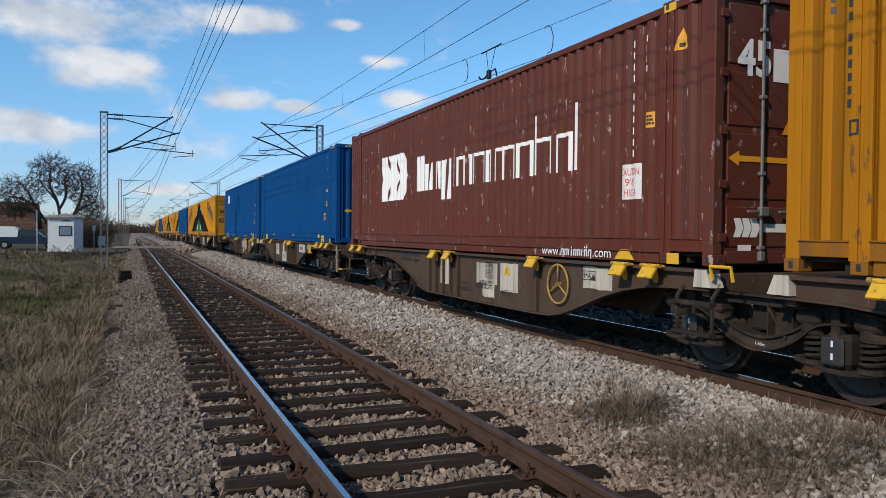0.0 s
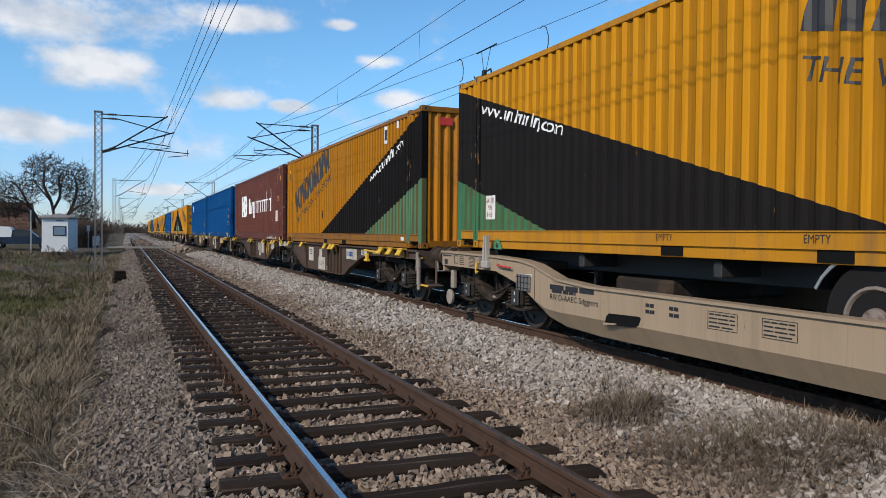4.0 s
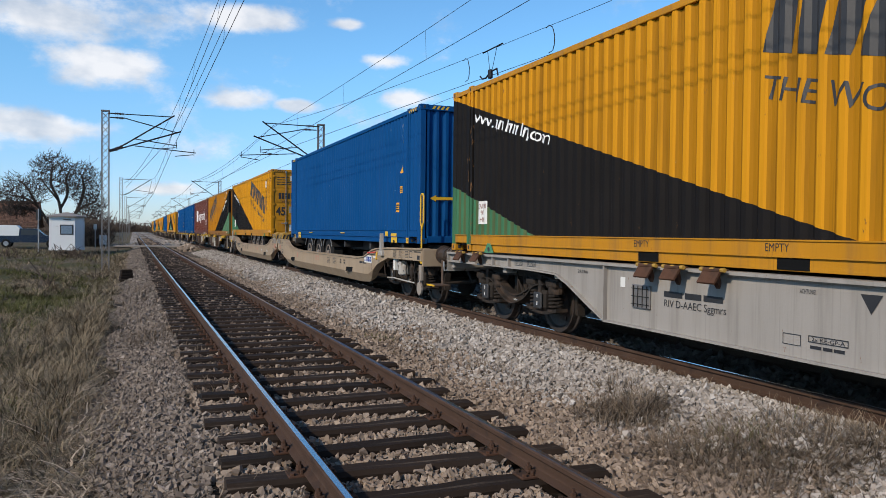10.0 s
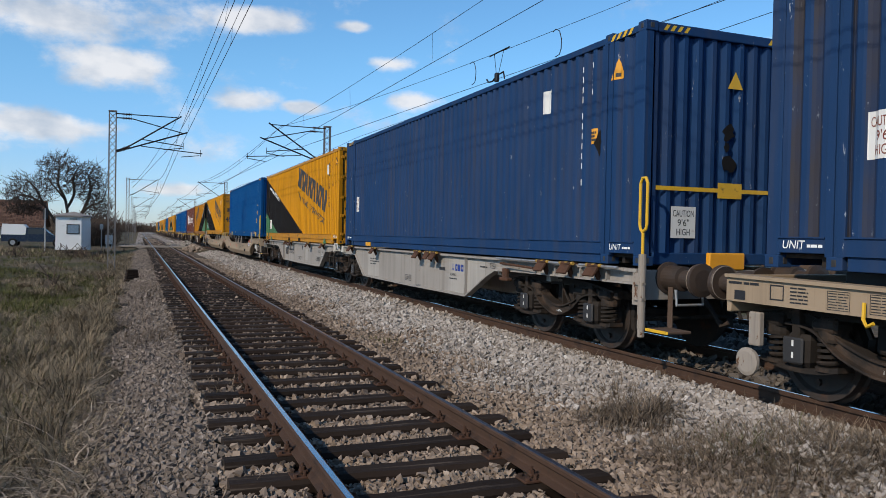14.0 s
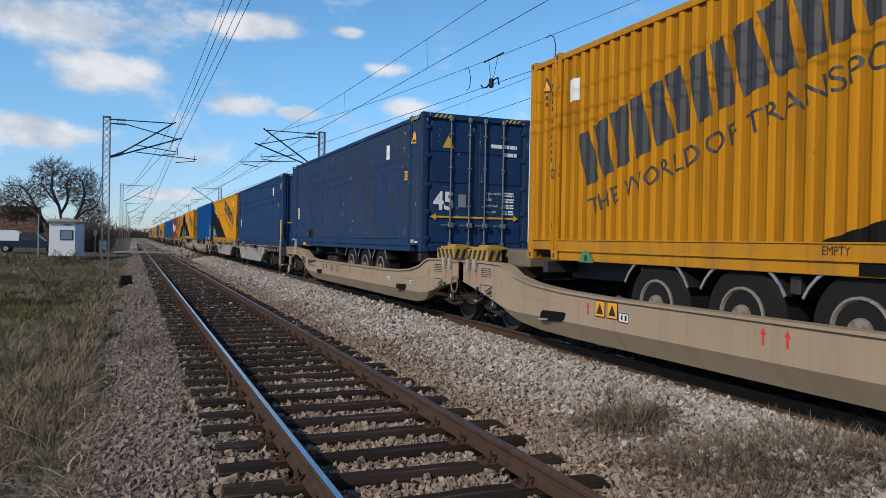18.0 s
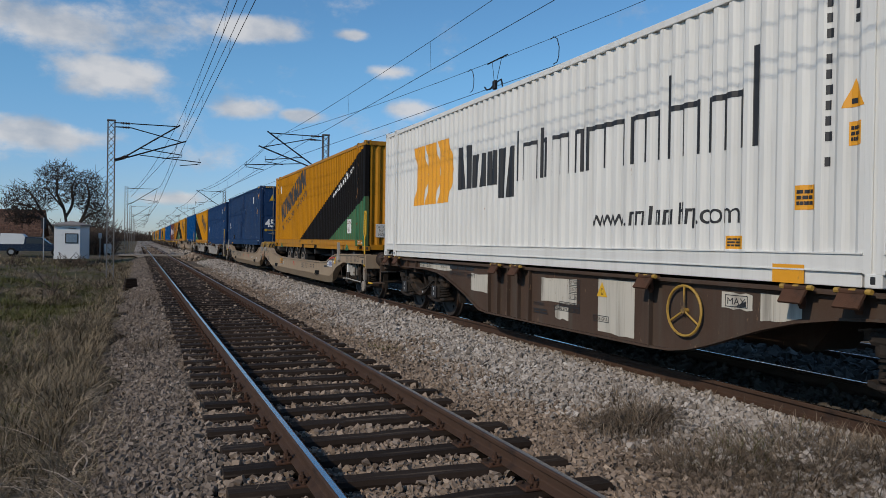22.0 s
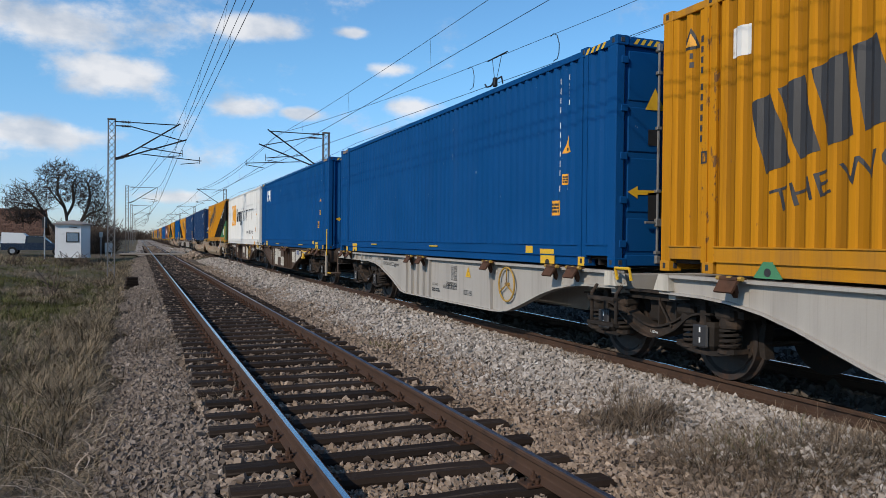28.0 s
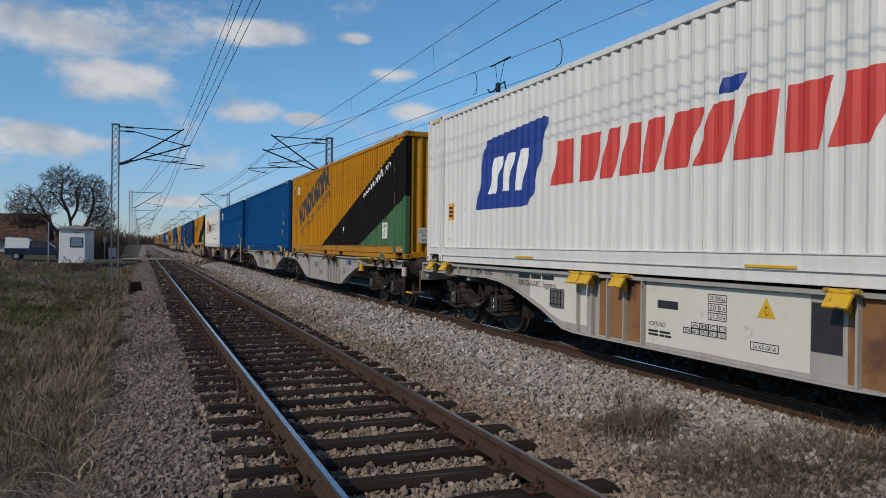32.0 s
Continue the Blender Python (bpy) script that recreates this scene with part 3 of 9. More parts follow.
def moved(polys, u, w, turn=0.0, sx=1.0, shear=0.0):
    c, s = math.cos(radians(turn)), math.sin(radians(turn))
    out = []
    for p in polys:
        out.append([(u + (x * sx + y * shear) * c - y * s, w + (x * sx + y * shear) * s + y * c) for x, y in p])
    return out


def rect(u0, u1, w0, w1):
    return [(u0, w0), (u1, w0), (u1, w1), (u0, w1)]


def frame_polys(u0, u1, w0, w1, s):
    """A hollow block."""
    return [rect(u0, u1, w0, w0 + s), rect(u0, u1, w1 - s, w1), rect(u0, u0 + s, w0 + s, w1 - s), rect(u1 - s, u1, w0 + s, w1 - s)]


def cut(poly, at, keep_left):
    out = []
    for (a, b), (c, d) in zip(poly, poly[1:] + poly[:1]):
        ina, inc = (a <= at, c <= at) if keep_left else (a >= at, c >= at)
        if ina:
            out.append((a, b))
        if ina != inc:
            k = (at - a) / (c - a)
            out.append((at, b + (d - b) * k))
    return out


# ---- containers: 45 ft, 13.716 x 2.5 x 2.896 m; y = 0 is the middle, z = 0 the underside; the seen side faces -x ----
CL, CW, CH = 6.858, 1.25, 2.896
PITCH = 0.216
INNER = 0.034


def corr(y, y0):
    """Depth of the trapezoid corrugation at y, for a panel that begins at y0."""
    s = ((y - y0) % PITCH) / PITCH
    if s < 0.26:
        return 0.0
    if s < 0.5:
        return INNER * (s - 0.26) / 0.24
    if s < 0.76:
        return INNER
    return INNER * (1 - (s - 0.76) / 0.24)


def breaks(y0, y1):
    out, k = [], 0
    while True:
        for s in (0, 0.26, 0.5, 0.76):
            y = y0 + (k + s) * PITCH
            if y >= y1 - 1e-4:
                return out + [y1]
            out.append(y)
        k += 1


PANELS = [(-6.69, -6.20), (-6.00, 6.00), (6.20, 6.69)]


def depth_at(y):
    for a, b in PANELS:
        if a <= y <= b:
            return corr(y, a)
    return -0.012


def sheet(side, z0, z1):
    s = Shape()
    for a, b in PANELS:
        ys = breaks(a, b)
        v = [(side * (CW - 0.014 - corr(y - 1e-6 if y == b else y, a)), y, z) for y in ys for z in (z0, z1)]
        s.add(v, [(2 * i, 2 * i + 2, 2 * i + 3, 2 * i + 1) for i in range(len(ys) - 1)])
    return s


def end_sheet(side, z0, z1):
    s = Shape()
    xs = breaks(-1.10, 1.10)
    v = [(x, side * (CL - 0.03 - corr(x - 1e-6, -1.10) * 1.2), z) for x in xs for z in (z0, z1)]
    return s.add(v, [(2 * i, 2 * i + 2, 2 * i + 3, 2 * i + 1) for i in range(len(xs) - 1)])


def on_side(polys, lift=0.003):
    """Paint that follows the corrugated side; polygons in (u, w), u from the far end, w up."""
    s = Shape()
    s.weld = len(polys) < 9
    cuts = sorted({-CL, CL, *(b for a, c in PANELS for b in (a, c, *breaks(a, c)))})
    for poly in polys:
        poly = [(CL - u, w) for u, w in poly]
        lo, hi = min(p[0] for p in poly), max(p[0] for p in poly)
        bounds = [c for c in cuts if lo < c < hi]
        rest = poly
        pieces = []
        for c in bounds:
            pieces.append(cut(rest, c, True))
            rest = cut(rest, c, False)
        pieces.append(rest)
        for p in pieces:
            if len(p) < 3:
                continue
            mid = sum(q[0] for q in p) / len(p)
            v = []
            for y, w in p:
                yy = y + (mid - y) * 1e-3
                v.append((-(CW - 0.014 - depth_at(yy) + lift), y, w))
            s.add(v, [tuple(range(len(v)))])
    return s


def flat_x(polys, x, y_of=lambda u: -u):
    """Writing on a plane that faces -x."""
    s = Shape()
    for p in polys:
        s.add([(x, y_of(u), w) for u, w in p], [tuple(range(len(p)))])
    return s


def flat_y(polys, y):
    """Writing on a plane that faces -y."""
    s = Shape()
    for p in polys:
        s.add([(u, y, w) for u, w in p], [tuple(range(len(p)))])
    return s


def bars(u0, u1, w0, w1, n, seed=0, gap=0.35):
    """Writing too small to read: one bar a word."""
    rnd = random.Random(seed * 7 + n)
    out, h = [], (w1 - w0) / n
    for i in range(n):
        u, w = u0, w1 - (i + 1) * h
        while u < u1 - 0.02:
            d = min(u1 - u, (u1 - u0) * rnd.uniform(0.2, 0.5))
            out.append(rect(u, u + d * 0.88, w + h * gap / 2, w + h * (1 - gap / 2)))
            u += d
    return out


def upright_code(u, w_top, n, size, gap_after=(3,)):
    """A code that runs down the side, one bar a sign."""
    out, w = [], w_top
    for i in range(n):
        out.append(rect(u, u + size * (0.42 if i % 3 else 0.54), w - size * 0.78, w))
        w -= size * 1.28 + (size * 0.8 if i in gap_after else 0)
    return out


def casting_mesh():
    s = Shape()
    s.box(-0.089, 0.089, -0.081, 0.081, 0, 0.118, 0.008)
    return s.mesh("corner_casting")


# blocks in dark paint stand for the shade inside the casting's holes
def slot_mesh():
    s = Shape()
    s.box(-0.0925, -0.08, -0.026, 0.026, 0.03, 0.094, 0.01)
    s.box(-0.03, 0.03, -0.0845, -0.07, 0.03, 0.094, 0.01)
    s.box(-0.03, 0.03, 0.07, 0.0845, 0.03, 0.094, 0.01)
    return s.mesh("casting_hole")


CAST, SLOT = casting_mesh(), slot_mesh()
SLOT.materials.append(M["dark"])
CAST_BY = {}
CONT_MESH = {}


def stock(key, make):
    """A mesh that is built once for each colour and then shared."""
    if key not in CONT_MESH:
        CONT_MESH[key] = make()
    return CONT_MESH[key]


def container(label, body, door_end, livery_key=None, group="containers on the train", frame_key=None):
    """door_end: -1 towards the camera, +1 away from it."""
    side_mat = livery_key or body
    fr = frame_key or body
    c = thing("shipping_container", label, "container", group)

    def shared(me, mat):
        me.materials.append(M[mat])
        return me

    for side in (-1, 1):
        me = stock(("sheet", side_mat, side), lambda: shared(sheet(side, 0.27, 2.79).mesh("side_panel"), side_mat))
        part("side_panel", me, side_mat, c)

        def rail():
            s = Shape()
            x0, x1 = (-CW + 0.004, -CW + 0.07) if side < 0 else (CW - 0.07, CW - 0.004)
            s.box(x0, x1, -6.02, 6.02, 0.125, 0.285, 0.006)
            s.box(*((-CW + 0.02, -CW + 0.10) if side < 0 else (CW - 0.10, CW - 0.02)), -5.98, 5.98, 0.0, 0.125, 0.006)
            for a, b in ((-6.70, -6.19), (6.19, 6.70)):
                s.box(x0, x1, a, b, 0.14, 0.285, 0.006)
                s.box(*sorted((side * (CW - 0.02), side * (CW + 0.010))), a, b, 0.272, 0.286)
            # folded lips along the rail
            s.box(*sorted((side * (CW - 0.02), side * (CW + 0.010))), -6.0, 6.0, 0.272, 0.286)
            s.box(*sorted((side * (CW - 0.02), side * (CW + 0.006))), -6.0, 6.0, 0.122, 0.136)
            return s
        key = body
        part("bottom_side_rail", stock(("brail", key, side), lambda: shared(rail().mesh("bottom_side_rail"), key)), key, c)

        xp = -CW + 0.0165 if side < 0 else CW - 0.0165
        # thin dark plates on the rail paint the shade inside the pockets
        for yy in (-0.96, 1.10) if body.startswith("yellow") else ():
            part("forklift_pocket", stock(("pock", side), lambda: shared(Shape().box(xp - 0.004, xp + 0.004, -0.18, 0.18, 0.01, 0.118).mesh("forklift_pocket"), "opening")), "opening", c, at=pose(0, yy, 0))

        def trail():
            s = Shape()
            x0, x1 = (-CW + 0.002, -CW + 0.062) if side < 0 else (CW - 0.062, CW - 0.002)
            return s.box(x0, x1, -6.70, 6.70, 2.785, 2.865, 0.008)
        part("top_side_rail", stock(("trail", fr, side), lambda: shared(trail().mesh("top_side_rail"), fr)), fr, c)
        for end in (-1, 1):
            def post():
                s = Shape()
                x0, x1 = (-CW, -CW + 0.13) if side < 0 else (CW - 0.13, CW)
                y0, y1 = (-CL + 0.01, -CL + 0.165) if end < 0 else (CL - 0.165, CL - 0.01)
                return s.box(x0, x1, y0, y1, 0.11, 2.79, 0.012)
            part("corner_post", stock(("post", side_mat, side, end), lambda: shared(post().mesh("corner_post"), side_mat)), side_mat, c)

            def mid():
                s = Shape()
                x0, x1 = (-CW + 0.001, -CW + 0.09) if side < 0 else (CW - 0.09, CW - 0.001)
                yy = end * 6.096
                s.box(x0, x1, yy - 0.1, yy - 0.02, 0.11, 2.79, 0.006)
                s.box(x0, x1, yy + 0.02, yy + 0.1, 0.11, 2.79, 0.006)
                s.box(x0 + 0.02, x1 - 0.005, yy - 0.03, yy + 0.03, 0.11, 2.79)
                return s
            post_mat = side_mat + "_post" if side_mat + "_post" in M else side_mat
            part("intermediate_post", stock(("mid", side_mat, side, end), lambda: shared(mid().mesh("intermediate_post"), post_mat)), post_mat, c)
            for yy in (CL - 0.081, 6.096):
                for z in (0, CH - 0.118):
                    k = fr
                    if k not in CAST_BY:
                        CAST_BY[k] = CAST.copy()
                        CAST_BY[k].materials.append(M[k])
                    m = pose(side * (CW - 0.0885 + (0.002 if yy > 6.5 else -0.001)), end * yy, z, 0, 0, 180 if side > 0 else 0)
                    cc = part("corner_casting", CAST_BY[k], k, c, at=m)
                    part("casting_hole", SLOT, "dark", cc)

    def roof():
        s = Shape()
        ys = breaks(-6.7, 6.7)
        v = [(x, y, 2.862 - corr(y - 1e-6, -6.7) * 0.6) for y in ys for x in (-1.19, 1.19)]
        return s.add(v, [(2 * i, 2 * i + 1, 2 * i + 3, 2 * i + 2) for i in range(len(ys) - 1)])
    part("roof", stock(("roof", body), lambda: shared(roof().mesh("roof"), body)), body, c)

    def floor_():
        s = Shape().box(-1.15, 1.15, -6.7, 6.7, 0.09, 0.13)
        for i in range(24):
            s.box(-1.15, 1.15, -6.4 + i * 0.55, -6.35 + i * 0.55, 0.02, 0.09)
        return s
    part("underframe", stock(("under", "bogie"), lambda: shared(floor_().mesh("underframe"), "bogie")), "bogie", c)
    blind = -door_end

    for e in (-1, 1):
        y0, y1 = (-CL + 0.01, -CL + 0.11) if e < 0 else (CL - 0.11, CL - 0.01)
        part("end_header", stock(("ehead", body, e), lambda: shared(Shape().box(-1.075, 1.075, y0, y1, 2.775, 2.89, 0.01).mesh("end_header"), body)), body, c)
        part("end_sill", stock(("esill", body, e), lambda: shared(Shape().box(-1.075, 1.075, y0, y1, 0.02, 0.16, 0.01).mesh("end_sill"), body)), body, c)
    end_mat = "end_orange" if body == "yellow_old" else body
    part("end_panel", stock(("blind", body, blind), lambda: shared(end_sheet(blind, 0.15, 2.78).mesh("end_panel"), end_mat)), end_mat, c)

    # the two door leaves, with their bars
    ye = door_end * (CL - 0.045)
    for sx in (-1, 1):
        def leaf():
            s = Shape()
            x0, x1 = sorted((sx * 0.012, sx * 1.10))
            t = 0.035
            s.box(x0, x1, *sorted((ye, ye - door_end * t)), 0.16, 2.775, 0.004)
            return s
        lf = part("door", stock(("leaf", body, door_end, sx), lambda: shared(leaf().mesh("door"), body)), body, c)

        for z0, z1 in ((0.20, 0.62), (0.70, 1.38), (1.46, 2.02), (2.10, 2.72)):
            def field():
                x0, x1 = sorted((sx * 0.012, sx * 1.10))
                return Shape().box(x0 + 0.05, x1 - 0.05, *sorted((ye - door_end * 0.01, ye + door_end * 0.012)), z0, z1, 0.012)
            part("door_panel", stock(("dfield", body, door_end, sx, z0), lambda: shared(field().mesh("door_panel"), body)), body, lf)

        def lockbars():
            s = Shape()
            return s.tube((0, 0, 0.12), (0, 0, 2.80), 0.017, 8)

        def handle():
            s = Shape()
            s.box(-0.22, 0.03, -0.045, -0.02, 0.555, 0.585, 0.006)
            s.box(-0.06, 0.06, -0.055, 0.0, 0.52, 0.62, 0.01)
            return s
        for x in (sx * 0.18, sx * 0.61):
            at = pose(x, ye + door_end * 0.045, 0, 0, 0, 0 if door_end < 0 else 180)
            bar = part("locking_bar", stock(("lock",), lambda: shared(lockbars().mesh("locking_bar"), "bar_steel")), "bar_steel", lf, at=at)
            for z in (0.17, 0.95, 1.75, 2.45):
                part("bar_bracket", stock(("keep",), lambda: shared(Shape().box(-0.036, 0.036, -0.026, 0.03, 0, 0.04, 0.006).mesh("bar_bracket"), "bar_steel")), "bar_steel", lf, at=at @ pose(0, 0, z))
            for z in (0.05, 2.74):
                part("bar_cam", stock(("cam",), lambda: shared(Shape().box(-0.036, 0.036, -0.032, 0.05, 0, 0.10, 0.01).mesh("bar_cam"), "bar_steel")), "bar_steel", lf, at=at @ pose(0, 0, z))
            part("door_handle", stock(("hand",), lambda: shared(handle().mesh("door_handle"), "bar_steel")), "bar_steel", lf, at=at)

        for z in (0.25, 0.80, 1.35, 1.95, 2.55):
            hm = stock(("hinge", body, door_end, sx), lambda: shared(Shape().box(*sorted((sx * 1.07, sx * 1.18)), *sorted((ye + door_end * 0.045, ye - door_end * 0.01)), 0, 0.09, 0.01).mesh("hinge"), body))
            part("hinge", hm, body, lf, at=pose(0, 0, z))

    def gasket():
        s = Shape()
        yg = sorted((ye + door_end * 0.002, ye - door_end * 0.03))
        s.box(-0.012, 0.012, *yg, 0.16, 2.775)
        s.box(-1.125, -1.10, *yg, 0.16, 2.775)
        s.box(1.10, 1.125, *yg, 0.16, 2.775)
        return s
    part("door_gasket", stock(("gasket", door_end), lambda: shared(gasket().mesh("door_gasket"), "dark")), "dark", c)
    return c


def hazard(y_end, mat_light="safety"):
    """Striped patches at the top corners of an end."""
    s = Shape()
    for x0 in (-1.0, 0.62):
        for i in range(4):
            s.add([(x0 + i * 0.1, y_end, 2.80), (x0 + 0.05 + i * 0.1, y_end, 2.80), (x0 + 0.10 + i * 0.1, y_end, 2.87), (x0 + 0.05 + i * 0.1, y_end, 2.87)], [(0, 1, 2, 3)])
    return s


def side_hazard(far, near):
    out = []
    for u0 in ([0.25] if far else []) + ([CL * 2 - 0.72] if near else []):
        for i in range(4):
            out.append([(u0 + i * 0.12, 2.79), (u0 + 0.06 + i * 0.12, 2.79), (u0 + 0.12 + i * 0.12, 2.862), (u0 + 0.06 + i * 0.12, 2.862)])
    return out


def halves(u, d, w, h, k=0):
    """A solid block split by one slanted gap."""
    a, b = (0.40, 0.52) if k % 2 else (0.52, 0.40)
    return [[(u, w), (u + d * a, w), (u + d * b, w + h), (u, w + h)], [(u + d * (a + 0.13), w), (u + d, w), (u + d, w + h), (u + d * (b + 0.13), w + h)]]


def block_word(parent, key, groups, material, name="letter_block", label=""):
    """A brand's word: one plain painted block for each letter."""
    for k, polys in enumerate(groups):
        part(name, stock((*key, k), lambda: on_side(polys).mesh(name)), material, parent, label)


def address_blocks(wide, tall):
    """A web address: its plain ends, and one plain upright or arch for each letter of the name between them."""
    head, a = text_polys("www.", tall * 0.95)
    tail, b = text_polys(".com", tall * 0.95)
    name = [(0.50, 0.70, -0.2), (0.50, 0.70, 0), (0.30, 0.70, 0), (0.26, 0.92, 0), (0.48, 0.70, 0), (0.48, 0.70, 0), (0.30, 0.70, 0), (0.46, 1.0, 0), (0.50, 0.70, -0.2)]
    mid = sum(d + 0.13 for d, _, _ in name) * tall
    k = wide / (a + b + mid + 0.2 * tall)
    out, u = moved(head, 0, 0, 0, k), (a + 0.14 * tall) * k
    for d, h, low in name:
        t = 0.15 * tall * k
        a, b = (0.0, d * tall * k - t) if d > 0.35 else (0.0, None)
        out += [[(u + e, (low if e == b else 0) * tall), (u + e + t, (low if e == b else 0) * tall), (u + e + t + 0.05 * tall * k, h * tall), (u + e + 0.05 * tall * k, h * tall)] for e in (a, b) if e is not None]
        if b is not None:
            out.append([(u + t, 0.56 * tall), (u + b, 0.56 * tall), (u + b + 0.05 * tall * k, 0.70 * tall), (u + t + 0.05 * tall * k, 0.70 * tall)])
        u += (d + 0.13) * tall * k
    return out + moved(tail, u + 0.02 * tall, 0, 0, k)


def caution(u, w, wide, tall):
    """Three short lines, set to fit a small sticker."""
    out, h = [], tall / 3.6
    for i, (t, k) in enumerate((("CAUTION", 0.9), ("9'6\"", 0.5), ("HIGH", 0.6))):
        out += line_of(t, u + wide * (1 - k) / 2, w + tall - (i + 1) * h * 1.12, h * 0.8, wide * k)
    return out


def blot(u, w, wide, tall, seed):
    """A ragged patch."""
    rnd = random.Random(seed)
    return [(u + math.cos(i * 0.4488) * wide * rnd.uniform(0.45, 1.1), w + math.sin(i * 0.4488) * tall * rnd.uniform(0.5, 1.1)) for i in range(14)]


def yellow_container(door_end, worn=False, mark="", group="yellow containers"):
    rising = door_end > 0
    c = container("yellow container with dark and green diagonal fields on its side", "yellow_old" if worn else "yellow", door_end, ("livery_a_old" if worn else "livery_a") if rising else "livery_b", group)
    key = ("gart", door_end)
    if key not in CONT_MESH:
        big, slogan, site, white, ink, amber, tri = [], [], [], [], [], [], []
        turn = 14.6 if rising else -13.5
        blocks = []
        u = 0.0
        for k, d in enumerate((0.62, 0.64, 0.58, 0.54, 0.66, 0.50, 0.60)):
            blocks.append(halves(u, d, 0.0, 0.72, k))
            u += d + 0.10
        total = u
        words, wide = text_polys("THE WORLD OF TRANSPORT", 0.22)
        if rising:
            big = [moved(q, 1.50, 0.98, turn, 4.95 / total) for q in blocks]
            slogan = moved(words, 1.62, 0.60, turn, 4.85 / wide)
            site = moved(address_blocks(2.5, 0.19), 10.2, 1.54, turn + 1.5)
            cau, code, plate = 11.95, 0.62, 0.55
            tri_u, sticker = 0.33, 1.05
        else:
            big = [moved(q, 7.42, 2.05, turn, 4.75 / total) for q in blocks]
            slogan = moved(words, 7.40, 1.62, turn, 4.55 / wide)
            site = moved(address_blocks(2.6, 0.21), 0.92, 2.25, -14.6)
            cau, code, plate = 1.12, 12.40, 13.1
            tri_u, sticker = 13.2, 12.05
        white.append(rect(cau, cau + 0.32, 0.47, 0.86))
        ink += caution(cau + 0.01, 0.48, 0.30, 0.37)
        patch = [rect(sticker, sticker + 0.24, 2.17, 2.47)]
        codes = upright_code(code, 2.5, 10, 0.085) + upright_code(code + (0.2 if not rising else -0.18), 2.55, 4, 0.075, ())
        codes += frame_polys(code + 0.02, code + 0.12, 1.15, 1.28, 0.02)
        tri += [[(tri_u, 2.40), (tri_u + 0.24, 2.40), (tri_u + 0.12, 2.63)]]
        tri_in = [[(tri_u + 0.05, 2.43), (tri_u + 0.19, 2.43), (tri_u + 0.12, 2.57)]]
        CONT_MESH[key] = dict(
            big=big, code=on_side(codes).mesh("container_code"), slogan=on_side(slogan).mesh("slogan"), site=on_side(site).mesh("web_address"),
            white=on_side(white).mesh("sticker"), patch=on_side(patch).mesh("sticker"), ink=on_side(ink, 0.006).mesh("sticker_writing"), tri=on_side(tri).mesh("warning_sign"),
            tri_in=on_side(tri_in, 0.006).mesh("warning_field"),
            empty=flat_x([q for uu in ((5.22, 7.25) if rising else (5.5, 7.5)) for q in moved(text_polys("EMPTY", 0.078)[0], uu, 0.175, 0, 0.85)], -CW + 0.0005, lambda u: CL - u).mesh("rail_writing"),
            unit=flat_x(moved(text_polys("UNIT", 0.075)[0], plate if not rising else 13.08, 0.18, 0, 1, 0.15) + bars((plate if not rising else 13.08) + 0.33, (plate if not rising else 13.08) + 0.48, 0.185, 0.225, 1), -CW + 0.0005, lambda u: CL - u).mesh("rail_mark"))
    d = CONT_MESH[key]
    block_word(c, ("gartb", door_end), d["big"], "dark", label="dark grey painted block")
    tagged(part("container_code", d["code"], "dark", c), kind="stuff")
    tagged(part("slogan", d["slogan"], "dark", c), kind="stuff")
    part("web_address", d["site"], "chalk", c)
    if worn:
        plate = part("sticker", on_side([rect(11.24, 11.52, 2.36, 2.76)]), "label_white", c, "white plate with a dark bar")
        part("sticker_bar", on_side([rect(11.33, 11.43, 2.44, 2.68)], 0.006), "ink", plate)
        part("sticker", on_side([rect(12.12, 12.24, 2.62, 2.80)]), "label_white", c, "small white sticker")
        part("rail_plate", flat_x([rect(12.50, 12.70, 0.15, 0.23)], -CW + 0.0005, lambda u: CL - u), "label_white", c, "small white plate")
        part("paint_scar", on_side([blot(5.37, 0.82, 0.075, 0.15, 3), blot(5.39, 0.68, 0.04, 0.07, 4), blot(5.34, 0.94, 0.04, 0.06, 5)], 0.004), "soot", c, "black scorched blot")
        part("paint_scar", flat_y([blot(0.34, 1.48, 0.09, 0.20, 6), blot(0.44, 1.44, 0.07, 0.10, 7)], -CL + 0.022), "soot", c, "black blot")
        part("end_sticker", flat_y([rect(-0.85, -0.56, 2.52, 2.68)], -CL + 0.022), "logo_red", c, "red sticker")
    else:
        part("sticker", d["white"], "label_white", c, "white caution sticker")
        part("sticker", d["patch"], "label_white", c, "plain white sticker")
        part("sticker_writing", d["ink"], "caution_ink", c)
    if mark == "scorched":
        part("paint_scar", flat_y([blot(0.10, 1.10, 0.075, 0.20, 11), blot(0.11, 0.70, 0.07, 0.12, 12), blot(0.16, 1.0, 0.03, 0.16, 13)], -CL + 0.022), "soot", c, "black scorched blots")
        part("paint_scar", flat_y([blot(-0.10, 1.50, 0.10, 0.09, 14), blot(-0.46, 1.26, 0.10, 0.06, 15), blot(0.02, 1.56, 0.07, 0.05, 16)], -CL + 0.021), "stain", c, "brown stains")
        part("warning_sign", flat_y([[(-0.26, 2.34), (-0.04, 2.34), (-0.14, 2.62)]], -CL + 0.021), "ink", c)
        part("warning_field", flat_y([[(-0.22, 2.37), (-0.08, 2.37), (-0.145, 2.55)]], -CL + 0.018), "amber", c)
    if mark == "torn":
        part("paint_scar", on_side([blot(8.04, 0.76, 0.10, 0.10, 17), blot(7.98, 0.66, 0.05, 0.07, 18)], 0.004), "chalk", c, "white torn remains of a sticker")
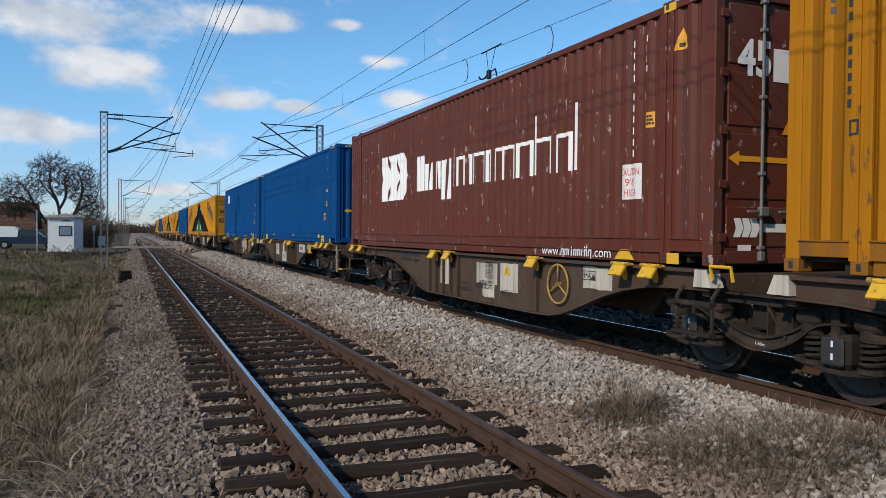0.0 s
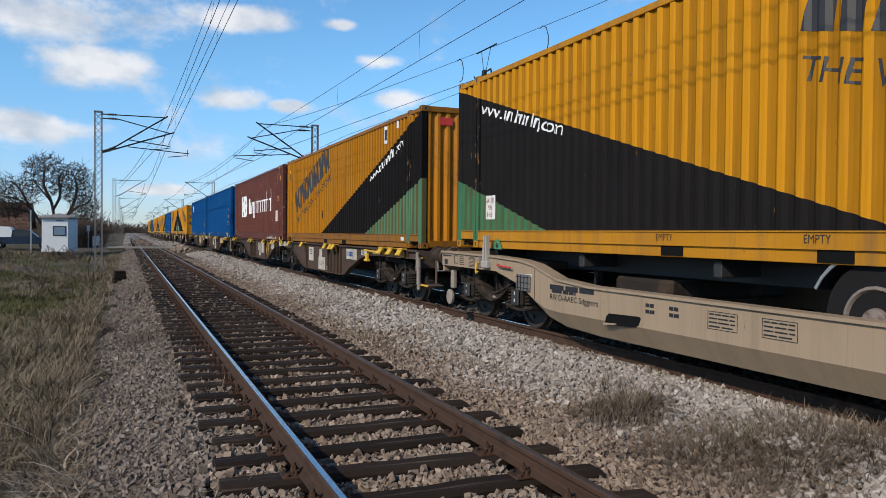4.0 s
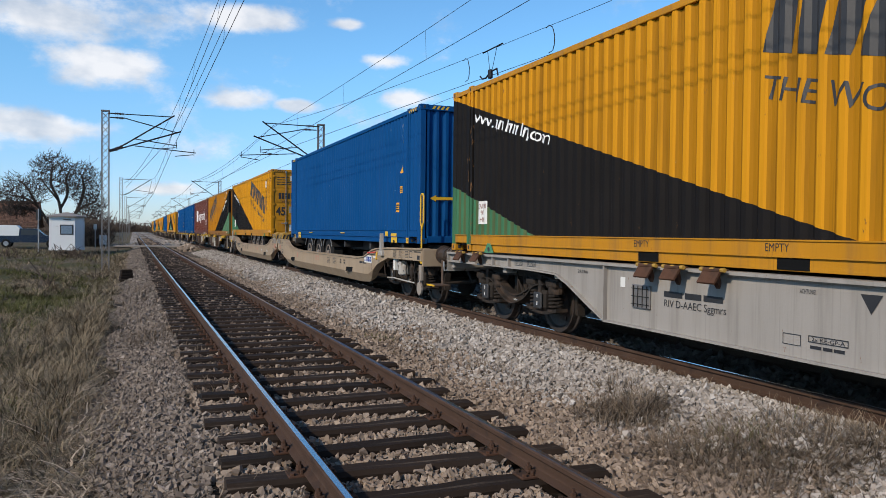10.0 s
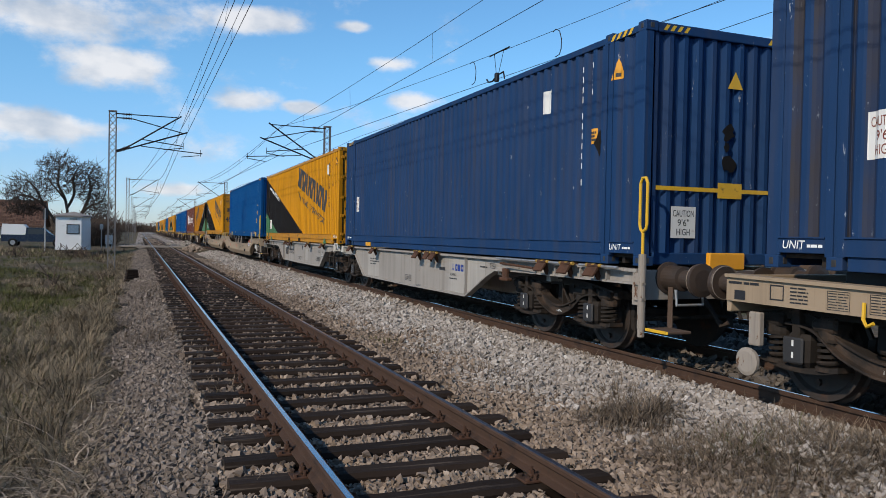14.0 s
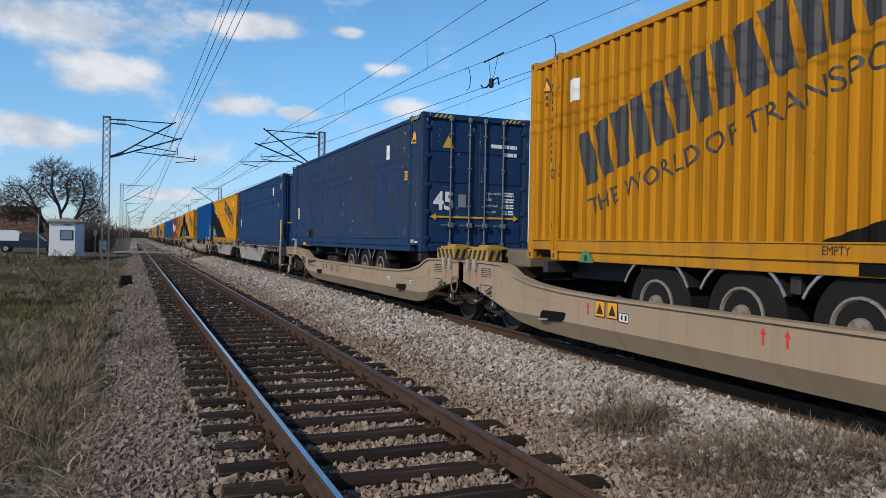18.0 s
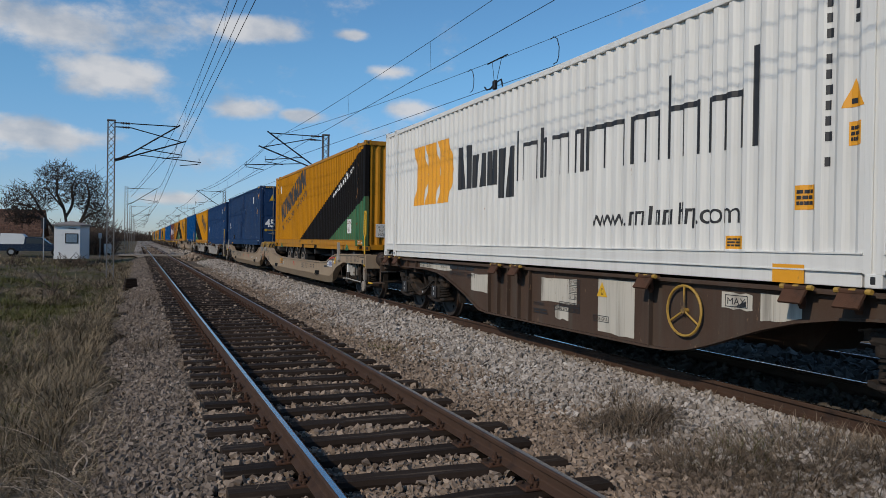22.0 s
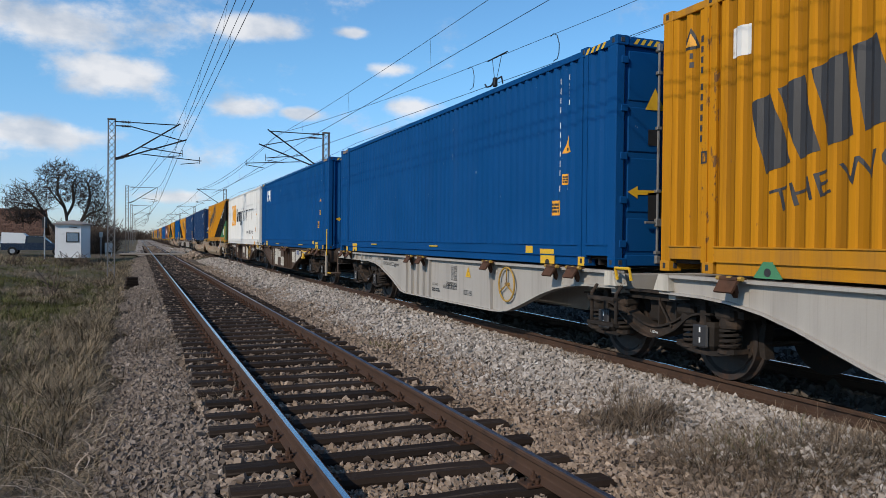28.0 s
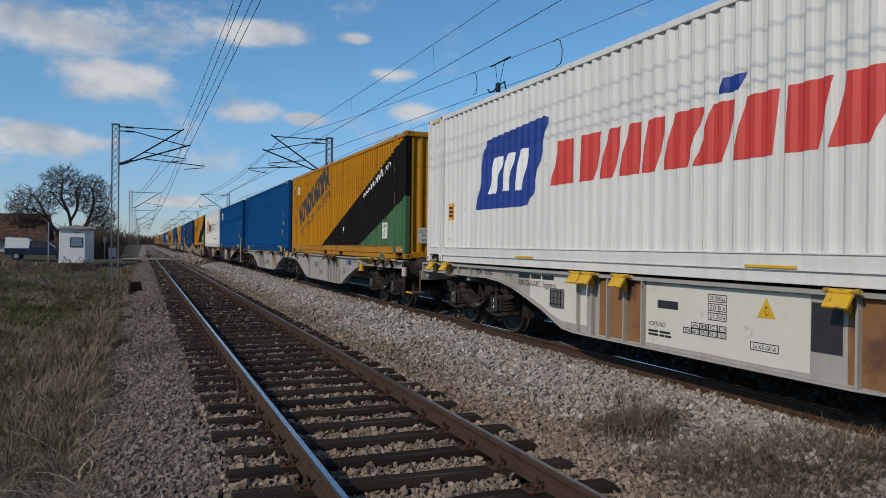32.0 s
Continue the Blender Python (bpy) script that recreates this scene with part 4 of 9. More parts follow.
    sign = part("warning_sign", d["tri"], "ink", c)
    part("warning_field", d["tri_in"], "amber", sign)
    part("rail_writing", d["empty"], "ink", c)
    if not worn:
        part("rail_mark", d["unit"], "chalk", c)
    tri = stock(("lift",), lambda: lift_mark())
    for y in () if worn else (5.27, -5.12):
        mk = part("lifting_mark", tri, "green", c, "green lifting mark", at=pose(0, y, 0))
        part("mark_slot", stock(("lslot",), lambda: Shape().lathe((-CW - 0.0095, 0, 0.045), (1, 0, 0), [(0, 0.042), (0.002, 0.042)], 12).mesh("mark_slot")), "dark", mk)
    if door_end < 0:
        dk = ("gartdoor",)
        if dk not in CONT_MESH:
            y = -CL + 0.026
            ink = []
            uu = -0.92
            for i, dd in enumerate((0.22, 0.24, 0.21, 0.20, 0.24, 0.18, 0.22)):
                ink += halves(uu, dd, 1.62, 0.26, i)
                uu += dd + (0.03 if i != 2 else 0.16)
            ink += moved(text_polys("THE WORLD OF TRANSPORT", 0.095)[0], -0.86, 1.46, 0, 1.72 / text_polys("THE WORLD OF TRANSPORT", 0.095)[1])
            ink += moved(text_polys("45", 0.34, 0.03)[0], -1.03, 0.93, 0, 0.85)
            ink += bars(-1.0, -0.35, 2.20, 2.60, 4, 5, 0.66) + bars(0.40, 1.0, 2.38, 2.48, 1, 2, 0.2) + bars(0.70, 0.96, 2.2, 2.30, 1, 4, 0.2)
            for i, t in enumerate(("MAX. GROSS", "TARE", "PAYLOAD", "CU. CAP.")):
                ink += moved(text_polys(t, 0.045)[0], 0.32, 1.19 - i * 0.115, 0, 0.9)
                ink += bars(0.66, 0.9, 1.15 - i * 0.115, 1.25 - i * 0.115, 2, i)
            tri = [[(0.62, 0.28), (0.90, 0.28), (0.76, 0.56)]]
            CONT_MESH[dk] = (flat_y(ink + tri, y).mesh("door_writing"), flat_y([[(0.67, 0.31), (0.85, 0.31), (0.76, 0.49)]], y - 0.002).mesh("door_sign"),
                             flat_y([rect(-0.42, -0.28, 2.42, 2.62), rect(-0.46, -0.25, 0.24, 0.52), rect(0.66, 0.86, 0.17, 0.23)], y - 0.001).mesh("door_sticker"),
                             flat_y([rect(-0.48, -0.28, 1.02, 1.30)], y - 0.001).mesh("document_plate"))
        a, b, e, g = CONT_MESH[dk]
        part("door_writing", a, "ink", c)
        part("door_sign", b, "amber", c)
        part("door_sticker", e, "label_white", c)
        part("document_plate", g, "steel", c)
        part("hazard_stripes", stock(("hz",), lambda: hazard(-CL + 0.009).mesh("hazard_stripes")), "ink", c)
    else:
        for x in () if worn else (-0.93,):
            part("end_sticker", stock(("ges", x), lambda: flat_y([rect(x, x + 0.33, 0.36, 0.71)], -CL + 0.022).mesh("end_sticker")), "label_white", c)
            part("end_writing", stock(("gew",), lambda: flat_y(caution(x + 0.01, 0.37, 0.31, 0.33), -CL + 0.02).mesh("end_writing")), "ink", c)
    return c


def lift_mark():
    s = Shape()
    s.prism([(-0.17, -0.012), (0.17, -0.012), (0.17, 0.0), (0.055, 0.145), (-0.055, 0.145), (-0.17, 0.0)], "x", -CW - 0.008, -CW + 0.002)
    return s.mesh("lifting_mark")


def amber_marks(c, key, pts, ink=True):
    """Small amber signs on the side: (u, w, width, height, triangle?)."""
    for k, (u, w, a, h, t) in enumerate(pts):
        poly = [(u, w), (u + a, w), (u + a / 2, w + h)] if t else rect(u, u + a, w, w + h)
        part("warning_sign", stock((*key, k), lambda: on_side([poly]).mesh("warning_sign")), "amber", c, "amber warning sign")
    small = []
    for u, w, a, h, t in pts:
        small += [rect(u + a * 0.35, u + a * 0.65, w + h * 0.12, w + h * 0.3)] if t else bars(u + a * 0.12, u + a * 0.88, w + h * 0.15, w + h * 0.85, 3, int(u * 10))
    part("sign_writing", stock((*key, "w"), lambda: on_side(small, 0.006).mesh("sign_writing")), "ink", c)


def plain_marks(c, tone, key):
    polys = upright_code(12.30, 2.62, 11, 0.105, (3, 9)) + upright_code(12.55, 2.62, 4, 0.09, ())
    part("container_code", stock(key, lambda: on_side(polys).mesh("container_code")), tone, c)


def blue_container(door_end, tone="blue", logo=False, group="blue containers"):
    c = container("plain blue corrugated steel container" if tone == "blue" else "navy blue container with weathered paint", tone, door_end, None, group)
    plain_marks(c, "chalk", ("code",))
    amber_marks(c, ("bm", tone), [(12.42, 1.55, 0.22, 0.24, True), (12.42, 1.11, 0.12, 0.15, False), (12.12, 0.69, 0.21, 0.21, False)] if tone == "blue" else [(13.02, 2.30, 0.24, 0.26, True), (12.55, 1.55, 0.14, 0.2, False)])
    if tone == "blue":
        part("lifting_mark", stock(("ymark",), lambda: flat_x([rect(0.685, 0.84, 0.0, 0.118), rect(1.38, 1.80, 0.0, 0.118), rect(1.36, 1.82, 0.14, 0.21), rect(11.86, 12.26, 0.0, 0.118), rect(11.84, 12.24, 0.14, 0.21), rect(12.875, 13.035, 0.0, 0.118), rect(11.4, 11.62, 0.14, 0.25)], -CW - 0.0005, lambda u: CL - u).mesh("lifting_mark")), "safety", c, "yellow lifting mark")
        part("mark_slot", stock(("ymark2",), lambda: flat_x([[(a - 0.06, 0.0), (a + 0.06, 0.0), (a + 0.055, 0.04), (a + 0.025, 0.065), (a - 0.025, 0.065), (a - 0.055, 0.04)] for a in (1.59, 12.06)] + [rect(a - 0.024, a + 0.024, 0.03, 0.095) for a in (0.762, 12.954)], -CW - 0.002, lambda u: CL - u).mesh("mark_slot")), "ink", c)

        def steps():
            s = Shape()
            for u, wide, z in ((4.16, 0.61, 0.09), (9.06, 0.64, 0.09)) if logo else ((3.2, 0.45, 0.19), (7.3, 0.45, 0.19)):
                s.box(-CW - 0.018, -CW + (0.0 if z > 0.12 else 0.02), CL - u - wide, CL - u, z, z + 0.025, 0.004)
            return s
        part("yellow_strip", stock(("ystrip", logo), lambda: steps().mesh("yellow_strip")), "safety", c)
    else:
        part("sticker", stock(("nst",), lambda: on_side([rect(1.02, 1.34, 0.92, 1.31)]).mesh("sticker")), "label_white", c)
        part("sticker", stock(("nst2",), lambda: on_side([rect(11.25, 11.52, 2.12, 2.45)]).mesh("sticker")), "label_white", c)
        if tone == "navy_old":
            part("paint_patch", on_side([rect(2.82, 3.52, 0.28, 0.54)], 0.004), "soot", c, "black painted-over patch")
        q = caution(1.03, 0.93, 0.30, 0.37)
        part("sticker_writing", stock(("nstw",), lambda: on_side(q, 0.006).mesh("sticker_writing")), "caution_ink", c)
        part("rail_plate", stock(("nrp",), lambda: Shape().box(-CW - 0.003, -CW + 0.02, CL - 2.5, CL - 2.1, 0.015, 0.105).mesh("rail_plate")), "amber", c, "small amber plate")
        part("rail_mark", stock(("nrm",), lambda: flat_x(moved(text_polys("UNIT", 0.075)[0], 13.05, 0.18, 0, 1, 0.15) + moved(text_polys("UNIT", 0.075)[0], 0.2, 0.18, 0, 1, 0.15) + bars(13.33, 13.5, 0.185, 0.225, 1) + bars(0.48, 0.65, 0.185, 0.225, 1), -CW + 0.0005, lambda u: CL - u).mesh("rail_mark")), "chalk", c)
    if logo:
        part("logo", stock(("cai",), lambda: on_side(moved([[(0, 0.06), (0.30, 0), (0.30, 0.17), (0.14, 0.20), (0.14, 0.52), (0, 0.46)], [(0.20, 0.34), (0.36, 0.34), (0.36, 0.52), (0.20, 0.52)], [(0.44, 0), (0.55, 0), (0.70, 0.52), (0.52, 0.52)], rect(0.80, 0.90, 0, 0.52)], 1.50, 1.98, 0)).mesh("logo")), "chalk", c, "white logo of plain blocks")
    y = -CL + 0.02
    if door_end > 0:
        if tone == "blue":
            part("end_arrow", stock(("arrow",), lambda: flat_y([[(-1.02, 0.95), (-0.88, 0.88), (-0.88, 1.02)], rect(-0.88, -0.2, 0.92, 0.98), rect(-0.2, 0.3, 0.86, 1.04), rect(0.3, 1.05, 0.92, 0.98), [(-0.1, 2.2), (0.1, 2.2), (0.0, 2.42)]], y).mesh("end_arrow")), "safety", c, "yellow clearance arrow")
        else:
            part("end_arrow", stock(("arrow2",), lambda: flat_y([rect(-1.05, -0.12, 0.91, 0.96), rect(-0.12, 0.26, 0.84, 1.03), rect(0.26, 1.05, 0.91, 0.96), [(0.0, 2.2), (0.24, 2.2), (0.12, 2.42)]], y).mesh("end_arrow")), "safety", c, "yellow clearance stripe")
            part("paint_scar", flat_y([blot(0.03, 1.66, 0.11, 0.14, 21), blot(0.04, 1.28, 0.12, 0.14, 22), blot(0.0, 1.48, 0.05, 0.08, 23)], y), "soot", c, "black scorched blots")
            part("paint_scar", on_side([blot(12.74, 1.56, 0.09, 0.17, 24)], 0.004), "soot", c, "black scorched blot")
            for x in (-0.82,):
                part("end_sticker", stock(("nes", x), lambda: flat_y([rect(x, x + 0.37, 0.34, 0.72)], y).mesh("end_sticker")), "label_white", c)
            part("end_writing", stock(("new",), lambda: flat_y(caution(-0.81, 0.35, 0.35, 0.36), y - 0.002).mesh("end_writing")), "ink", c)
    else:
        arrow_marks(c, tone)
    part("hazard_stripes", stock(("hzy", door_end), lambda: hazard(-CL + 0.008).mesh("hazard_stripes")), "safety", c)
    part("side_stripes", stock(("shz",), lambda: flat_x(side_hazard(True, True), -CW - 0.0005, lambda u: CL - u).mesh("side_stripes")), "safety", c)
    return c


def arrow_marks(c, tone):
    y = -CL + 0.026
    if tone != "blue":
        w = moved(text_polys("45", 0.36, 0.03)[0], -0.98, 0.90, 0, 0.9) + bars(0.32, 0.95, 2.22, 2.34, 1, 3) + bars(0.62, 0.95, 2.05, 2.17, 1, 5)
        for i, t in enumerate(("MAX. GROSS", "TARE", "PAYLOAD", "CU. CAP.")):
            w += moved(text_polys(t, 0.05)[0], 0.22, 1.24 - i * 0.13, 0, 0.9) + bars(0.62, 0.9, 1.2 - i * 0.13, 1.31 - i * 0.13, 2, i)
        part("door_writing", stock(("nd1",), lambda: flat_y(w, y).mesh("door_writing")), "chalk", c)
        part("clearance_arrow", stock(("nd2",), lambda: flat_y([[(-1.05, 0.74), (-0.92, 0.67), (-0.92, 0.81)], rect(-0.92, 0.88, 0.72, 0.76), [(0.88, 0.67), (1.0, 0.74), (0.88, 0.81)], [(-0.8, 2.18), (-0.52, 2.18), (-0.66, 2.45)]], y - 0.002).mesh("clearance_arrow")), "safety", c, "yellow clearance arrow")
        part("document_plate", stock(("nd3",), lambda: flat_y([rect(-0.42, -0.24, 0.95, 1.22)], y - 0.001).mesh("document_plate")), "steel", c)
    else:
        part("clearance_arrow", stock(("bd2",), lambda: flat_y([[(-1.05, 0.95), (-0.9, 0.87), (-0.9, 1.03)], rect(-0.9, 0.9, 0.92, 0.98), [(-0.8, 2.0), (-0.5, 2.0), (-0.65, 2.28)], rect(0.4, 0.7, 0.85, 1.06)], y - 0.002).mesh("clearance_arrow")), "safety", c, "yellow clearance arrow")
        part("door_sticker", stock(("bd3",), lambda: flat_y([rect(-0.75, -0.58, 1.55, 1.75), rect(-0.74, -0.5, 0.6, 0.95)], y - 0.002).mesh("door_sticker")), "ink", c)


def chevrons(u0, u1, w0, w1):
    out, n = [], 3
    d = (u1 - u0) / (n + 0.25)
    m = (w0 + w1) / 2
    for i in range(n):
        a = u0 + i * d
        out.append([[(a, w1), (a + d * 0.82, w1), (a + d * 1.25, m), (a + d * 0.30, m)], [(a + d * 0.30, m), (a + d * 1.25, m), (a + d * 0.82, w0), (a, w0)]])
    return out


def intermodal_name(u, w, cap, wide):
    """Two words as plain blocks, one a letter: four heavy ones, then ten thin ones."""
    heavy = [(0.42, 1.0, 0), (0.40, 0.74, 0), (0.26, 0.74, 0), (0.42, 0.74, -0.3)]
    thin = [(0.05, 1.0, 0), (0.38, 0.74, 0), (0.16, 0.95, 0), (0.40, 0.74, 0), (0.18, 0.74, 0), (0.66, 0.74, 0), (0.46, 0.74, 0), (0.44, 1.2, 0), (0.40, 0.74, 0), (0.05, 1.25, 0)]
    k = wide / sum(a[0] + 0.08 for a in heavy + thin)
    out = []
    for i, (d, h, low) in enumerate(heavy + thin):
        d, s = d * k, (0.15 if i < 4 else 0.058)
        out.append([rect(u, u + 0.075, w + cap * low, w + cap * h)] if d <= 0.12 else halves(u, d, w + cap * low, cap * (h - low), i) if i < 4 else [rect(u, u + s, w, w + cap * h), rect(u + d - s, u + d, w, w + cap * min(h, 0.74)), rect(u + s, u + d - s, w + cap * 0.66, w + cap * 0.74)] + ([rect(u + d / 2 - s / 2, u + d / 2 + s / 2, w, w + cap * 0.66)] if d > 0.5 else []))
        u += d + 0.08 * k
    return out


def red_container():
    c = container("red-brown container with white block lettering on its side", "red", -1, None, "containers on the train")
    for q in chevrons(2.55, 4.45, 1.05, 2.08):
        part("chevron", on_side(q), "chalk", c, "white painted chevron")
    block_word(c, ("redname",), intermodal_name(4.95, 1.18, 0.72, 6.25), "chalk")
    plain_marks(c, "chalk", ("code",))
    part("far_code", on_side(upright_code(1.30, 2.60, 10, 0.11)), "chalk", c)
    part("sticker", on_side([rect(12.10, 12.48, 0.74, 1.16)]), "label_white", c)
    part("sticker_writing", on_side(caution(12.11, 0.75, 0.36, 0.40), 0.006), "logo_red", c)
    part("web_address", flat_x(moved(address_blocks(1.7, 0.13), 10.25, 0.03), -CW - 0.0005, lambda u: CL - u), "chalk", c)
    amber_marks(c, ("rm",), [(13.05, 2.33, 0.24, 0.24, True), (12.58, 1.55, 0.13, 0.18, False)])
    y = -CL + 0.026
    part("door_writing", flat_y(moved(text_polys("45", 0.36, 0.03)[0], -0.93, 2.0, 0, 0.9) + [rect(-0.45, 0.0, 1.95, 2.3), rect(-0.9, -0.72, 0.15, 0.22)] + moved(sum(chevrons(0, 0.36, 0, 0.2), []), -0.96, 0.30) + bars(-0.55, 0.3, 0.33, 0.47, 1, 3), y), "chalk", c)
    part("clearance_arrow", flat_y([[(-1.05, 1.12), (-0.9, 1.04), (-0.9, 1.20)], rect(-0.9, 0.9, 1.09, 1.15), [(-0.32, 1.4), (-0.06, 1.4), (-0.19, 1.62)]], y - 0.002), "amber", c, "amber clearance arrow")
    part("lifting_mark", flat_x([[(12.02, 0.02), (12.42, 0.02), (12.30, 0.14), (12.14, 0.14)], rect(13.0, 13.2, 0, 0.12)], -CW - 0.001, lambda u: CL - u), "safety", c, "yellow lifting mark")
    part("side_stripes", flat_x([rect(12.9, 13.1, 2.78, 2.87)], -CW - 0.0005, lambda u: CL - u), "safety", c)
    return c


def white_container(kind):
    c = container("white container with dark lettering and orange chevrons" if kind == "chevron" else "white container with a blue panel and red block lettering", "white", -1 if kind == "chevron" else 1, None, "containers on the train")
    if kind == "chevron":
        for q in chevrons(2.0, 4.2, 1.10, 2.33):
            part("chevron", on_side(q), "amber", c, "orange painted chevron")
        block_word(c, ("whitename",), intermodal_name(4.42, 1.30, 0.78, 7.35), "ink")
        part("lettering", on_side(moved(address_blocks(2.6, 0.24), 8.86, 0.56) + upright_code(12.45, 2.62, 11, 0.105, (3, 9)) + upright_code(12.72, 2.62, 4, 0.09, ())), "ink", c, "dark painted lettering")
        amber_marks(c, ("wm",), [(12.62, 1.50, 0.22, 0.24, True), (12.68, 1.18, 0.13, 0.2, False), (12.15, 0.66, 0.20, 0.22, False), (11.30, 0.30, 0.22, 0.13, False)])
        y = -CL + 0.026
        part("door_chevrons", flat_y(sum(chevrons(-0.95, -0.05, 1.95, 2.4), []) + [rect(-1.0, 0.9, 1.05, 1.12), [(-0.85, 1.55), (-0.55, 1.55), (-0.7, 1.78)]], y), "amber", c)
        part("door_plate", flat_y([rect(-0.85, -0.62, 0.45, 0.78)], y), "ink", c)
        part("lifting_mark", flat_x([rect(11.92, 12.28, 0.0, 0.17)], -CW - 0.0005, lambda u: CL - u), "amber", c, "orange lifting mark")
        part("rail_writing", flat_x(moved(text_polys("Supplied by", 0.075)[0], 13.08, 0.17, 0, 0.62), -CW - 0.001, lambda u: CL - u), "ink", c)
    else:
        part("blue_panel", on_side([[(2.43, 0.95), (4.20, 0.94), (4.38, 0.99), (4.50, 1.12), (4.58, 1.30), (4.92, 2.13), (4.92, 2.22), (4.84, 2.25), (2.98, 2.14), (2.83, 2.10), (2.73, 1.98)]]), "logo_blue", c, "blue painted panel with a white sign")
        for z in ([(2.92, 1.20), (3.18, 1.20), (3.50, 1.80), (3.16, 1.80)], [(3.42, 1.22), (3.66, 1.22), (3.90, 1.82), (3.62, 1.82)], [(3.92, 1.20), (4.16, 1.20), (4.36, 1.84), (4.06, 1.84)]):
            part("panel_stripe", on_side([z], 0.006), "chalk", c, "white slanted stripe")
        red = []
        u = 5.05
        for i, d in enumerate((1.12, 0.30, 0.72, 0.95, 1.02, 1.02, 1.05)):
            hgt = 0.62
            q = [rect(0, d, 0, hgt)] if d < 0.4 else halves(0, d, 0, hgt, i)
            red.append(moved(q, u, 1.20, 0, 1, 0.28))
            u += d + 0.13
        block_word(c, ("mil",), red, "logo_red", label="red painted block")
        part("blue_dot", on_side([[(8.45, 1.90), (8.75, 1.90), (8.83, 2.06), (8.53, 2.06)]]), "logo_blue", c)
        amber_marks(c, ("mm",), [(1.16, 0.80, 0.26, 0.32, False)])

        def steps():
            s = Shape()
            for u, wide in ((4.02, 0.55), (8.89, 0.62)):
                s.box(-CW - 0.022, -CW, CL - u - wide, CL - u, 0.137, 0.165, 0.004)
            return s
        part("yellow_strip", steps(), "safety", c)
        part("side_stripes", stock(("shz",), lambda: flat_x(side_hazard(True, True), -CW - 0.0005, lambda u: CL - u).mesh("side_stripes")), "safety", c)
    return c


def line_of(words, u, w, tall, wide):
    q, full = text_polys(words, tall)
    return moved(q, u, w, 0, wide / full)


RISE = 0.07      # the train track lies higher than the near one


# ---- wagons: y = 0 is the joint between the two halves, z = 0 the rail; the seen side faces -x ----
def curve(pts, n=6):
    """Points along a smooth line through those given."""
    out = []
    for i in range(len(pts) - 1):
        p0, p1, p2, p3 = pts[max(i - 1, 0)], pts[i], pts[i + 1], pts[min(i + 2, len(pts) - 1)]
        for k in range(n):
            t = k / n
            out.append(tuple(0.5 * (2 * b + (c - a) * t + (2 * a - 5 * b + 4 * c - d) * t * t + (3 * b - a - 3 * c + d) * t ** 3) for a, b, c, d in zip(p0, p1, p2, p3)))
    return out + [tuple(pts[-1])]


def y25_frame():
    s = Shape()
    for sx in (-1, 1):
        X = lambda a, b: sorted((sx * a, sx * b))
        # upper beam with its flange, falling towards the ends
        up = curve([(-1.42, 0.79), (-1.0, 0.85), (-0.5, 0.885), (0.5, 0.885), (1.0, 0.85), (1.42, 0.79)], 3)
        s.band(up, [(a, b - 0.085) for a, b in up], "x", *X(0.95, 1.05))
        s.band([(a, b + 0.02) for a, b in up], up, "x", *X(0.90, 1.12))
        # sagging lower beam between the axles
        low = curve([(-1.02, 0.74), (-0.72, 0.70), (-0.42, 0.50), (0.0, 0.385), (0.42, 0.50), (0.72, 0.70), (1.02, 0.74)], 5)
        s.band([(a, b + 0.10 - 0.02 * abs(a)) for a, b in low], low, "x", *X(0.965, 1.055))
        s.band(low, [(a, b - 0.022) for a, b in low], "x", *X(0.90, 1.13))
        s.band([(a, b + 0.125 - 0.02 * abs(a)) for a, b in low], [(a, b + 0.10 - 0.02 * abs(a)) for a, b in low], "x", *X(0.93, 1.085))
        # web plates and stiffeners between them
        s.prism([(-0.70, 0.80), (-0.34, 0.58), (-0.10, 0.50), (-0.10, 0.82), (-0.70, 0.85)], "x", *X(0.955, 0.975))
        s.prism([(0.48, 0.62), (0.75, 0.78), (0.75, 0.85), (0.48, 0.82)], "x", *X(0.955, 0.975))
        s.box(*X(0.96, 1.07), -0.115, -0.095, 0.50, 0.83)
        s.box(*X(0.96, 1.06), -0.40, -0.382, 0.60, 0.83)
        s.tube((sx * 1.07, -0.33, 0.52), (sx * 1.07, -0.12, 0.78), 0.013, 6)
        for y in (-0.9, 0.9):
            s.box(*X(1.04, 1.125), y - 0.045, y + 0.045, 0.58, 0.88, 0.008)
            for d in (-0.30, 0.30):
                s.lathe((sx * 1.0, y + d, 0.60), (0, 0, 1), [(0, 0.118), (0.03, 0.125), (0.10, 0.125), (0.22, 0.10)], 14)
                s.box(*X(0.90, 1.13), y + d - 0.135, y + d + 0.135, 0.69, 0.80, 0.03)
    s.box(-0.95, 0.95, -0.22, 0.22, 0.55, 0.80, 0.02)
    for y in (-1.42, 1.34):
        s.box(-0.95, 0.95, y, y + 0.08, 0.70, 0.79, 0.01)
    s.lathe((0, 0, 0.80), (0, 0, 1), [(0, 0.26), (0.09, 0.26), (0.1, 0.2), (0.22, 0.2)], 16)
    return s.mesh("bogie")


def axle_box():
    s = Shape()
    s.box(-0.13, 0.10, -0.135, 0.135, 0.34, 0.64, 0.05)
    return s.mesh("axle_box")


def axle_cover():
    s = Shape()
    s.box(-0.165, -0.128, -0.115, 0.115, 0.37, 0.61, 0.04)
    return s.mesh("axle_cover")


def spring_beam():
    arm = curve([(-0.44, 0.345), (-0.22, 0.30), (0, 0.285), (0.22, 0.30), (0.44, 0.345)], 3)
    return Shape().prism(arm + [(a, b + 0.05) for a, b in reversed(arm)], "x", -0.10, 0.10).mesh("spring_beam")


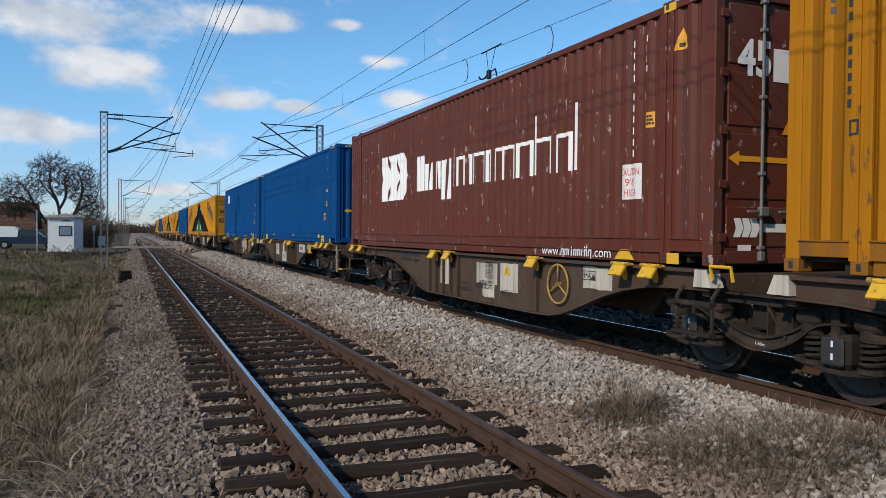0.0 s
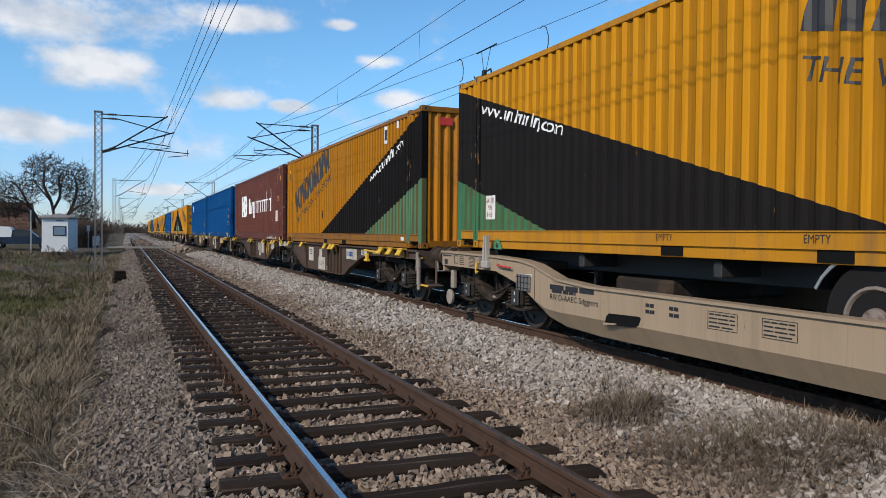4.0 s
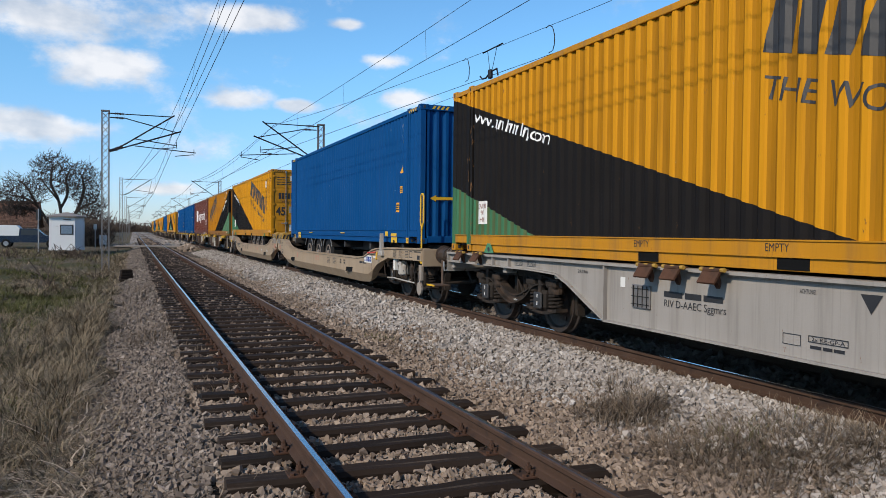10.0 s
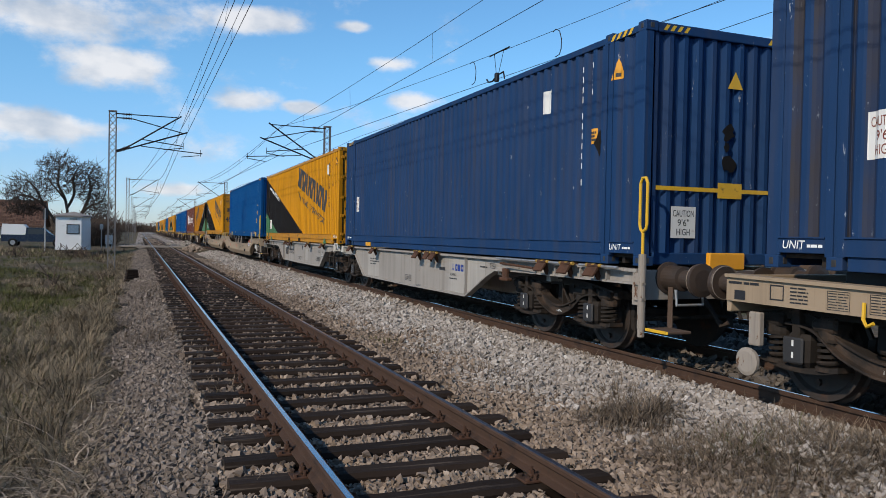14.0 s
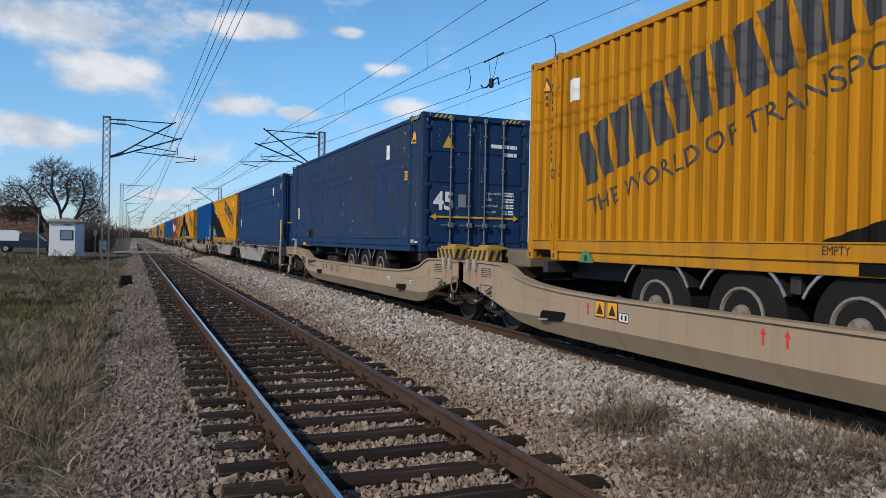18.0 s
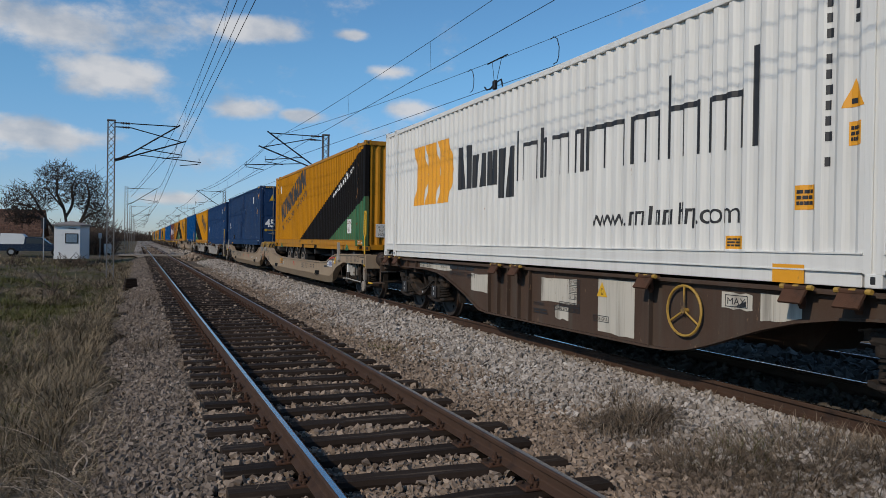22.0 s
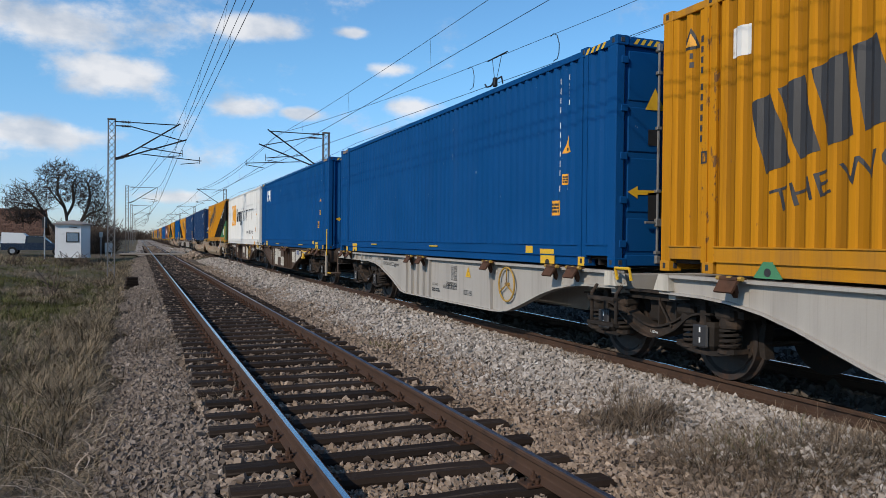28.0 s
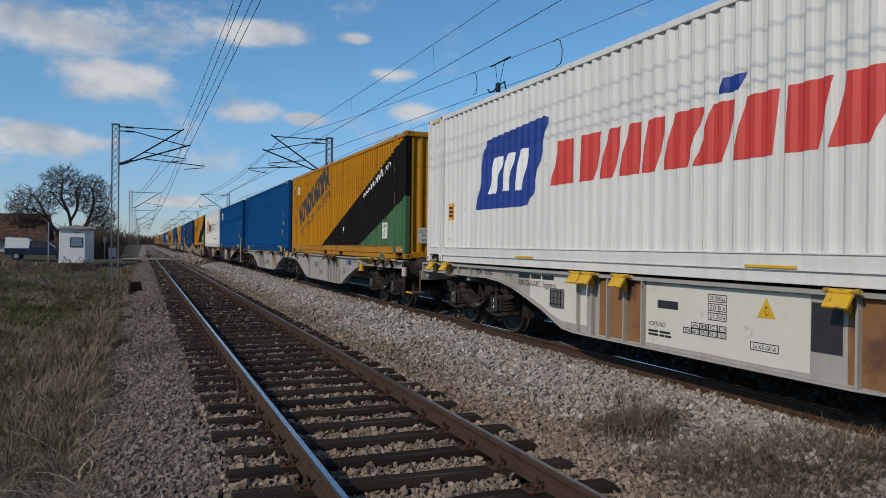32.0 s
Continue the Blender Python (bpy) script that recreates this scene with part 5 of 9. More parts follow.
def coil():
    s = Shape()
    pts = [(math.cos(a * 0.6) * 0.098, math.sin(a * 0.6) * 0.098, 0.385 + a * 0.0052) for a in range(48)]
    return s.path(pts, 0.0185, 5).mesh("spring")


def box_marks():
    s = Shape()
    for z, y in ((0.42, -0.01), (0.53, -0.01)):
        h = 0.055
        s.add([(-0.1675, y - 0.012, z), (-0.1675, y + 0.012, z), (-0.1675, y + 0.012, z + h), (-0.1675, y - 0.012, z + h)], [(0, 1, 2, 3)])
    return s.mesh("reference_mark")


def wheelset():
    """Two wheels on an axle, its middle at the origin."""
    s = Shape()
    s.tube((-1.0, 0, 0), (1.0, 0, 0), 0.08, 12)
    for d in (-1, 1):
        s.lathe((0, 0, 0), (d, 0, 0), [(0.655, 0.12), (0.66, 0.36), (0.67, 0.49), (0.70, 0.49), (0.715, 0.462), (0.80, 0.458), (0.80, 0.40), (0.77, 0.37), (0.745, 0.20), (0.80, 0.15), (0.83, 0.14)], 32)
        for k in range(3):
            a = radians(120 * k)
            c = Vector((d * 0.775, math.cos(a) * 0.30, math.sin(a) * 0.30))
            s.tube(c - Vector((d * 0.02, 0, 0)), c + Vector((d * 0.012, 0, 0)), 0.035, 8)
    return s.mesh("wheelset")


def brake_shoe():
    return Shape().prism([(-0.045, 0.30), (0.03, 0.32), (0.05, 0.48), (0.03, 0.64), (-0.045, 0.66), (-0.02, 0.48)], "x", -0.06, 0.06).mesh("brake_shoe")


def brake_beam():
    return Shape().tube((-0.8, 0, 0.45), (0.8, 0, 0.45), 0.03, 8).mesh("brake_beam")


BOGIE = dict(cover=axle_cover(), arm=spring_beam(), seat=Shape().lathe((0, 0, 0.335), (0, 0, 1), [(0, 0.125), (0.035, 0.125), (0.04, 0.10)], 14).mesh("spring_seat"), frame=y25_frame(), box=axle_box(), spring=coil(), mark=box_marks(), wheel=wheelset(), shoe=brake_shoe(), beam=brake_beam())
BOGIE["wheel"].polygons.foreach_set("use_smooth", [False] * len(BOGIE["wheel"].polygons))


def bogie(wagon, y):
    b = part("bogie", BOGIE["frame"], "bogie", wagon, "dark grimy two-axle bogie", at=pose(0, y, RISE))
    for yb, turn in ((-0.37, 180), (0.37, 0), (-1.43, 0), (1.43, 180)):
        part("brake_beam", BOGIE["beam"], "bogie", b, at=pose(0, yb, 0))
        for sx in (-1, 1):
            part("brake_shoe", BOGIE["shoe"], "bogie", b, at=pose(sx * 0.75, yb, 0, 0, 0, turn))
    part("marking_writing", stock(("b180",), lambda: flat_x(line_of("1.80m", -0.07, 0.41, 0.034, 0.14), -1.0575).mesh("marking_writing")), "label_white", b)
    for ya in (-0.9, 0.9):
        part("wheelset", BOGIE["wheel"], "wheel", b, at=pose(0, ya, 0.46))
        for sx in (-1, 1):
            bx = part("axle_box", BOGIE["box"], "bogie", b, at=pose(sx * 1.0, ya, 0, 0, 0, 0 if sx < 0 else 180))
            if sx < 0:
                part("axle_cover", BOGIE["cover"], "dark", b, "black axle box cover", at=bx.matrix_basis)
                part("spring_beam", BOGIE["arm"], "bogie", b, at=bx.matrix_basis)
                part("reference_mark", BOGIE["mark"], "label_white", b, at=bx.matrix_basis)
            for d in (-0.28, 0.28):
                sp = part("spring", BOGIE["spring"], "bogie", b, at=pose(sx * 1.0, ya + d, 0))
                part("spring_seat", BOGIE["seat"], "bogie", sp)
    return b


def buffer_mesh():
    s = Shape()
    return s.lathe((0, 0, 0), (0, 1, 0), [(0, 0.19), (0.03, 0.19), (0.04, 0.15), (0.30, 0.145), (0.31, 0.105), (0.53, 0.10), (0.535, 0.17), (0.555, 0.19), (0.60, 0.19), (0.615, 0.12)], 24).mesh("buffer")


def hook_mesh():
    s = Shape()
    s.box(-0.16, 0.16, 0, 0.04, 0.88, 1.10, 0.01)
    s.box(-0.04, 0.04, 0.04, 0.30, 0.92, 1.02, 0.015)
    s.box(-0.04, 0.04, 0.22, 0.30, 0.98, 1.10, 0.015)
    s.tube((-0.10, 0.22, 0.95), (-0.06, 0.34, 0.62), 0.024, 6)
    s.tube((0.10, 0.22, 0.95), (0.06, 0.34, 0.62), 0.024, 6)
    s.tube((-0.12, 0.30, 0.72), (0.12, 0.30, 0.72), 0.03, 8)
    s.path([(0.45, 0.02, 0.95), (0.45, 0.25, 0.75), (0.40, 0.38, 0.55), (0.35, 0.45, 0.60)], 0.03, 6)
    return s.mesh("coupling")


BUFFER, HOOK = buffer_mesh(), hook_mesh()


def wagon_end(w, y_beam, body, step_mat="safety", tall=False, low=False):
    """Headstocks with buffers, couplings, hand rails and steps at both ends."""
    for e in (-1, 1):
        turn = 0 if e > 0 else 180
        at = pose(0, e * y_beam, 0, 0, 0, turn)
        for x in (-0.875, 0.875):
            bf = part("buffer", BUFFER, "buffer_steel", w, at=at @ pose(x, 0.0, 1.10))
            if x < 0 if e > 0 else x > 0:
                part("buffer_rim", stock(("brim",), lambda: Shape().ring((0, 0.537, 0), (0, 1, 0), 0.180, 0.006, 24, 5).mesh("buffer_rim")), "grime_rim", bf, "worn pale rim")
        part("coupling", HOOK, "bogie", w, at=at)
    s = Shape()
    if tall:
        s.path([(-1.33, 0, 0.92), (-1.33, 0, 1.66), (-1.33, 0.06, 1.74), (-1.33, 0.06, 2.27), (-1.33, 0.02, 2.33), (-1.33, -0.06, 2.33), (-1.33, -0.10, 2.27), (-1.33, -0.10, 1.74), (-1.33, -0.04, 1.66), (-1.33, 0.0, 1.6)], 0.019, 8)
        s.box(-1.345, -1.30, -0.07, 0.07, 0.94, 0.97, 0.004).box(-1.345, -1.30, -0.07, 0.07, 1.14, 1.17, 0.004)
    elif low == "loop":
        s.path([(-1.33, 0.02, 1.0), (-1.33, 0.02, 1.62), (-1.33, 0.07, 1.67), (-1.33, 0.085, 1.72), (-1.33, 0.085, 2.2), (-1.33, 0.05, 2.26), (-1.33, -0.01, 2.26), (-1.33, -0.045, 2.2), (-1.33, -0.045, 1.72), (-1.33, -0.03, 1.67), (-1.33, 0.02, 1.64)], 0.019, 8)
    elif low == "bar":
        s.path([(-1.33, 0.02, 1.0), (-1.33, 0.02, 1.75), (-1.33, 0.05, 1.83), (-1.33, -0.02, 1.85)], 0.018, 8)
    elif low:
        s.path([(-1.22, 0.10, 1.04), (-1.30, 0.12, 1.06), (-1.32, 0.12, 0.98), (-1.32, 0.12, 0.56), (-1.30, 0.12, 0.5), (-1.22, 0.10, 0.49)], 0.019, 8)
    else:
        s.path([(-1.30, 0, 0.95), (-1.30, 0.02, 1.62), (-1.30, -0.14, 1.62), (-1.30, -0.16, 0.95)], 0.017, 8)
    rail = stock(("rail", tall, low, low is True and body == "wagon_grey"), lambda: s.mesh("hand_rail"))
    st = Shape().box(-1.30, -0.98, -0.12, 0.28, 0.50, 0.53, 0.008).box(-1.0, -0.98, 0.20, 0.28, 0.52, 1.0, 0.004)
    step = stock(("step",), lambda: st.mesh("step"))
    dark = low is True and body == "wagon_grey"
    part("hand_rail", rail, "bogie" if dark else step_mat, w, "dark hand rail" if dark else "yellow hand rail", at=pose(0, -y_beam + (0.10 if tall else -0.13), 0))
    tread = part("step", step, "wood", w, "brown step with a yellow edge", at=pose(0, -y_beam - 0.44, 0))
    part("step_edge", stock(("stepe",), lambda: Shape().box(-1.312, -1.30, -0.12, 0.28, 0.498, 0.532, 0.003).mesh("step_edge")), step_mat, tread)
    if low:
        ps = Shape().tube((-1.33, 0.02, 0.52), (-1.33, 0.02, 1.38 if low == "loop" else 1.04), 0.046, 12).tube((-1.33, 0.02, 0.42), (-1.33, 0.02, 0.54), 0.04, 10)
        post = part("end_post", stock(("epost", dark, low == "loop"), lambda: ps.mesh("end_post")), "bogie" if dark else "wagon_worn", w, "dark grimy tubular post" if dark else "rusty white tubular post", at=pose(0, -y_beam - 0.13, 0))
        part("post_plate", stock(("eplate", dark), lambda: Shape().box(-1.335, -1.315, 0.06, 0.20, 0.78, 1.16, 0.006).box(-1.36, -1.31, -0.03, 0.14, 0.84, 0.87).box(-1.36, -1.31, -0.03, 0.14, 1.02, 1.05).mesh("post_plate")), "bogie" if dark else "wagon_worn", post)
        if dark:
            part("post_sleeve", stock(("slv",), lambda: Shape().tube((-1.33, 0.02, 0.86), (-1.33, 0.02, 1.06), 0.06, 14).mesh("post_sleeve")), "patch_white", post, "worn white sleeve")
    lo = Shape().path([(-1.0, -0.30, 0.98), (-1.0, -0.32, 0.80), (-0.62, -0.32, 0.80), (-0.62, -0.30, 0.98)], 0.018, 8)
    part("shunter_handle", stock(("sh",), lambda: lo.mesh("shunter_handle")), "steel", w, at=pose(0, -y_beam, 0))


CURVED = [(0.42, 0.99), (1.1, 0.98), (1.5, 0.95), (1.9, 0.885), (2.3, 0.78), (2.7, 0.645), (3.0, 0.545), (3.3, 0.46), (3.6, 0.41), (4.0, 0.395), (5.6, 0.39), (8.3, 0.39), (8.6, 0.42), (8.9, 0.53), (9.2, 0.64), (9.5, 0.725), (9.8, 0.81), (10.14, 0.90), (10.55, 0.97), (11.1, 1.01), (14.18, 1.02)]
STRAIGHT = [(0.42, 0.99), (1.72, 0.98), (2.55, 0.475), (3.0, 0.465), (6.0, 0.455), (9.16, 0.47), (9.6, 0.67), (10.05, 0.88), (10.35, 0.985), (11.1, 1.01), (14.18, 1.02)]


def flap():
    s = Shape()
    s.box(-1.44, -1.30, -0.11, 0.11, 1.195, 1.22, 0.004)
    s.prism([(-1.43, 1.20), (-1.505, 1.085), (-1.49, 1.07), (-1.405, 1.19)], "y", -0.12, 0.12)
    s.prism([(-1.35, 1.18), (-1.42, 1.19), (-1.36, 1.06), (-1.335, 1.02), (-1.32, 1.08)], "y", -0.03, 0.03)
    s.tube((-1.41, -0.15, 1.213), (-1.41, 0.15, 1.213), 0.019, 6)
    return s.mesh("spigot_flap")


def sill_mesh(bottom, side, end, top=1.20):
    s = Shape()
    pts = [(end * y, z) for y, z in bottom]
    x = side * 1.26
    s.band([(a, top - 0.03) for a, _ in pts], pts, "x", x - 0.008, x + 0.008)
    s.band([(a, top) for a, _ in pts], [(a, top - 0.035) for a, _ in pts], "x", x - 0.075, x + 0.075)
    s.band([(a, b + 0.02) for a, b in pts], [(a, b - 0.005) for a, b in pts], "x", x - 0.06, x + 0.06)
    return s


def ribs_mesh(bottom, side, end, ys):
    s = Shape()
    for y in ys:
        zb = np.interp(y, [p[0] for p in bottom], [p[1] for p in bottom])
        x0, x1 = sorted((side * 1.262, side * 1.325))
        s.box(x0, x1, end * y - 0.012, end * y + 0.012, zb + 0.01, 1.17)
    return s


def side_polys(polys, lift=0.0):
    s = Shape()
    for p in polys:
        s.add([(-1.2715 - lift, -u, z) for u, z in p], [tuple(range(len(p)))])
    return s


def boxed(words, u0, u1, w0, w1):
    """A framed line of small writing."""
    q, wide = text_polys(words, (w1 - w0) * 0.55)
    return frame_polys(u0, u1, w0, w1, 0.008) + moved(q, u0 + (u1 - u0) * 0.08, w0 + (w1 - w0) * 0.22, 0, (u1 - u0) * 0.84 / wide)


# white patches, writing and logo for each kind of wagon: u runs towards the near end from the joint
MARKS = {
    "patched": dict(panels=[(4.16, 4.81, 0.65, 1.08), (5.48, 6.32, 0.42, 0.80), (5.58, 5.92, 0.80, 1.04), (6.51, 6.76, 0.43, 0.56), (8.66, 9.65, 0.84, 1.12), (10.05, 10.54, 0.98, 1.12), (11.05, 11.3, 1.05, 1.14),
                            (-6.09, -5.30, 0.72, 1.06), (-5.85, -5.4, 0.50, 0.72), (-5.19, -4.59, 0.64, 1.09), (-2.80, -2.15, 0.85, 1.14), (-7.75, -7.3, 0.6, 1.08)], logo=(8.72, 0.92)),
    "pale_patches": dict(panels=[(3.54, 4.0, 0.64, 1.13), (4.38, 5.08, 0.46, 1.13), (5.2, 5.79, 0.78, 1.1), (5.84, 6.73, 0.46, 0.81), (8.3, 8.89, 0.66, 1.06), (9.01, 9.59, 0.62, 1.13), (9.62, 9.96, 0.84, 1.1), (10.3, 10.8, 0.98, 1.12),
                                 (-9.0, -8.2, 0.72, 1.02), (-6.5, -5.55, 0.74, 1.08), (-6.1, -5.75, 0.52, 0.70), (-5.04, -4.28, 0.45, 1.13), (-2.85, -2.44, 0.94, 1.10), (-2.34, -1.86, 0.86, 1.12), (-0.95, -0.72, 1.02, 1.12), (-11.6, -9.9, 1.03, 1.14)], logo=(9.05, 0.97)),
    "plain": dict(panels=[], logo=(8.95, 0.98)),
    "bays": dict(panels=[(-6.77, -4.45, 0.46, 1.145), (-9.6, -8.02, 0.50, 1.145)], logo=(8.9, 0.95)),
}


def markings(w, body, plan, bottom):
    m = MARKS[plan]
    edge = lambda u: float(np.interp(abs(u), [p[0] for p in bottom], [p[1] for p in bottom])) + 0.035
    tone = "patch_white" if body == "wagon_brown" else "wagon_grey" if body == "wagon_white" else "patch_grey"
    for k, (u0, u1, w0, w1) in enumerate(m["panels"] + ([(2.85, 3.80, 0.50, 1.13), (8.29, 9.9, 0.50, 1.13), (-5.0, -4.6, 0.60, 1.0)] if body == "wagon_white" else [])):
        rnd = random.Random(k + len(plan))
        n = 5
        low = [(u0 + (u1 - u0) * i / n, max(w0 + rnd.uniform(-0.012, 0.012), edge(u0 + (u1 - u0) * i / n))) for i in range(n + 1)]
        high = [(u1 - (u1 - u0) * i / n, w1 + rnd.uniform(-0.012, 0.012)) for i in range(n + 1)]
        part("white_patch", stock(("wp", plan, body, k), lambda: side_polys([low + high]).mesh("white_patch")), tone, w, "rough white paint patch")
    grey, white = body == "wagon_grey" and plan == "plain", body == "wagon_white"
    if grey:
        ink = bars(4.67, 5.16, 0.78, 0.95, 3, 1, 0.6) + boxed("2x KE-GP-A", 5.46, 5.86, 0.63, 0.69) + bars(5.48, 5.84, 0.575, 0.615, 1, 4, 0.3) + line_of("1155", 5.60, 0.96, 0.055, 0.16)
        ink += [rect(5.55, 5.82, 0.935, 0.943), rect(5.55, 5.82, 0.865, 0.873), [(5.56, 0.92), (5.62, 0.92), (5.59, 0.88)]] + line_of("12.02 m", 9.66, 1.05, 0.05, 0.3)
        ink += bars(10.21, 10.36, 0.90, 1.06, 5, 2, 0.5) + frame_polys(10.19, 10.38, 0.89, 1.07, 0.006) + boxed("REV", 10.93, 11.34, 1.05, 1.12) + line_of("5", 11.48, 1.05, 0.07, 0.045) + line_of("ACHTUNG!", 8.52, 0.80, 0.06, 0.26) + bars(8.52, 8.8, 0.72, 0.78, 2, 8, 0.4)
    else:
        ink = (bars(3.06, 3.60, 0.78, 0.97, 3, 1, 0.62) if white else bars(4.28, 4.66, 0.84, 1.02, 3, 1, 0.62)) + boxed("2x KE-GP-A", 5.78 if white else 5.62, 6.16, 0.56, 0.68) + line_of("ACHTUNG!", 6.5, 0.47, 0.05, 0.26) + line_of("ACHTUNG!", 8.38, 0.80, 0.05, 0.28) + bars(8.34, 8.70, 0.735, 0.765, 1, 8, 0.3)
        ink += boxed("R 75m", 10.1, 10.3, 1.02, 1.10) + bars(9.7, 10.0, 1.01, 1.045, 1, 5) + line_of("5", 11.12, 1.06, 0.06, 0.04)
    du = 2.82 if white else 0.0
    for i, t in enumerate(("29 500kg", "20.8 t", "21.2kN")[:1 if white else 3]):
        ink += boxed(t, -5.74 + du, -5.47 + du, (0.90 if white else 1.00) - i * 0.095, (0.98 if white else 1.08) - i * 0.095)
    for i, t in enumerate(("A", "B", "C", "D")):
        ink += boxed(t, -5.99 + du + i * 0.13, -5.86 + du + i * 0.13, 0.70, 0.765)
    for i, t in enumerate(("S", "66.5", "78.5", "93.5", "105.5")):
        ink += boxed(t, -6.12 + du + i * 0.13, -5.99 + du + i * 0.13, 0.635, 0.70)
    if white:
        ink += boxed("2x KE-GP-A", -6.12, -5.72, 0.63, 0.69) + bars(-6.1, -5.74, 0.57, 0.61, 1, 4, 0.3) + frame_polys(-6.40, -6.20, 0.58, 0.68, 0.006) + line_of("ACHTUNG!", -6.22, 1.05, 0.04, 0.17) + line_of("ACHTUNG!", -4.55, 0.92, 0.04, 0.17)
        ink += bars(-8.06, -7.12, 0.86, 0.94, 1, 4, 0.2) + line_of("RIV D-AAEC Sggmrs", -8.06, 0.76, 0.08, 0.95)
        ink += [[(-2.50, 0.78), (-2.24, 0.78), (-2.37, 0.99)]] + [[(-5.62, 1.09), (-5.42, 1.09), (-5.52, 0.93)]]
    else:
        ink += boxed("2x KE-GP-A", -5.15, -4.80, 0.58, 0.66) + line_of("ACHTUNG!", -6.72, 0.66, 0.05, 0.3) + bars(-6.72, -6.3, 0.54, 0.62, 2, 3)
    if plan in ("patched", "pale_patches"):
        ink += boxed("MAX", -2.80, -2.5, 0.96, 1.08) + [[(-2.66, 0.97), (-2.52, 0.97), (-2.52, 1.03)]]
    if body == "wagon_white":
        ink += line_of("29.59m", -9.82, 1.04, 0.045, 0.24)
        label_holder(w, 8.45, 0.70, 0.33, 0.27, -1.268)
        part("code_label", stock(("clab",), lambda: Shape().box(-1.2725, -1.266, 8.78, 8.87, 0.92, 1.04).mesh("code_label")), "label_white", w, "small white code label")
    else:
        ink += bars(-9.98, -8.85, 1.06, 1.14, 1, 4, 0.2) + line_of("RIV D-AAEC Sggmrs", -9.98, 0.955, 0.085, 1.15) + line_of("29.59m", -10.45, 1.07, 0.045, 0.25)
    if plan == "bays":
        label_holder(w, 8.78, 0.70, 0.36, 0.26, -1.275)
    ink += boxed("R 75m", -11.2, -10.95, 1.06, 1.14) + boxed("<1'30", -11.6, -11.35, 1.06, 1.14) + bars(3.55, 3.85, 0.86, 0.89, 1, 3)
    tagged(part("marking_writing", stock(("mwrite", plan, body), lambda: side_polys(ink, 0.003).mesh("marking_writing")), "ink", w), kind="stuff")
    lu, lw = (8.44, 0.90) if white else m["logo"]
    for k, q in enumerate(moved([p], lu, lw)[0] for p in LOGO_BLOCKS):
        part("logo_block", stock(("lblk", plan, white, k), lambda: side_polys([q], 0.003).mesh("logo_block")), "logo_blue", w)
    if white:
        part("warning_sign", stock(("wtri2",), lambda: side_polys([[(-2.465, 0.80), (-2.275, 0.80), (-2.37, 0.955)]], 0.005).mesh("warning_sign")), "label_white", w, "white warning triangle")
        cu, cw = -2.39, 0.82
    else:
        part("warning_sign", stock(("wtri",), lambda: side_polys([[(-5.07, 0.90), (-4.84, 0.90), (-4.955, 1.09)]], 0.004).mesh("warning_sign")), "safety", w)
        cu, cw = -4.975, 0.925
    part("sign_writing", stock(("wtric", white), lambda: side_polys(line_of("C", cu, cw, 0.085, 0.04), 0.007).mesh("sign_writing")), "ink", w)
    if plan == "bays":
        for k, (u0, u1) in enumerate(((-7.73, -6.81), (-4.07, -3.55))):
            part("rusty_bay", stock(("bay", k), lambda: side_polys([rect(u0, u1, 0.43, 1.16)], 0.001).mesh("rusty_bay")), "orange_steel", w, "orange-brown unpainted bay")
        part("dark_panel", stock(("dpan",), lambda: side_polys([rect(-4.44, -4.12, 0.66, 1.09), rect(-6.56, -6.21, 0.87, 0.96)], 0.004).mesh("dark_panel")), "dark", w)
    if plan == "plain":
        # a dark painted rectangle on the web stands for the shade in a slot
        part("slot_hole", stock(("slot",), lambda: side_polys([rect(7.82, 8.11, 0.88, 0.94)], 0.004).mesh("slot_hole")), "dark", w)


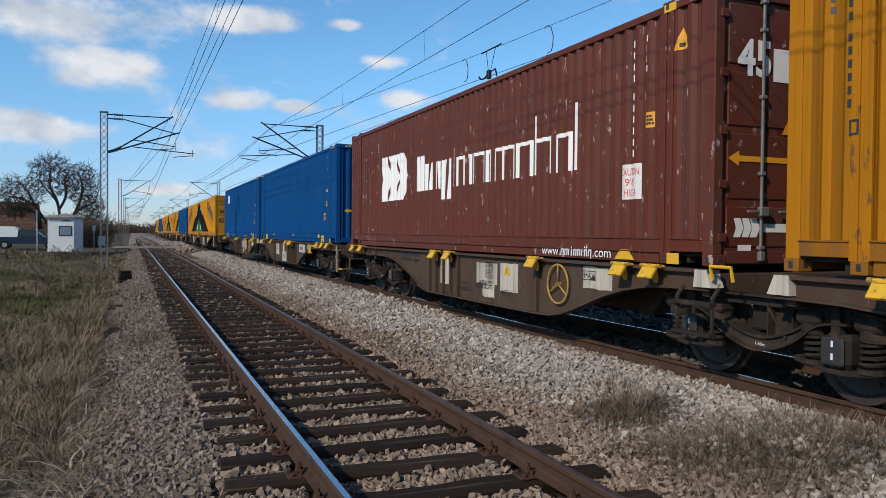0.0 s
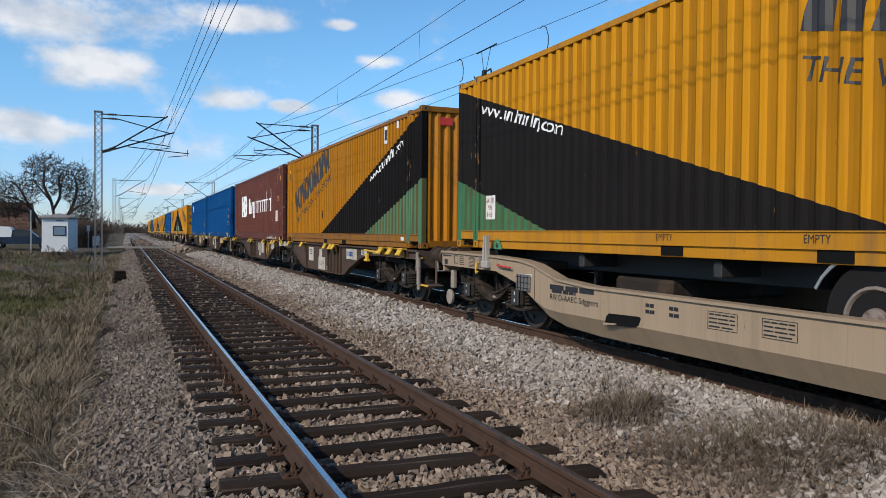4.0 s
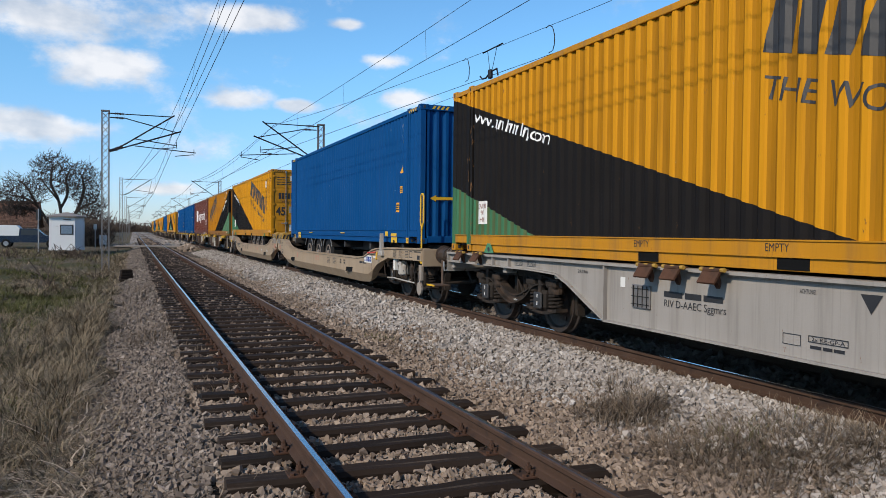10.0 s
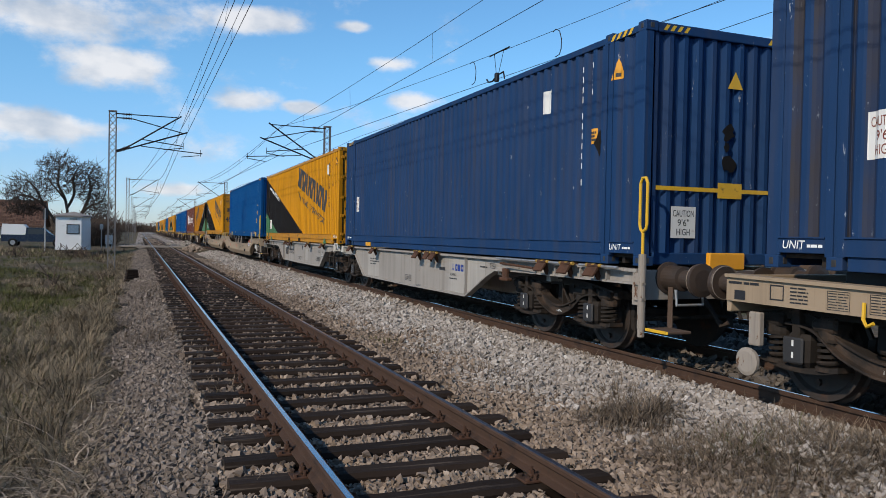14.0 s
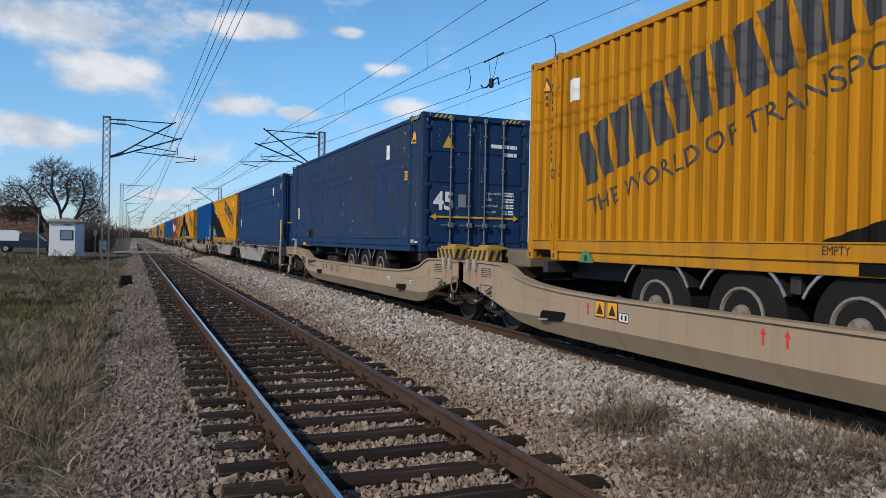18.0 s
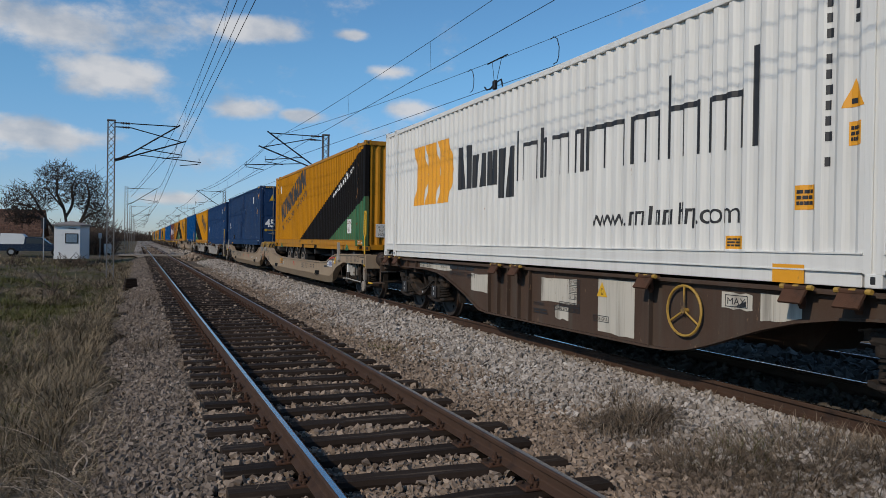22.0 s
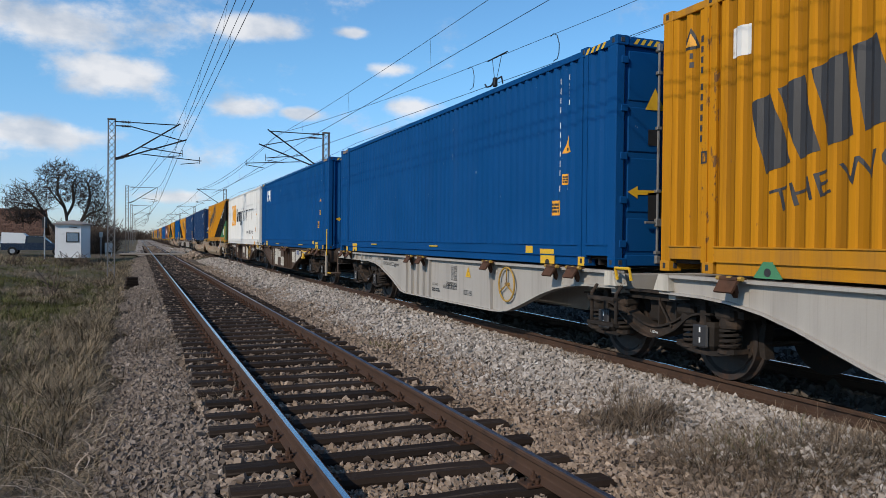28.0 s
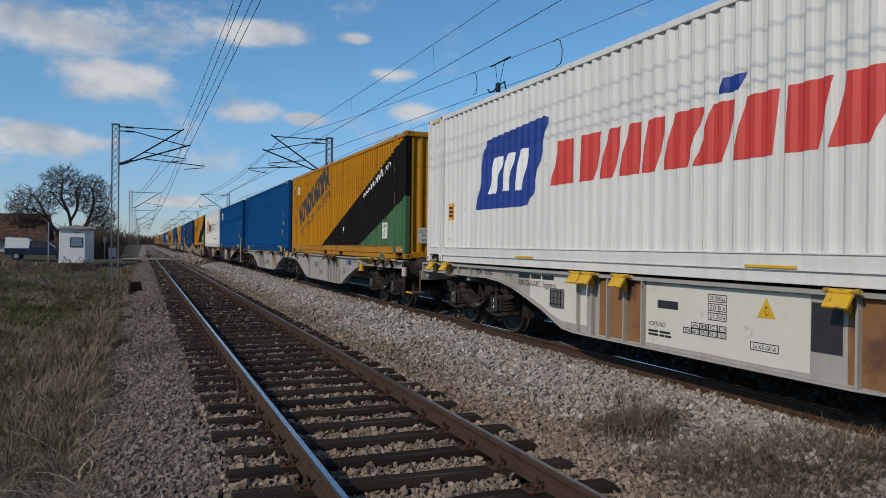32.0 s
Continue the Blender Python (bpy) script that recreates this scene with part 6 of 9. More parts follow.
def flat_wagon(label, body, bottom, flap_mat="rust", plan="plain", wheel_mat="stripe_yellow", group="container wagons"):
    w = thing("container_wagon", label, "wagon", group)
    for end in (-1, 1):
        for side in (-1, 1):
            part("side_sill", stock(("sill", body, len(bottom), side, end), lambda: sill_mesh(bottom, side, end).mesh("side_sill")), body, w)
            for yr in ((9.16, 11.75, 12.3, 12.95, 13.55) if body == "wagon_white" else (3.95, 6.80, 7.15, 7.50, 7.85, 8.2, 11.75, 12.3, 12.95, 13.55)):
                part("web_rib", stock(("ribs", body, len(bottom), side, end, yr), lambda: ribs_mesh(bottom, side, end, (yr,)).mesh("web_rib")), body, w)
        for y in (0.55, 2.6, 4.5, 6.0, 7.5, 9.0, 10.4, 12.0):
            part("cross_member", stock(("cross", body), lambda: Shape().box(-1.25, 1.25, -0.06, 0.06, 0.92, 1.16, 0.01).mesh("cross_member")), body, w, at=pose(0, end * y, 0))
        part("centre_sill", stock(("spine", body, end), lambda: Shape().prism([(end * 0.5, 0.98), (end * 2.2, 0.98), (end * 2.6, 0.5), (end * 10.0, 0.5), (end * 10.4, 0.98), (end * 14.0, 0.98), (end * 14.0, 1.15), (end * 0.5, 1.15)], "x", -0.3, 0.3).mesh("centre_sill")), body, w)
        h = Shape().box(-1.245, 1.245, *sorted((end * 14.06, end * 14.17)), 0.90, 1.165, 0.012).box(-1.33, 1.33, *sorted((end * 14.172, end * 14.186)), 0.84, 1.19)
        part("headstock", stock(("head", body, plan, end), lambda: h.mesh("headstock")), "bogie" if plan == "plain" and body == "wagon_grey" else body, w)
        for x in (-1, 1):
            k = Shape().prism([(end * 0.36, 1.02), (end * 0.62, 1.02), (end * 0.60, 1.20), (end * 0.44, 1.20)], "x", *sorted((x * 1.18, x * 1.35)))
            part("end_support", stock(("esup", end, x), lambda: k.mesh("end_support")), "patch_white", w, "white painted end support")
    part("joint", stock(("joint",), lambda: Shape().box(-0.5, 0.5, -0.6, 0.6, 0.95, 1.13, 0.03).mesh("joint")), "bogie", w)
    fm = stock(("flap", flap_mat), lambda: flap())
    far_flaps = (13.4, 12.7, 8.2, 7.75, 7.16, 4.0, 1.83) if body == "wagon_white" else (13.4, 12.7, 8.08, 7.81, 7.10, 4.02, 1.92) if plan == "bays" else (13.4, 12.7, 7.75, 7.05, 3.89, 1.80, 1.24)
    for y in far_flaps + (-1.6, -3.75, -6.9, -7.52, -7.85, -12.1, -12.75, -13.4):
        fl = part("spigot_flap", fm, flap_mat, w, at=pose(0, y, 0))
        part("hinge_sleeve", stock(("fsleeve",), lambda: Shape().tube((-1.41, -0.17, 1.213), (-1.41, -0.12, 1.213), 0.023, 8).tube((-1.41, -0.03, 1.213), (-1.41, 0.03, 1.213), 0.022, 8).tube((-1.41, 0.12, 1.213), (-1.41, 0.17, 1.213), 0.023, 8).mesh("hinge_sleeve")), "stripe_yellow", fl, "dull yellow hinge sleeves")
    markings(w, body, plan, bottom)
    # parking brake wheel
    hw = Shape()
    hw.ring((-1.315, 3.36, 0.865), (1, 0, 0), 0.268, 0.015, 28, 6)
    for k in range(3):
        a = radians(90 + 120 * k)
        hw.tube((-1.315, 3.36, 0.865), (-1.315, 3.36 + math.cos(a) * 0.262, 0.865 + math.sin(a) * 0.262), 0.012, 6)
    hw.tube((-1.335, 3.36, 0.865), (-1.26, 3.36, 0.865), 0.03, 10)
    if body != "wagon_white":
        part("brake_wheel", stock(("hw",), lambda: hw.mesh("brake_wheel")), wheel_mat, w, "yellow parking brake wheel")
    ld = Shape()
    for y in (0.28, 0.80):
        ld.path([(-1.32, y, 1.02), (-1.40, y, 0.92), (-1.40, y, 0.52)], 0.022, 6)
    for z in (0.55, 0.86):
        ld.box(-1.46, -1.36, 0.26, 0.82, z - 0.02, z + 0.02, 0.005)
    part("ladder", stock(("ld",), lambda: ld.mesh("ladder")), "bogie" if body != "wagon_white" else "label_white", w, "steel climbing step")
    hd = Shape().path([(-1.33, -0.02, 1.10), (-1.36, -0.02, 1.24), (-1.36, 0.26, 1.24), (-1.33, 0.26, 1.10)], 0.02, 6)
    part("hand_rail", stock(("hd", body == "wagon_white"), lambda: hd.mesh("hand_rail")), "label_white" if body == "wagon_white" else "safety", w, at=pose(0, 0.1, 0))
    if body != "wagon_white":
        cv = Shape()
        for i in range(5):
            cv.prism([(-11.05 - i * 0.15, 1.03), (-11.12 - i * 0.15, 1.03), (-11.05 - i * 0.15, 1.17), (-10.98 - i * 0.15, 1.17)], "x", -1.2745, -1.268)
        part("stripe_plate", stock(("cvp",), lambda: Shape().box(-1.2695, -1.262, -11.88, -10.95, 1.02, 1.165).mesh("stripe_plate")), "dark", w)
        part("chevron_stripes", stock(("cvs",), lambda: cv.mesh("chevron_stripes")), "safety", w)
    bar_end = -10.98 if body == "wagon_grey" else -11.8
    rb = Shape().tube((-1.40, -10.75, 1.13), (-1.40, bar_end, 1.10), 0.02, 6).box(-1.40, -1.34, -10.95, -10.8, 0.90, 1.05, 0.01).box(-1.42, -1.33, -11.02, -10.75, 0.86, 0.91, 0.01)
    part("towing_hook", stock(("rb", body), lambda: rb.mesh("towing_hook")), "rust" if body == "wagon_white" else "safety", w, "rope hook and release bar")
    if plan == "plain":
        for k, (a, b) in enumerate(((-10.6, -11.9), (-12.1, -12.9), (-13.05, -13.9))):
            rod = part("spigot_rod", stock(("rod", k), lambda: Shape().tube((-1.40, a, 1.205), (-1.40, b, 1.205), 0.018, 8).mesh("spigot_rod")), "steel", w)
            if body == "wagon_grey":
                n = 4 if k == 0 else 2
                for i in range(n):
                    yy = a + (b - a) * (i + 0.5) / n
                    part("yellow_sleeve", stock(("sleeve",), lambda: Shape().tube((-1.40, -0.075, 1.205), (-1.40, 0.075, 1.205), 0.026, 8).mesh("yellow_sleeve")), "safety", rod, at=pose(0, yy, 0))
    for y in (-11.995, 0, 11.995):
        bogie(w, y)
    if body == "wagon_white":
        part("end_plate", stock(("endpl",), lambda: Shape().box(-0.28, 0.28, -14.20, -14.12, 1.19, 1.40, 0.015).mesh("end_plate")), "amber", w, "worn orange end plate")
    wagon_end(w, 14.175, body, low="bar" if plan == "pale_patches" else "loop" if body == "wagon_white" else True if plan != "plain" or body == "wagon_grey" else False)
    return w


LOGO_BLOCKS = [[(0.0, 0.0), (0.07, 0.03), (0.05, 0.08)], [(0.16, 0.0), (0.09, 0.03), (0.11, 0.08)], rect(0.06, 0.10, 0.10, 0.18)] + frame_polys(0.24, 0.38, 0, 0.17, 0.05) + [rect(0.42, 0.56, 0, 0.17)] + frame_polys(0.60, 0.76, 0, 0.17, 0.05)
LOGO_BLOCKS = [[(x * 0.72, y * 0.72) for x, y in p] for p in LOGO_BLOCKS]
P_TOP = [(0.12, 1.20), (0.9, 1.22), (1.55, 1.20), (1.80, 1.14), (2.05, 1.04), (2.6, 0.95), (3.4, 0.90), (4.4, 0.88), (8.0, 0.88), (11.6, 0.89), (12.35, 0.94), (12.7, 1.03), (13.0, 1.11), (13.4, 1.16), (14.2, 1.19), (16.38, 1.22)]
P_FOLD = [(0.12, 0.84), (0.40, 0.70), (1.2, 0.56), (1.7, 0.52), (2.05, 0.50), (2.6, 0.50), (3.4, 0.50), (4.4, 0.50), (8.0, 0.50), (11.6, 0.50), (12.35, 0.50), (12.80, 0.52), (13.15, 0.62), (13.5, 0.79), (14.2, 0.96), (16.38, 0.97)]
P_LOW = [(0.12, 0.84), (0.40, 0.70), (1.2, 0.55), (1.7, 0.42), (2.05, 0.34), (2.6, 0.28), (3.4, 0.26), (4.4, 0.26), (8.0, 0.26), (11.6, 0.26), (12.35, 0.30), (12.80, 0.40), (13.15, 0.60), (13.5, 0.79), (14.2, 0.96), (16.38, 0.97)]


def label_holder(w, y, z, wide, tall, x):
    """A dark frame with a wire grid that holds a paper label."""
    h = part("label_holder", stock(("lh", wide, tall), lambda: Shape().box(-0.03, 0.0, -wide / 2, wide / 2, 0, tall, 0.008).mesh("label_holder")), "mast", w, "dark framed label holder", at=pose(x, y, z))
    g = Shape()
    for i in range(4):
        g.tube((-0.034, -wide / 2 + wide * (i + 0.5) / 4, 0.01), (-0.034, -wide / 2 + wide * (i + 0.5) / 4, tall - 0.01), 0.005, 4)
    for i in range(3):
        g.tube((-0.036, -wide / 2, tall * (i + 0.5) / 3), (-0.036, wide / 2, tall * (i + 0.5) / 3), 0.005, 4)
    tagged(part("wire_grid", stock(("lhg", wide, tall), lambda: g.mesh("wire_grid")), "black", h), kind="stuff")


def pocket_side(side, end):
    s = Shape()
    X, t = side * 1.36, side * 0.02
    up = [(end * y, z) for y, z in P_TOP]
    mid = [(end * P_TOP[i][0], min(P_FOLD[i][1], P_TOP[i][1] - 0.05)) for i in range(len(P_TOP))]
    low = [(end * P_TOP[i][0], min(P_LOW[i][1], P_TOP[i][1] - 0.06)) for i in range(len(P_TOP))]
    n = len(up)
    s.band(up, mid, "x", X - t, X)
    v = [(X, a, b) for a, b in mid] + [(X - side * 0.17 * (mid[i][1] - low[i][1]) / 0.24, low[i][0], low[i][1]) for i in range(n)] + [(X - side * 0.20, low[i][0], low[i][1] + 0.02) for i in range(n)]
    s.add(v, [(i, i + 1, n + i + 1, n + i) for i in range(n - 1)] + [(n + i, n + i + 1, 2 * n + i + 1, 2 * n + i) for i in range(n - 1)])
    s.band([(a, b + 0.012) for a, b in up], [(a, b - 0.02) for a, b in up], "x", *sorted((X + side * 0.03, X - side * 0.17)))
    return s


def pocket_wagon(label, signs):
    w = thing("pocket_wagon", label, "wagon", "pocket wagons")
    body = "wagon_beige"
    for end in (-1, 1):
        for side in (-1, 1):
            part("side_wall", stock(("pside", side, end), lambda: pocket_side(side, end).mesh("side_wall")), body, w)
            for k, y in enumerate((3.18, 10.9)):
                # a dark plate on the wall paints the shade inside the opening
                hole = Shape().prism([(end * y - 0.34, 0.60), (end * y - 0.31, 0.62), (end * y + 0.27, 0.60), (end * y + 0.32, 0.57), (end * y + 0.36, 0.47), (end * y + 0.33, 0.455), (end * y - 0.24, 0.49), (end * y - 0.30, 0.52)], "x", *sorted((side * 1.362, side * 1.33)))
                op = part("grab_opening", stock(("phole", side, end, k), lambda: hole.mesh("grab_opening")), "opening", w)
                lip = Shape().prism([(end * y + 0.12, 0.475), (end * y + 0.36, 0.455), (end * y + 0.36, 0.48), (end * y + 0.12, 0.495)], "x", *sorted((side * 1.36, side * 1.385)))
                part("opening_lip", stock(("plip", side, end, k), lambda: lip.mesh("opening_lip")), body, op)
        s = Shape()
        s.box(-1.18, 1.18, *sorted((end * 2.6, end * 12.4)), 0.27, 0.33, 0.01)
        s.box(-1.30, 1.30, *sorted((end * 13.3, end * 16.36)), 1.02, 1.14, 0.01)
        s.box(-1.30, 1.30, *sorted((end * 0.2, end * 1.6)), 0.98, 1.16, 0.01)
        part("floor_plate", stock(("pfl", end), lambda: s.mesh("floor_plate")), "bogie", w)
        h = Shape().box(-1.34, 1.34, *sorted((end * 16.34, end * 16.40)), 0.86, 1.22, 0.01)
        part("headstock", stock(("phead", end), lambda: h.mesh("headstock")), body, w)
        # hitch platform over the joint
        b = Shape().box(-0.95, 1.20, *sorted((end * 0.25, end * 1.75)), 1.16, 1.42, 0.02)
        part("hitch_platform", stock(("phit", end), lambda: b.mesh("hitch_platform")), "wagon_dull", w, "dull brown hitch platform")
        blk = Shape().box(-1.37, -1.10, *sorted((end * 0.30, end * 1.10)), 1.23, 1.42, 0.01)
        far_blk = Shape().box(1.10, 1.37, *sorted((end * 0.30, end * 1.10)), 1.23, 1.42, 0.01)
        part("striped_block", stock(("pblf", end), lambda: far_blk.mesh("striped_block")), "stripe_yellow", w, "yellow and black striped end block")
        hb = part("striped_block", stock(("pblk", end), lambda: blk.mesh("striped_block")), "stripe_yellow", w, "yellow and black striped end block")
        st = Shape()
        for i in range(4):
            y0 = end * 0.32 + end * i * 0.19
            st.prism([(y0, 1.24), (y0 + end * 0.09, 1.24), (y0 + end * 0.18, 1.41), (y0 + end * 0.09, 1.41)], "x", -1.373, -1.36)
        for i in range(2):
            st.prism([(-1.36 + i * 0.13, 1.24), (-1.30 + i * 0.13, 1.24), (-1.24 + i * 0.13, 1.41), (-1.30 + i * 0.13, 1.41)], "y", *sorted((-0.302 if end < 0 else 0.298, -0.298 if end < 0 else 0.302)))
            st.prism([(-1.36 + i * 0.13, 1.24), (-1.30 + i * 0.13, 1.24), (-1.24 + i * 0.13, 1.41), (-1.30 + i * 0.13, 1.41)], "y", *sorted((end * 1.098, end * 1.103)))
        part("black_stripes", stock(("pstr", end), lambda: st.mesh("black_stripes")), "ink", hb)
        top = Shape().box(-1.34, -0.95, *sorted((end * 0.35, end * 1.0)), 1.42, 1.46, 0.01).box(-1.25, -1.0, *sorted((end * 0.5, end * 0.9)), 1.46, 1.49, 0.01)
        part("spigot_plate", stock(("ptop", end), lambda: top.mesh("spigot_plate")), "stripe_yellow", hb)
        for k, y in enumerate((0.40, 0.68)):
            pin = Shape().prism([(end * y - 0.06, 1.25), (end * y + 0.06, 1.25), (end * y + 0.05, 1.17), (end * y + 0.03, 1.08), (end * y - 0.025, 1.06), (end * y - 0.04, 1.17)], "x", -1.42, -1.37)
            part("locking_claw", stock(("ppin", end, k), lambda: pin.mesh("locking_claw")), "wagon_grey", w)
        red = Shape()
        for y in (0.40, 0.68, 4.05, 6.93, 7.21) if end < 0 else (0.40, 0.68, 5.35, 5.95, 7.4):
            lo, hi, hw = (0.86, 1.0, 0.008) if y < 1 else (0.65, 0.75, 0.014)
            red.prism([(end * y - hw, lo), (end * y + hw, lo), (end * y + hw, hi), (end * y - hw, hi)], "x", -1.364, -1.359)
            if y > 1:
                red.prism([(end * y - 0.036, 0.745), (end * y + 0.036, 0.745), (end * y, 0.81)], "x", -1.364, -1.359)
        part("red_mark", stock(("pred", end), lambda: red.mesh("red_mark")), "logo_red", w)
        wr = Shape()

        def ink(polys):
            for p in polys:
                wr.add([(-1.364, -u, z) for u, z in p], [tuple(range(len(p)))])
        for e, dd in ((0, 1),):
            ub = -end * 1.05
            ink(bars(ub - 0.2, ub + 0.2, 0.96, 1.12, 5, 6, 0.62))
            ink(frame_polys(-end * 1.05 - 0.22, -end * 1.05 + 0.22, 0.66, 0.84, 0.012))
            ink([[(-end * 1.05 - 0.02, 0.69), (-end * 1.05 + 0.19, 0.69), (-end * 1.05 + 0.19, 0.77)], [(-end * 1.05 - 0.02, 0.72), (-end * 1.05 + 0.19, 0.79), (-end * 1.05 + 0.19, 0.82), (-end * 1.05 - 0.02, 0.75)]])
            ink([rect(-end * 0.72 - 0.06, -end * 0.72 + 0.06, 0.73, 0.79)])
            for u in (8.6, 9.3):
                ink(frame_polys(-end * u - 0.2, -end * u + 0.2, 0.62, 0.80, 0.006) + bars(-end * u - 0.18, -end * u + 0.18, 0.63, 0.79, 4, 4, 0.65))
            for u in (10.0, 10.4):
                ink(bars(-end * u - 0.08, -end * u + 0.08, 0.66, 0.8, 2, 3, 0.4))
            for u in (14.7, 15.1):
                ink(frame_polys(-end * u - 0.11, -end * u + 0.11, 0.99, 1.15, 0.005) + bars(-end * u - 0.1, -end * u + 0.1, 1.0, 1.14, 6, 2, 0.68))
            ink(bars(-end * 15.5 - 0.1, -end * 15.5 + 0.1, 1.0, 1.16, 5, 9, 0.6) + frame_polys(-end * 15.75 - 0.08, -end * 15.75 + 0.08, 1.02, 1.16, 0.012) + bars(-end * 16.15 - 0.2, -end * 16.15 + 0.2, 1.13, 1.17, 1, 2, 0.4) + [rect(-end * 16.2 - 0.07, -end * 16.2 + 0.07, 0.99, 1.08)] + bars(-end * 12.2 - 0.3, -end * 12.2 + 0.3, 0.74, 0.82, 1, 3))
        part("marking_writing", stock(("pwr", end), lambda: wr.mesh("marking_writing")), "ink", w)
        for k, y in enumerate((2.55, 4.05) if end > 0 else (4.81,) if signs else ()):
            bx = part("sign_plate", stock(("ppl", end, k), lambda: Shape().box(-1.366, -1.359, end * y - 0.10, end * y + 0.10, 0.62, 0.74).mesh("sign_plate")), "label_white", w, "small white sign plate")
            part("sign_writing", stock(("pplw", end, k), lambda: flat_x(frame_polys(-end * y - 0.10, -end * y + 0.10, 0.62, 0.74, 0.012) + [rect(-end * y - 0.05, -end * y - 0.02, 0.65, 0.71), rect(-end * y + 0.02, -end * y + 0.06, 0.65, 0.71)], -1.3675).mesh("sign_writing")), "ink", bx)
        if end < 0 and signs:
            for k, yt in enumerate((-4.32, -4.58)):
                bd = part("warning_board", stock(("ptrb", k), lambda: Shape().box(-1.366, -1.359, yt - 0.11, yt + 0.11, 0.64, 0.85).mesh("warning_board")), "ink", w, "small warning board")
                part("warning_field", stock(("ptrf", k), lambda: flat_x([rect(-yt - 0.098, -yt + 0.098, 0.652, 0.838)], -1.3675).mesh("warning_field")), "amber", bd)
                part("warning_sign", stock(("ptri", k), lambda: flat_x([[(-yt - 0.075, 0.68), (-yt + 0.075, 0.68), (-yt, 0.815)]], -1.369).mesh("warning_sign")), "ink", bd)
        seam = [(end * a, b - 0.20) for a, b in curve([(0.16, 1.20), (0.9, 1.22), (1.5, 1.20), (1.58, 1.10), (1.8, 1.04), (2.4, 0.98), (3.3, 0.92)], 3)]
        part("weld_seam", stock(("pseam", end), lambda: Shape().band([(a, b + 0.007) for a, b in seam], [(a, b - 0.007) for a, b in seam], "x", -1.365, -1.358).mesh("weld_seam")), body, w)
        if end < 0:
            plate = part("logo_plate", stock(("plp",), lambda: Shape().box(-1.3655, -1.359, -12.95, -12.34, 0.79, 0.97).mesh("logo_plate")), "label_white", w, "white plate with a blue logo of plain blocks")
            for k, q in enumerate(moved([p], 12.36, 0.82)[0] for p in LOGO_BLOCKS):
                part("logo_block", stock(("plg", k), lambda: flat_x([q], -1.3675).mesh("logo_block")), "logo_blue", plate)
        sm = Shape().box(-1.364, -1.358, end * 12.97 - 0.006, end * 12.97 + 0.006, 0.62, 1.08)
        part("weld_seam", stock(("psm2", end), lambda: sm.mesh("weld_seam")), "wagon_brown", w)
        part("label_strip", stock(("pls", end), lambda: Shape().box(-1.364, -1.358, end * 13.2 - 0.14, end * 13.2 + 0.14, 0.93, 0.965).mesh("label_strip")), "label_white", w)
        e0 = -13.82 if end < 0 else 14.5
        po = Shape().prism([(e0 - 0.085, 1.10), (e0 - 0.02, 1.10), (e0 - 0.02, 1.52), (e0 - 0.05, 1.52)], "x", -1.42, -1.36).prism([(e0 + 0.02, 1.10), (e0 + 0.085, 1.10), (e0 + 0.05, 1.52), (e0 + 0.02, 1.52)], "x", -1.42, -1.36)
        po.box(-1.40, -1.37, e0 - 0.03, e0 + 0.03, 1.10, 1.50).box(-1.43, -1.35, e0 - 0.12, e0 + 0.12, 1.0, 1.11, 0.01)
        part("stake", stock(("pst", end), lambda: po.mesh("stake")), "wagon_grey", w, "grey steel stake")
        hk = Shape().path([(-1.39, e0 + 0.34, 1.08), (-1.42, e0 + 0.32, 0.95), (-1.43, e0 + 0.28, 0.90), (-1.43, e0 + 0.22, 0.93)], 0.016, 6)
        part("rope_hook", stock(("phk", end), lambda: hk.mesh("rope_hook")), "safety", w, "yellow rope hook")
        rl = Shape().path([(-1.37, e0 + 0.52 if end < 0 else e0 - 0.38, 1.07), (-1.42, e0 + 0.60 if end < 0 else e0 - 0.46, 1.06), (-1.42, e0 + 1.0 if end < 0 else e0 - 0.88, 1.04)], 0.015, 6)
        part("release_lever", stock(("prl", end), lambda: rl.mesh("release_lever")), "logo_red", w, "red release lever")
        if end < 0:
            for k, yv in enumerate((13.75, 14.35, 15.25, 15.75)):
                hg = Shape().path([(-1.26, end * yv, 0.97), (-1.27, end * (yv - 0.05), 0.75), (-1.26, end * yv, 0.52)], 0.013, 6)
                part("pipe_hanger", stock(("phang", end, k), lambda: hg.mesh("pipe_hanger")), "bogie", w)
            pp = Shape().path([(-1.26, end * 13.9, 0.50), (-1.27, end * 14.4, 0.52), (-1.26, end * 15.0, 0.50), (-1.26, end * 15.7, 0.49)], 0.016, 8)
            part("brake_pipe", stock(("ppipe", end, 0), lambda: pp.mesh("brake_pipe")), "wagon_grey", w)
            p2 = Shape().path([(-1.22, end * 13.9, 0.86), (-1.22, end * 14.5, 0.84), (-1.22, end * 14.6, 0.72), (-1.22, end * 14.9, 0.70)], 0.014, 6)
            part("brake_pipe", stock(("ppipe", end, 1), lambda: p2.mesh("brake_pipe")), "bogie", w)
            vb = Shape().lathe((-1.16, end * 14.78, 0.60), (0, 0, 1), [(0, 0.10), (0.03, 0.13), (0.22, 0.13), (0.25, 0.09), (0.30, 0.09), (0.33, 0.05)], 18).box(-1.28, -1.12, *sorted((end * 14.70, end * 14.86)), 0.80, 0.90, 0.015)
            part("brake_valve", stock(("pvb", end), lambda: vb.mesh("brake_valve")), "wagon_grey", w, "grey brake valve")
            wb = Shape().box(-1.30, -1.20, *sorted((end * 14.42, end * 14.53)), 0.70, 0.94, 0.01)
            part("valve_box", stock(("pwb", end), lambda: wb.mesh("valve_box")), "label_white", w, "small white box")
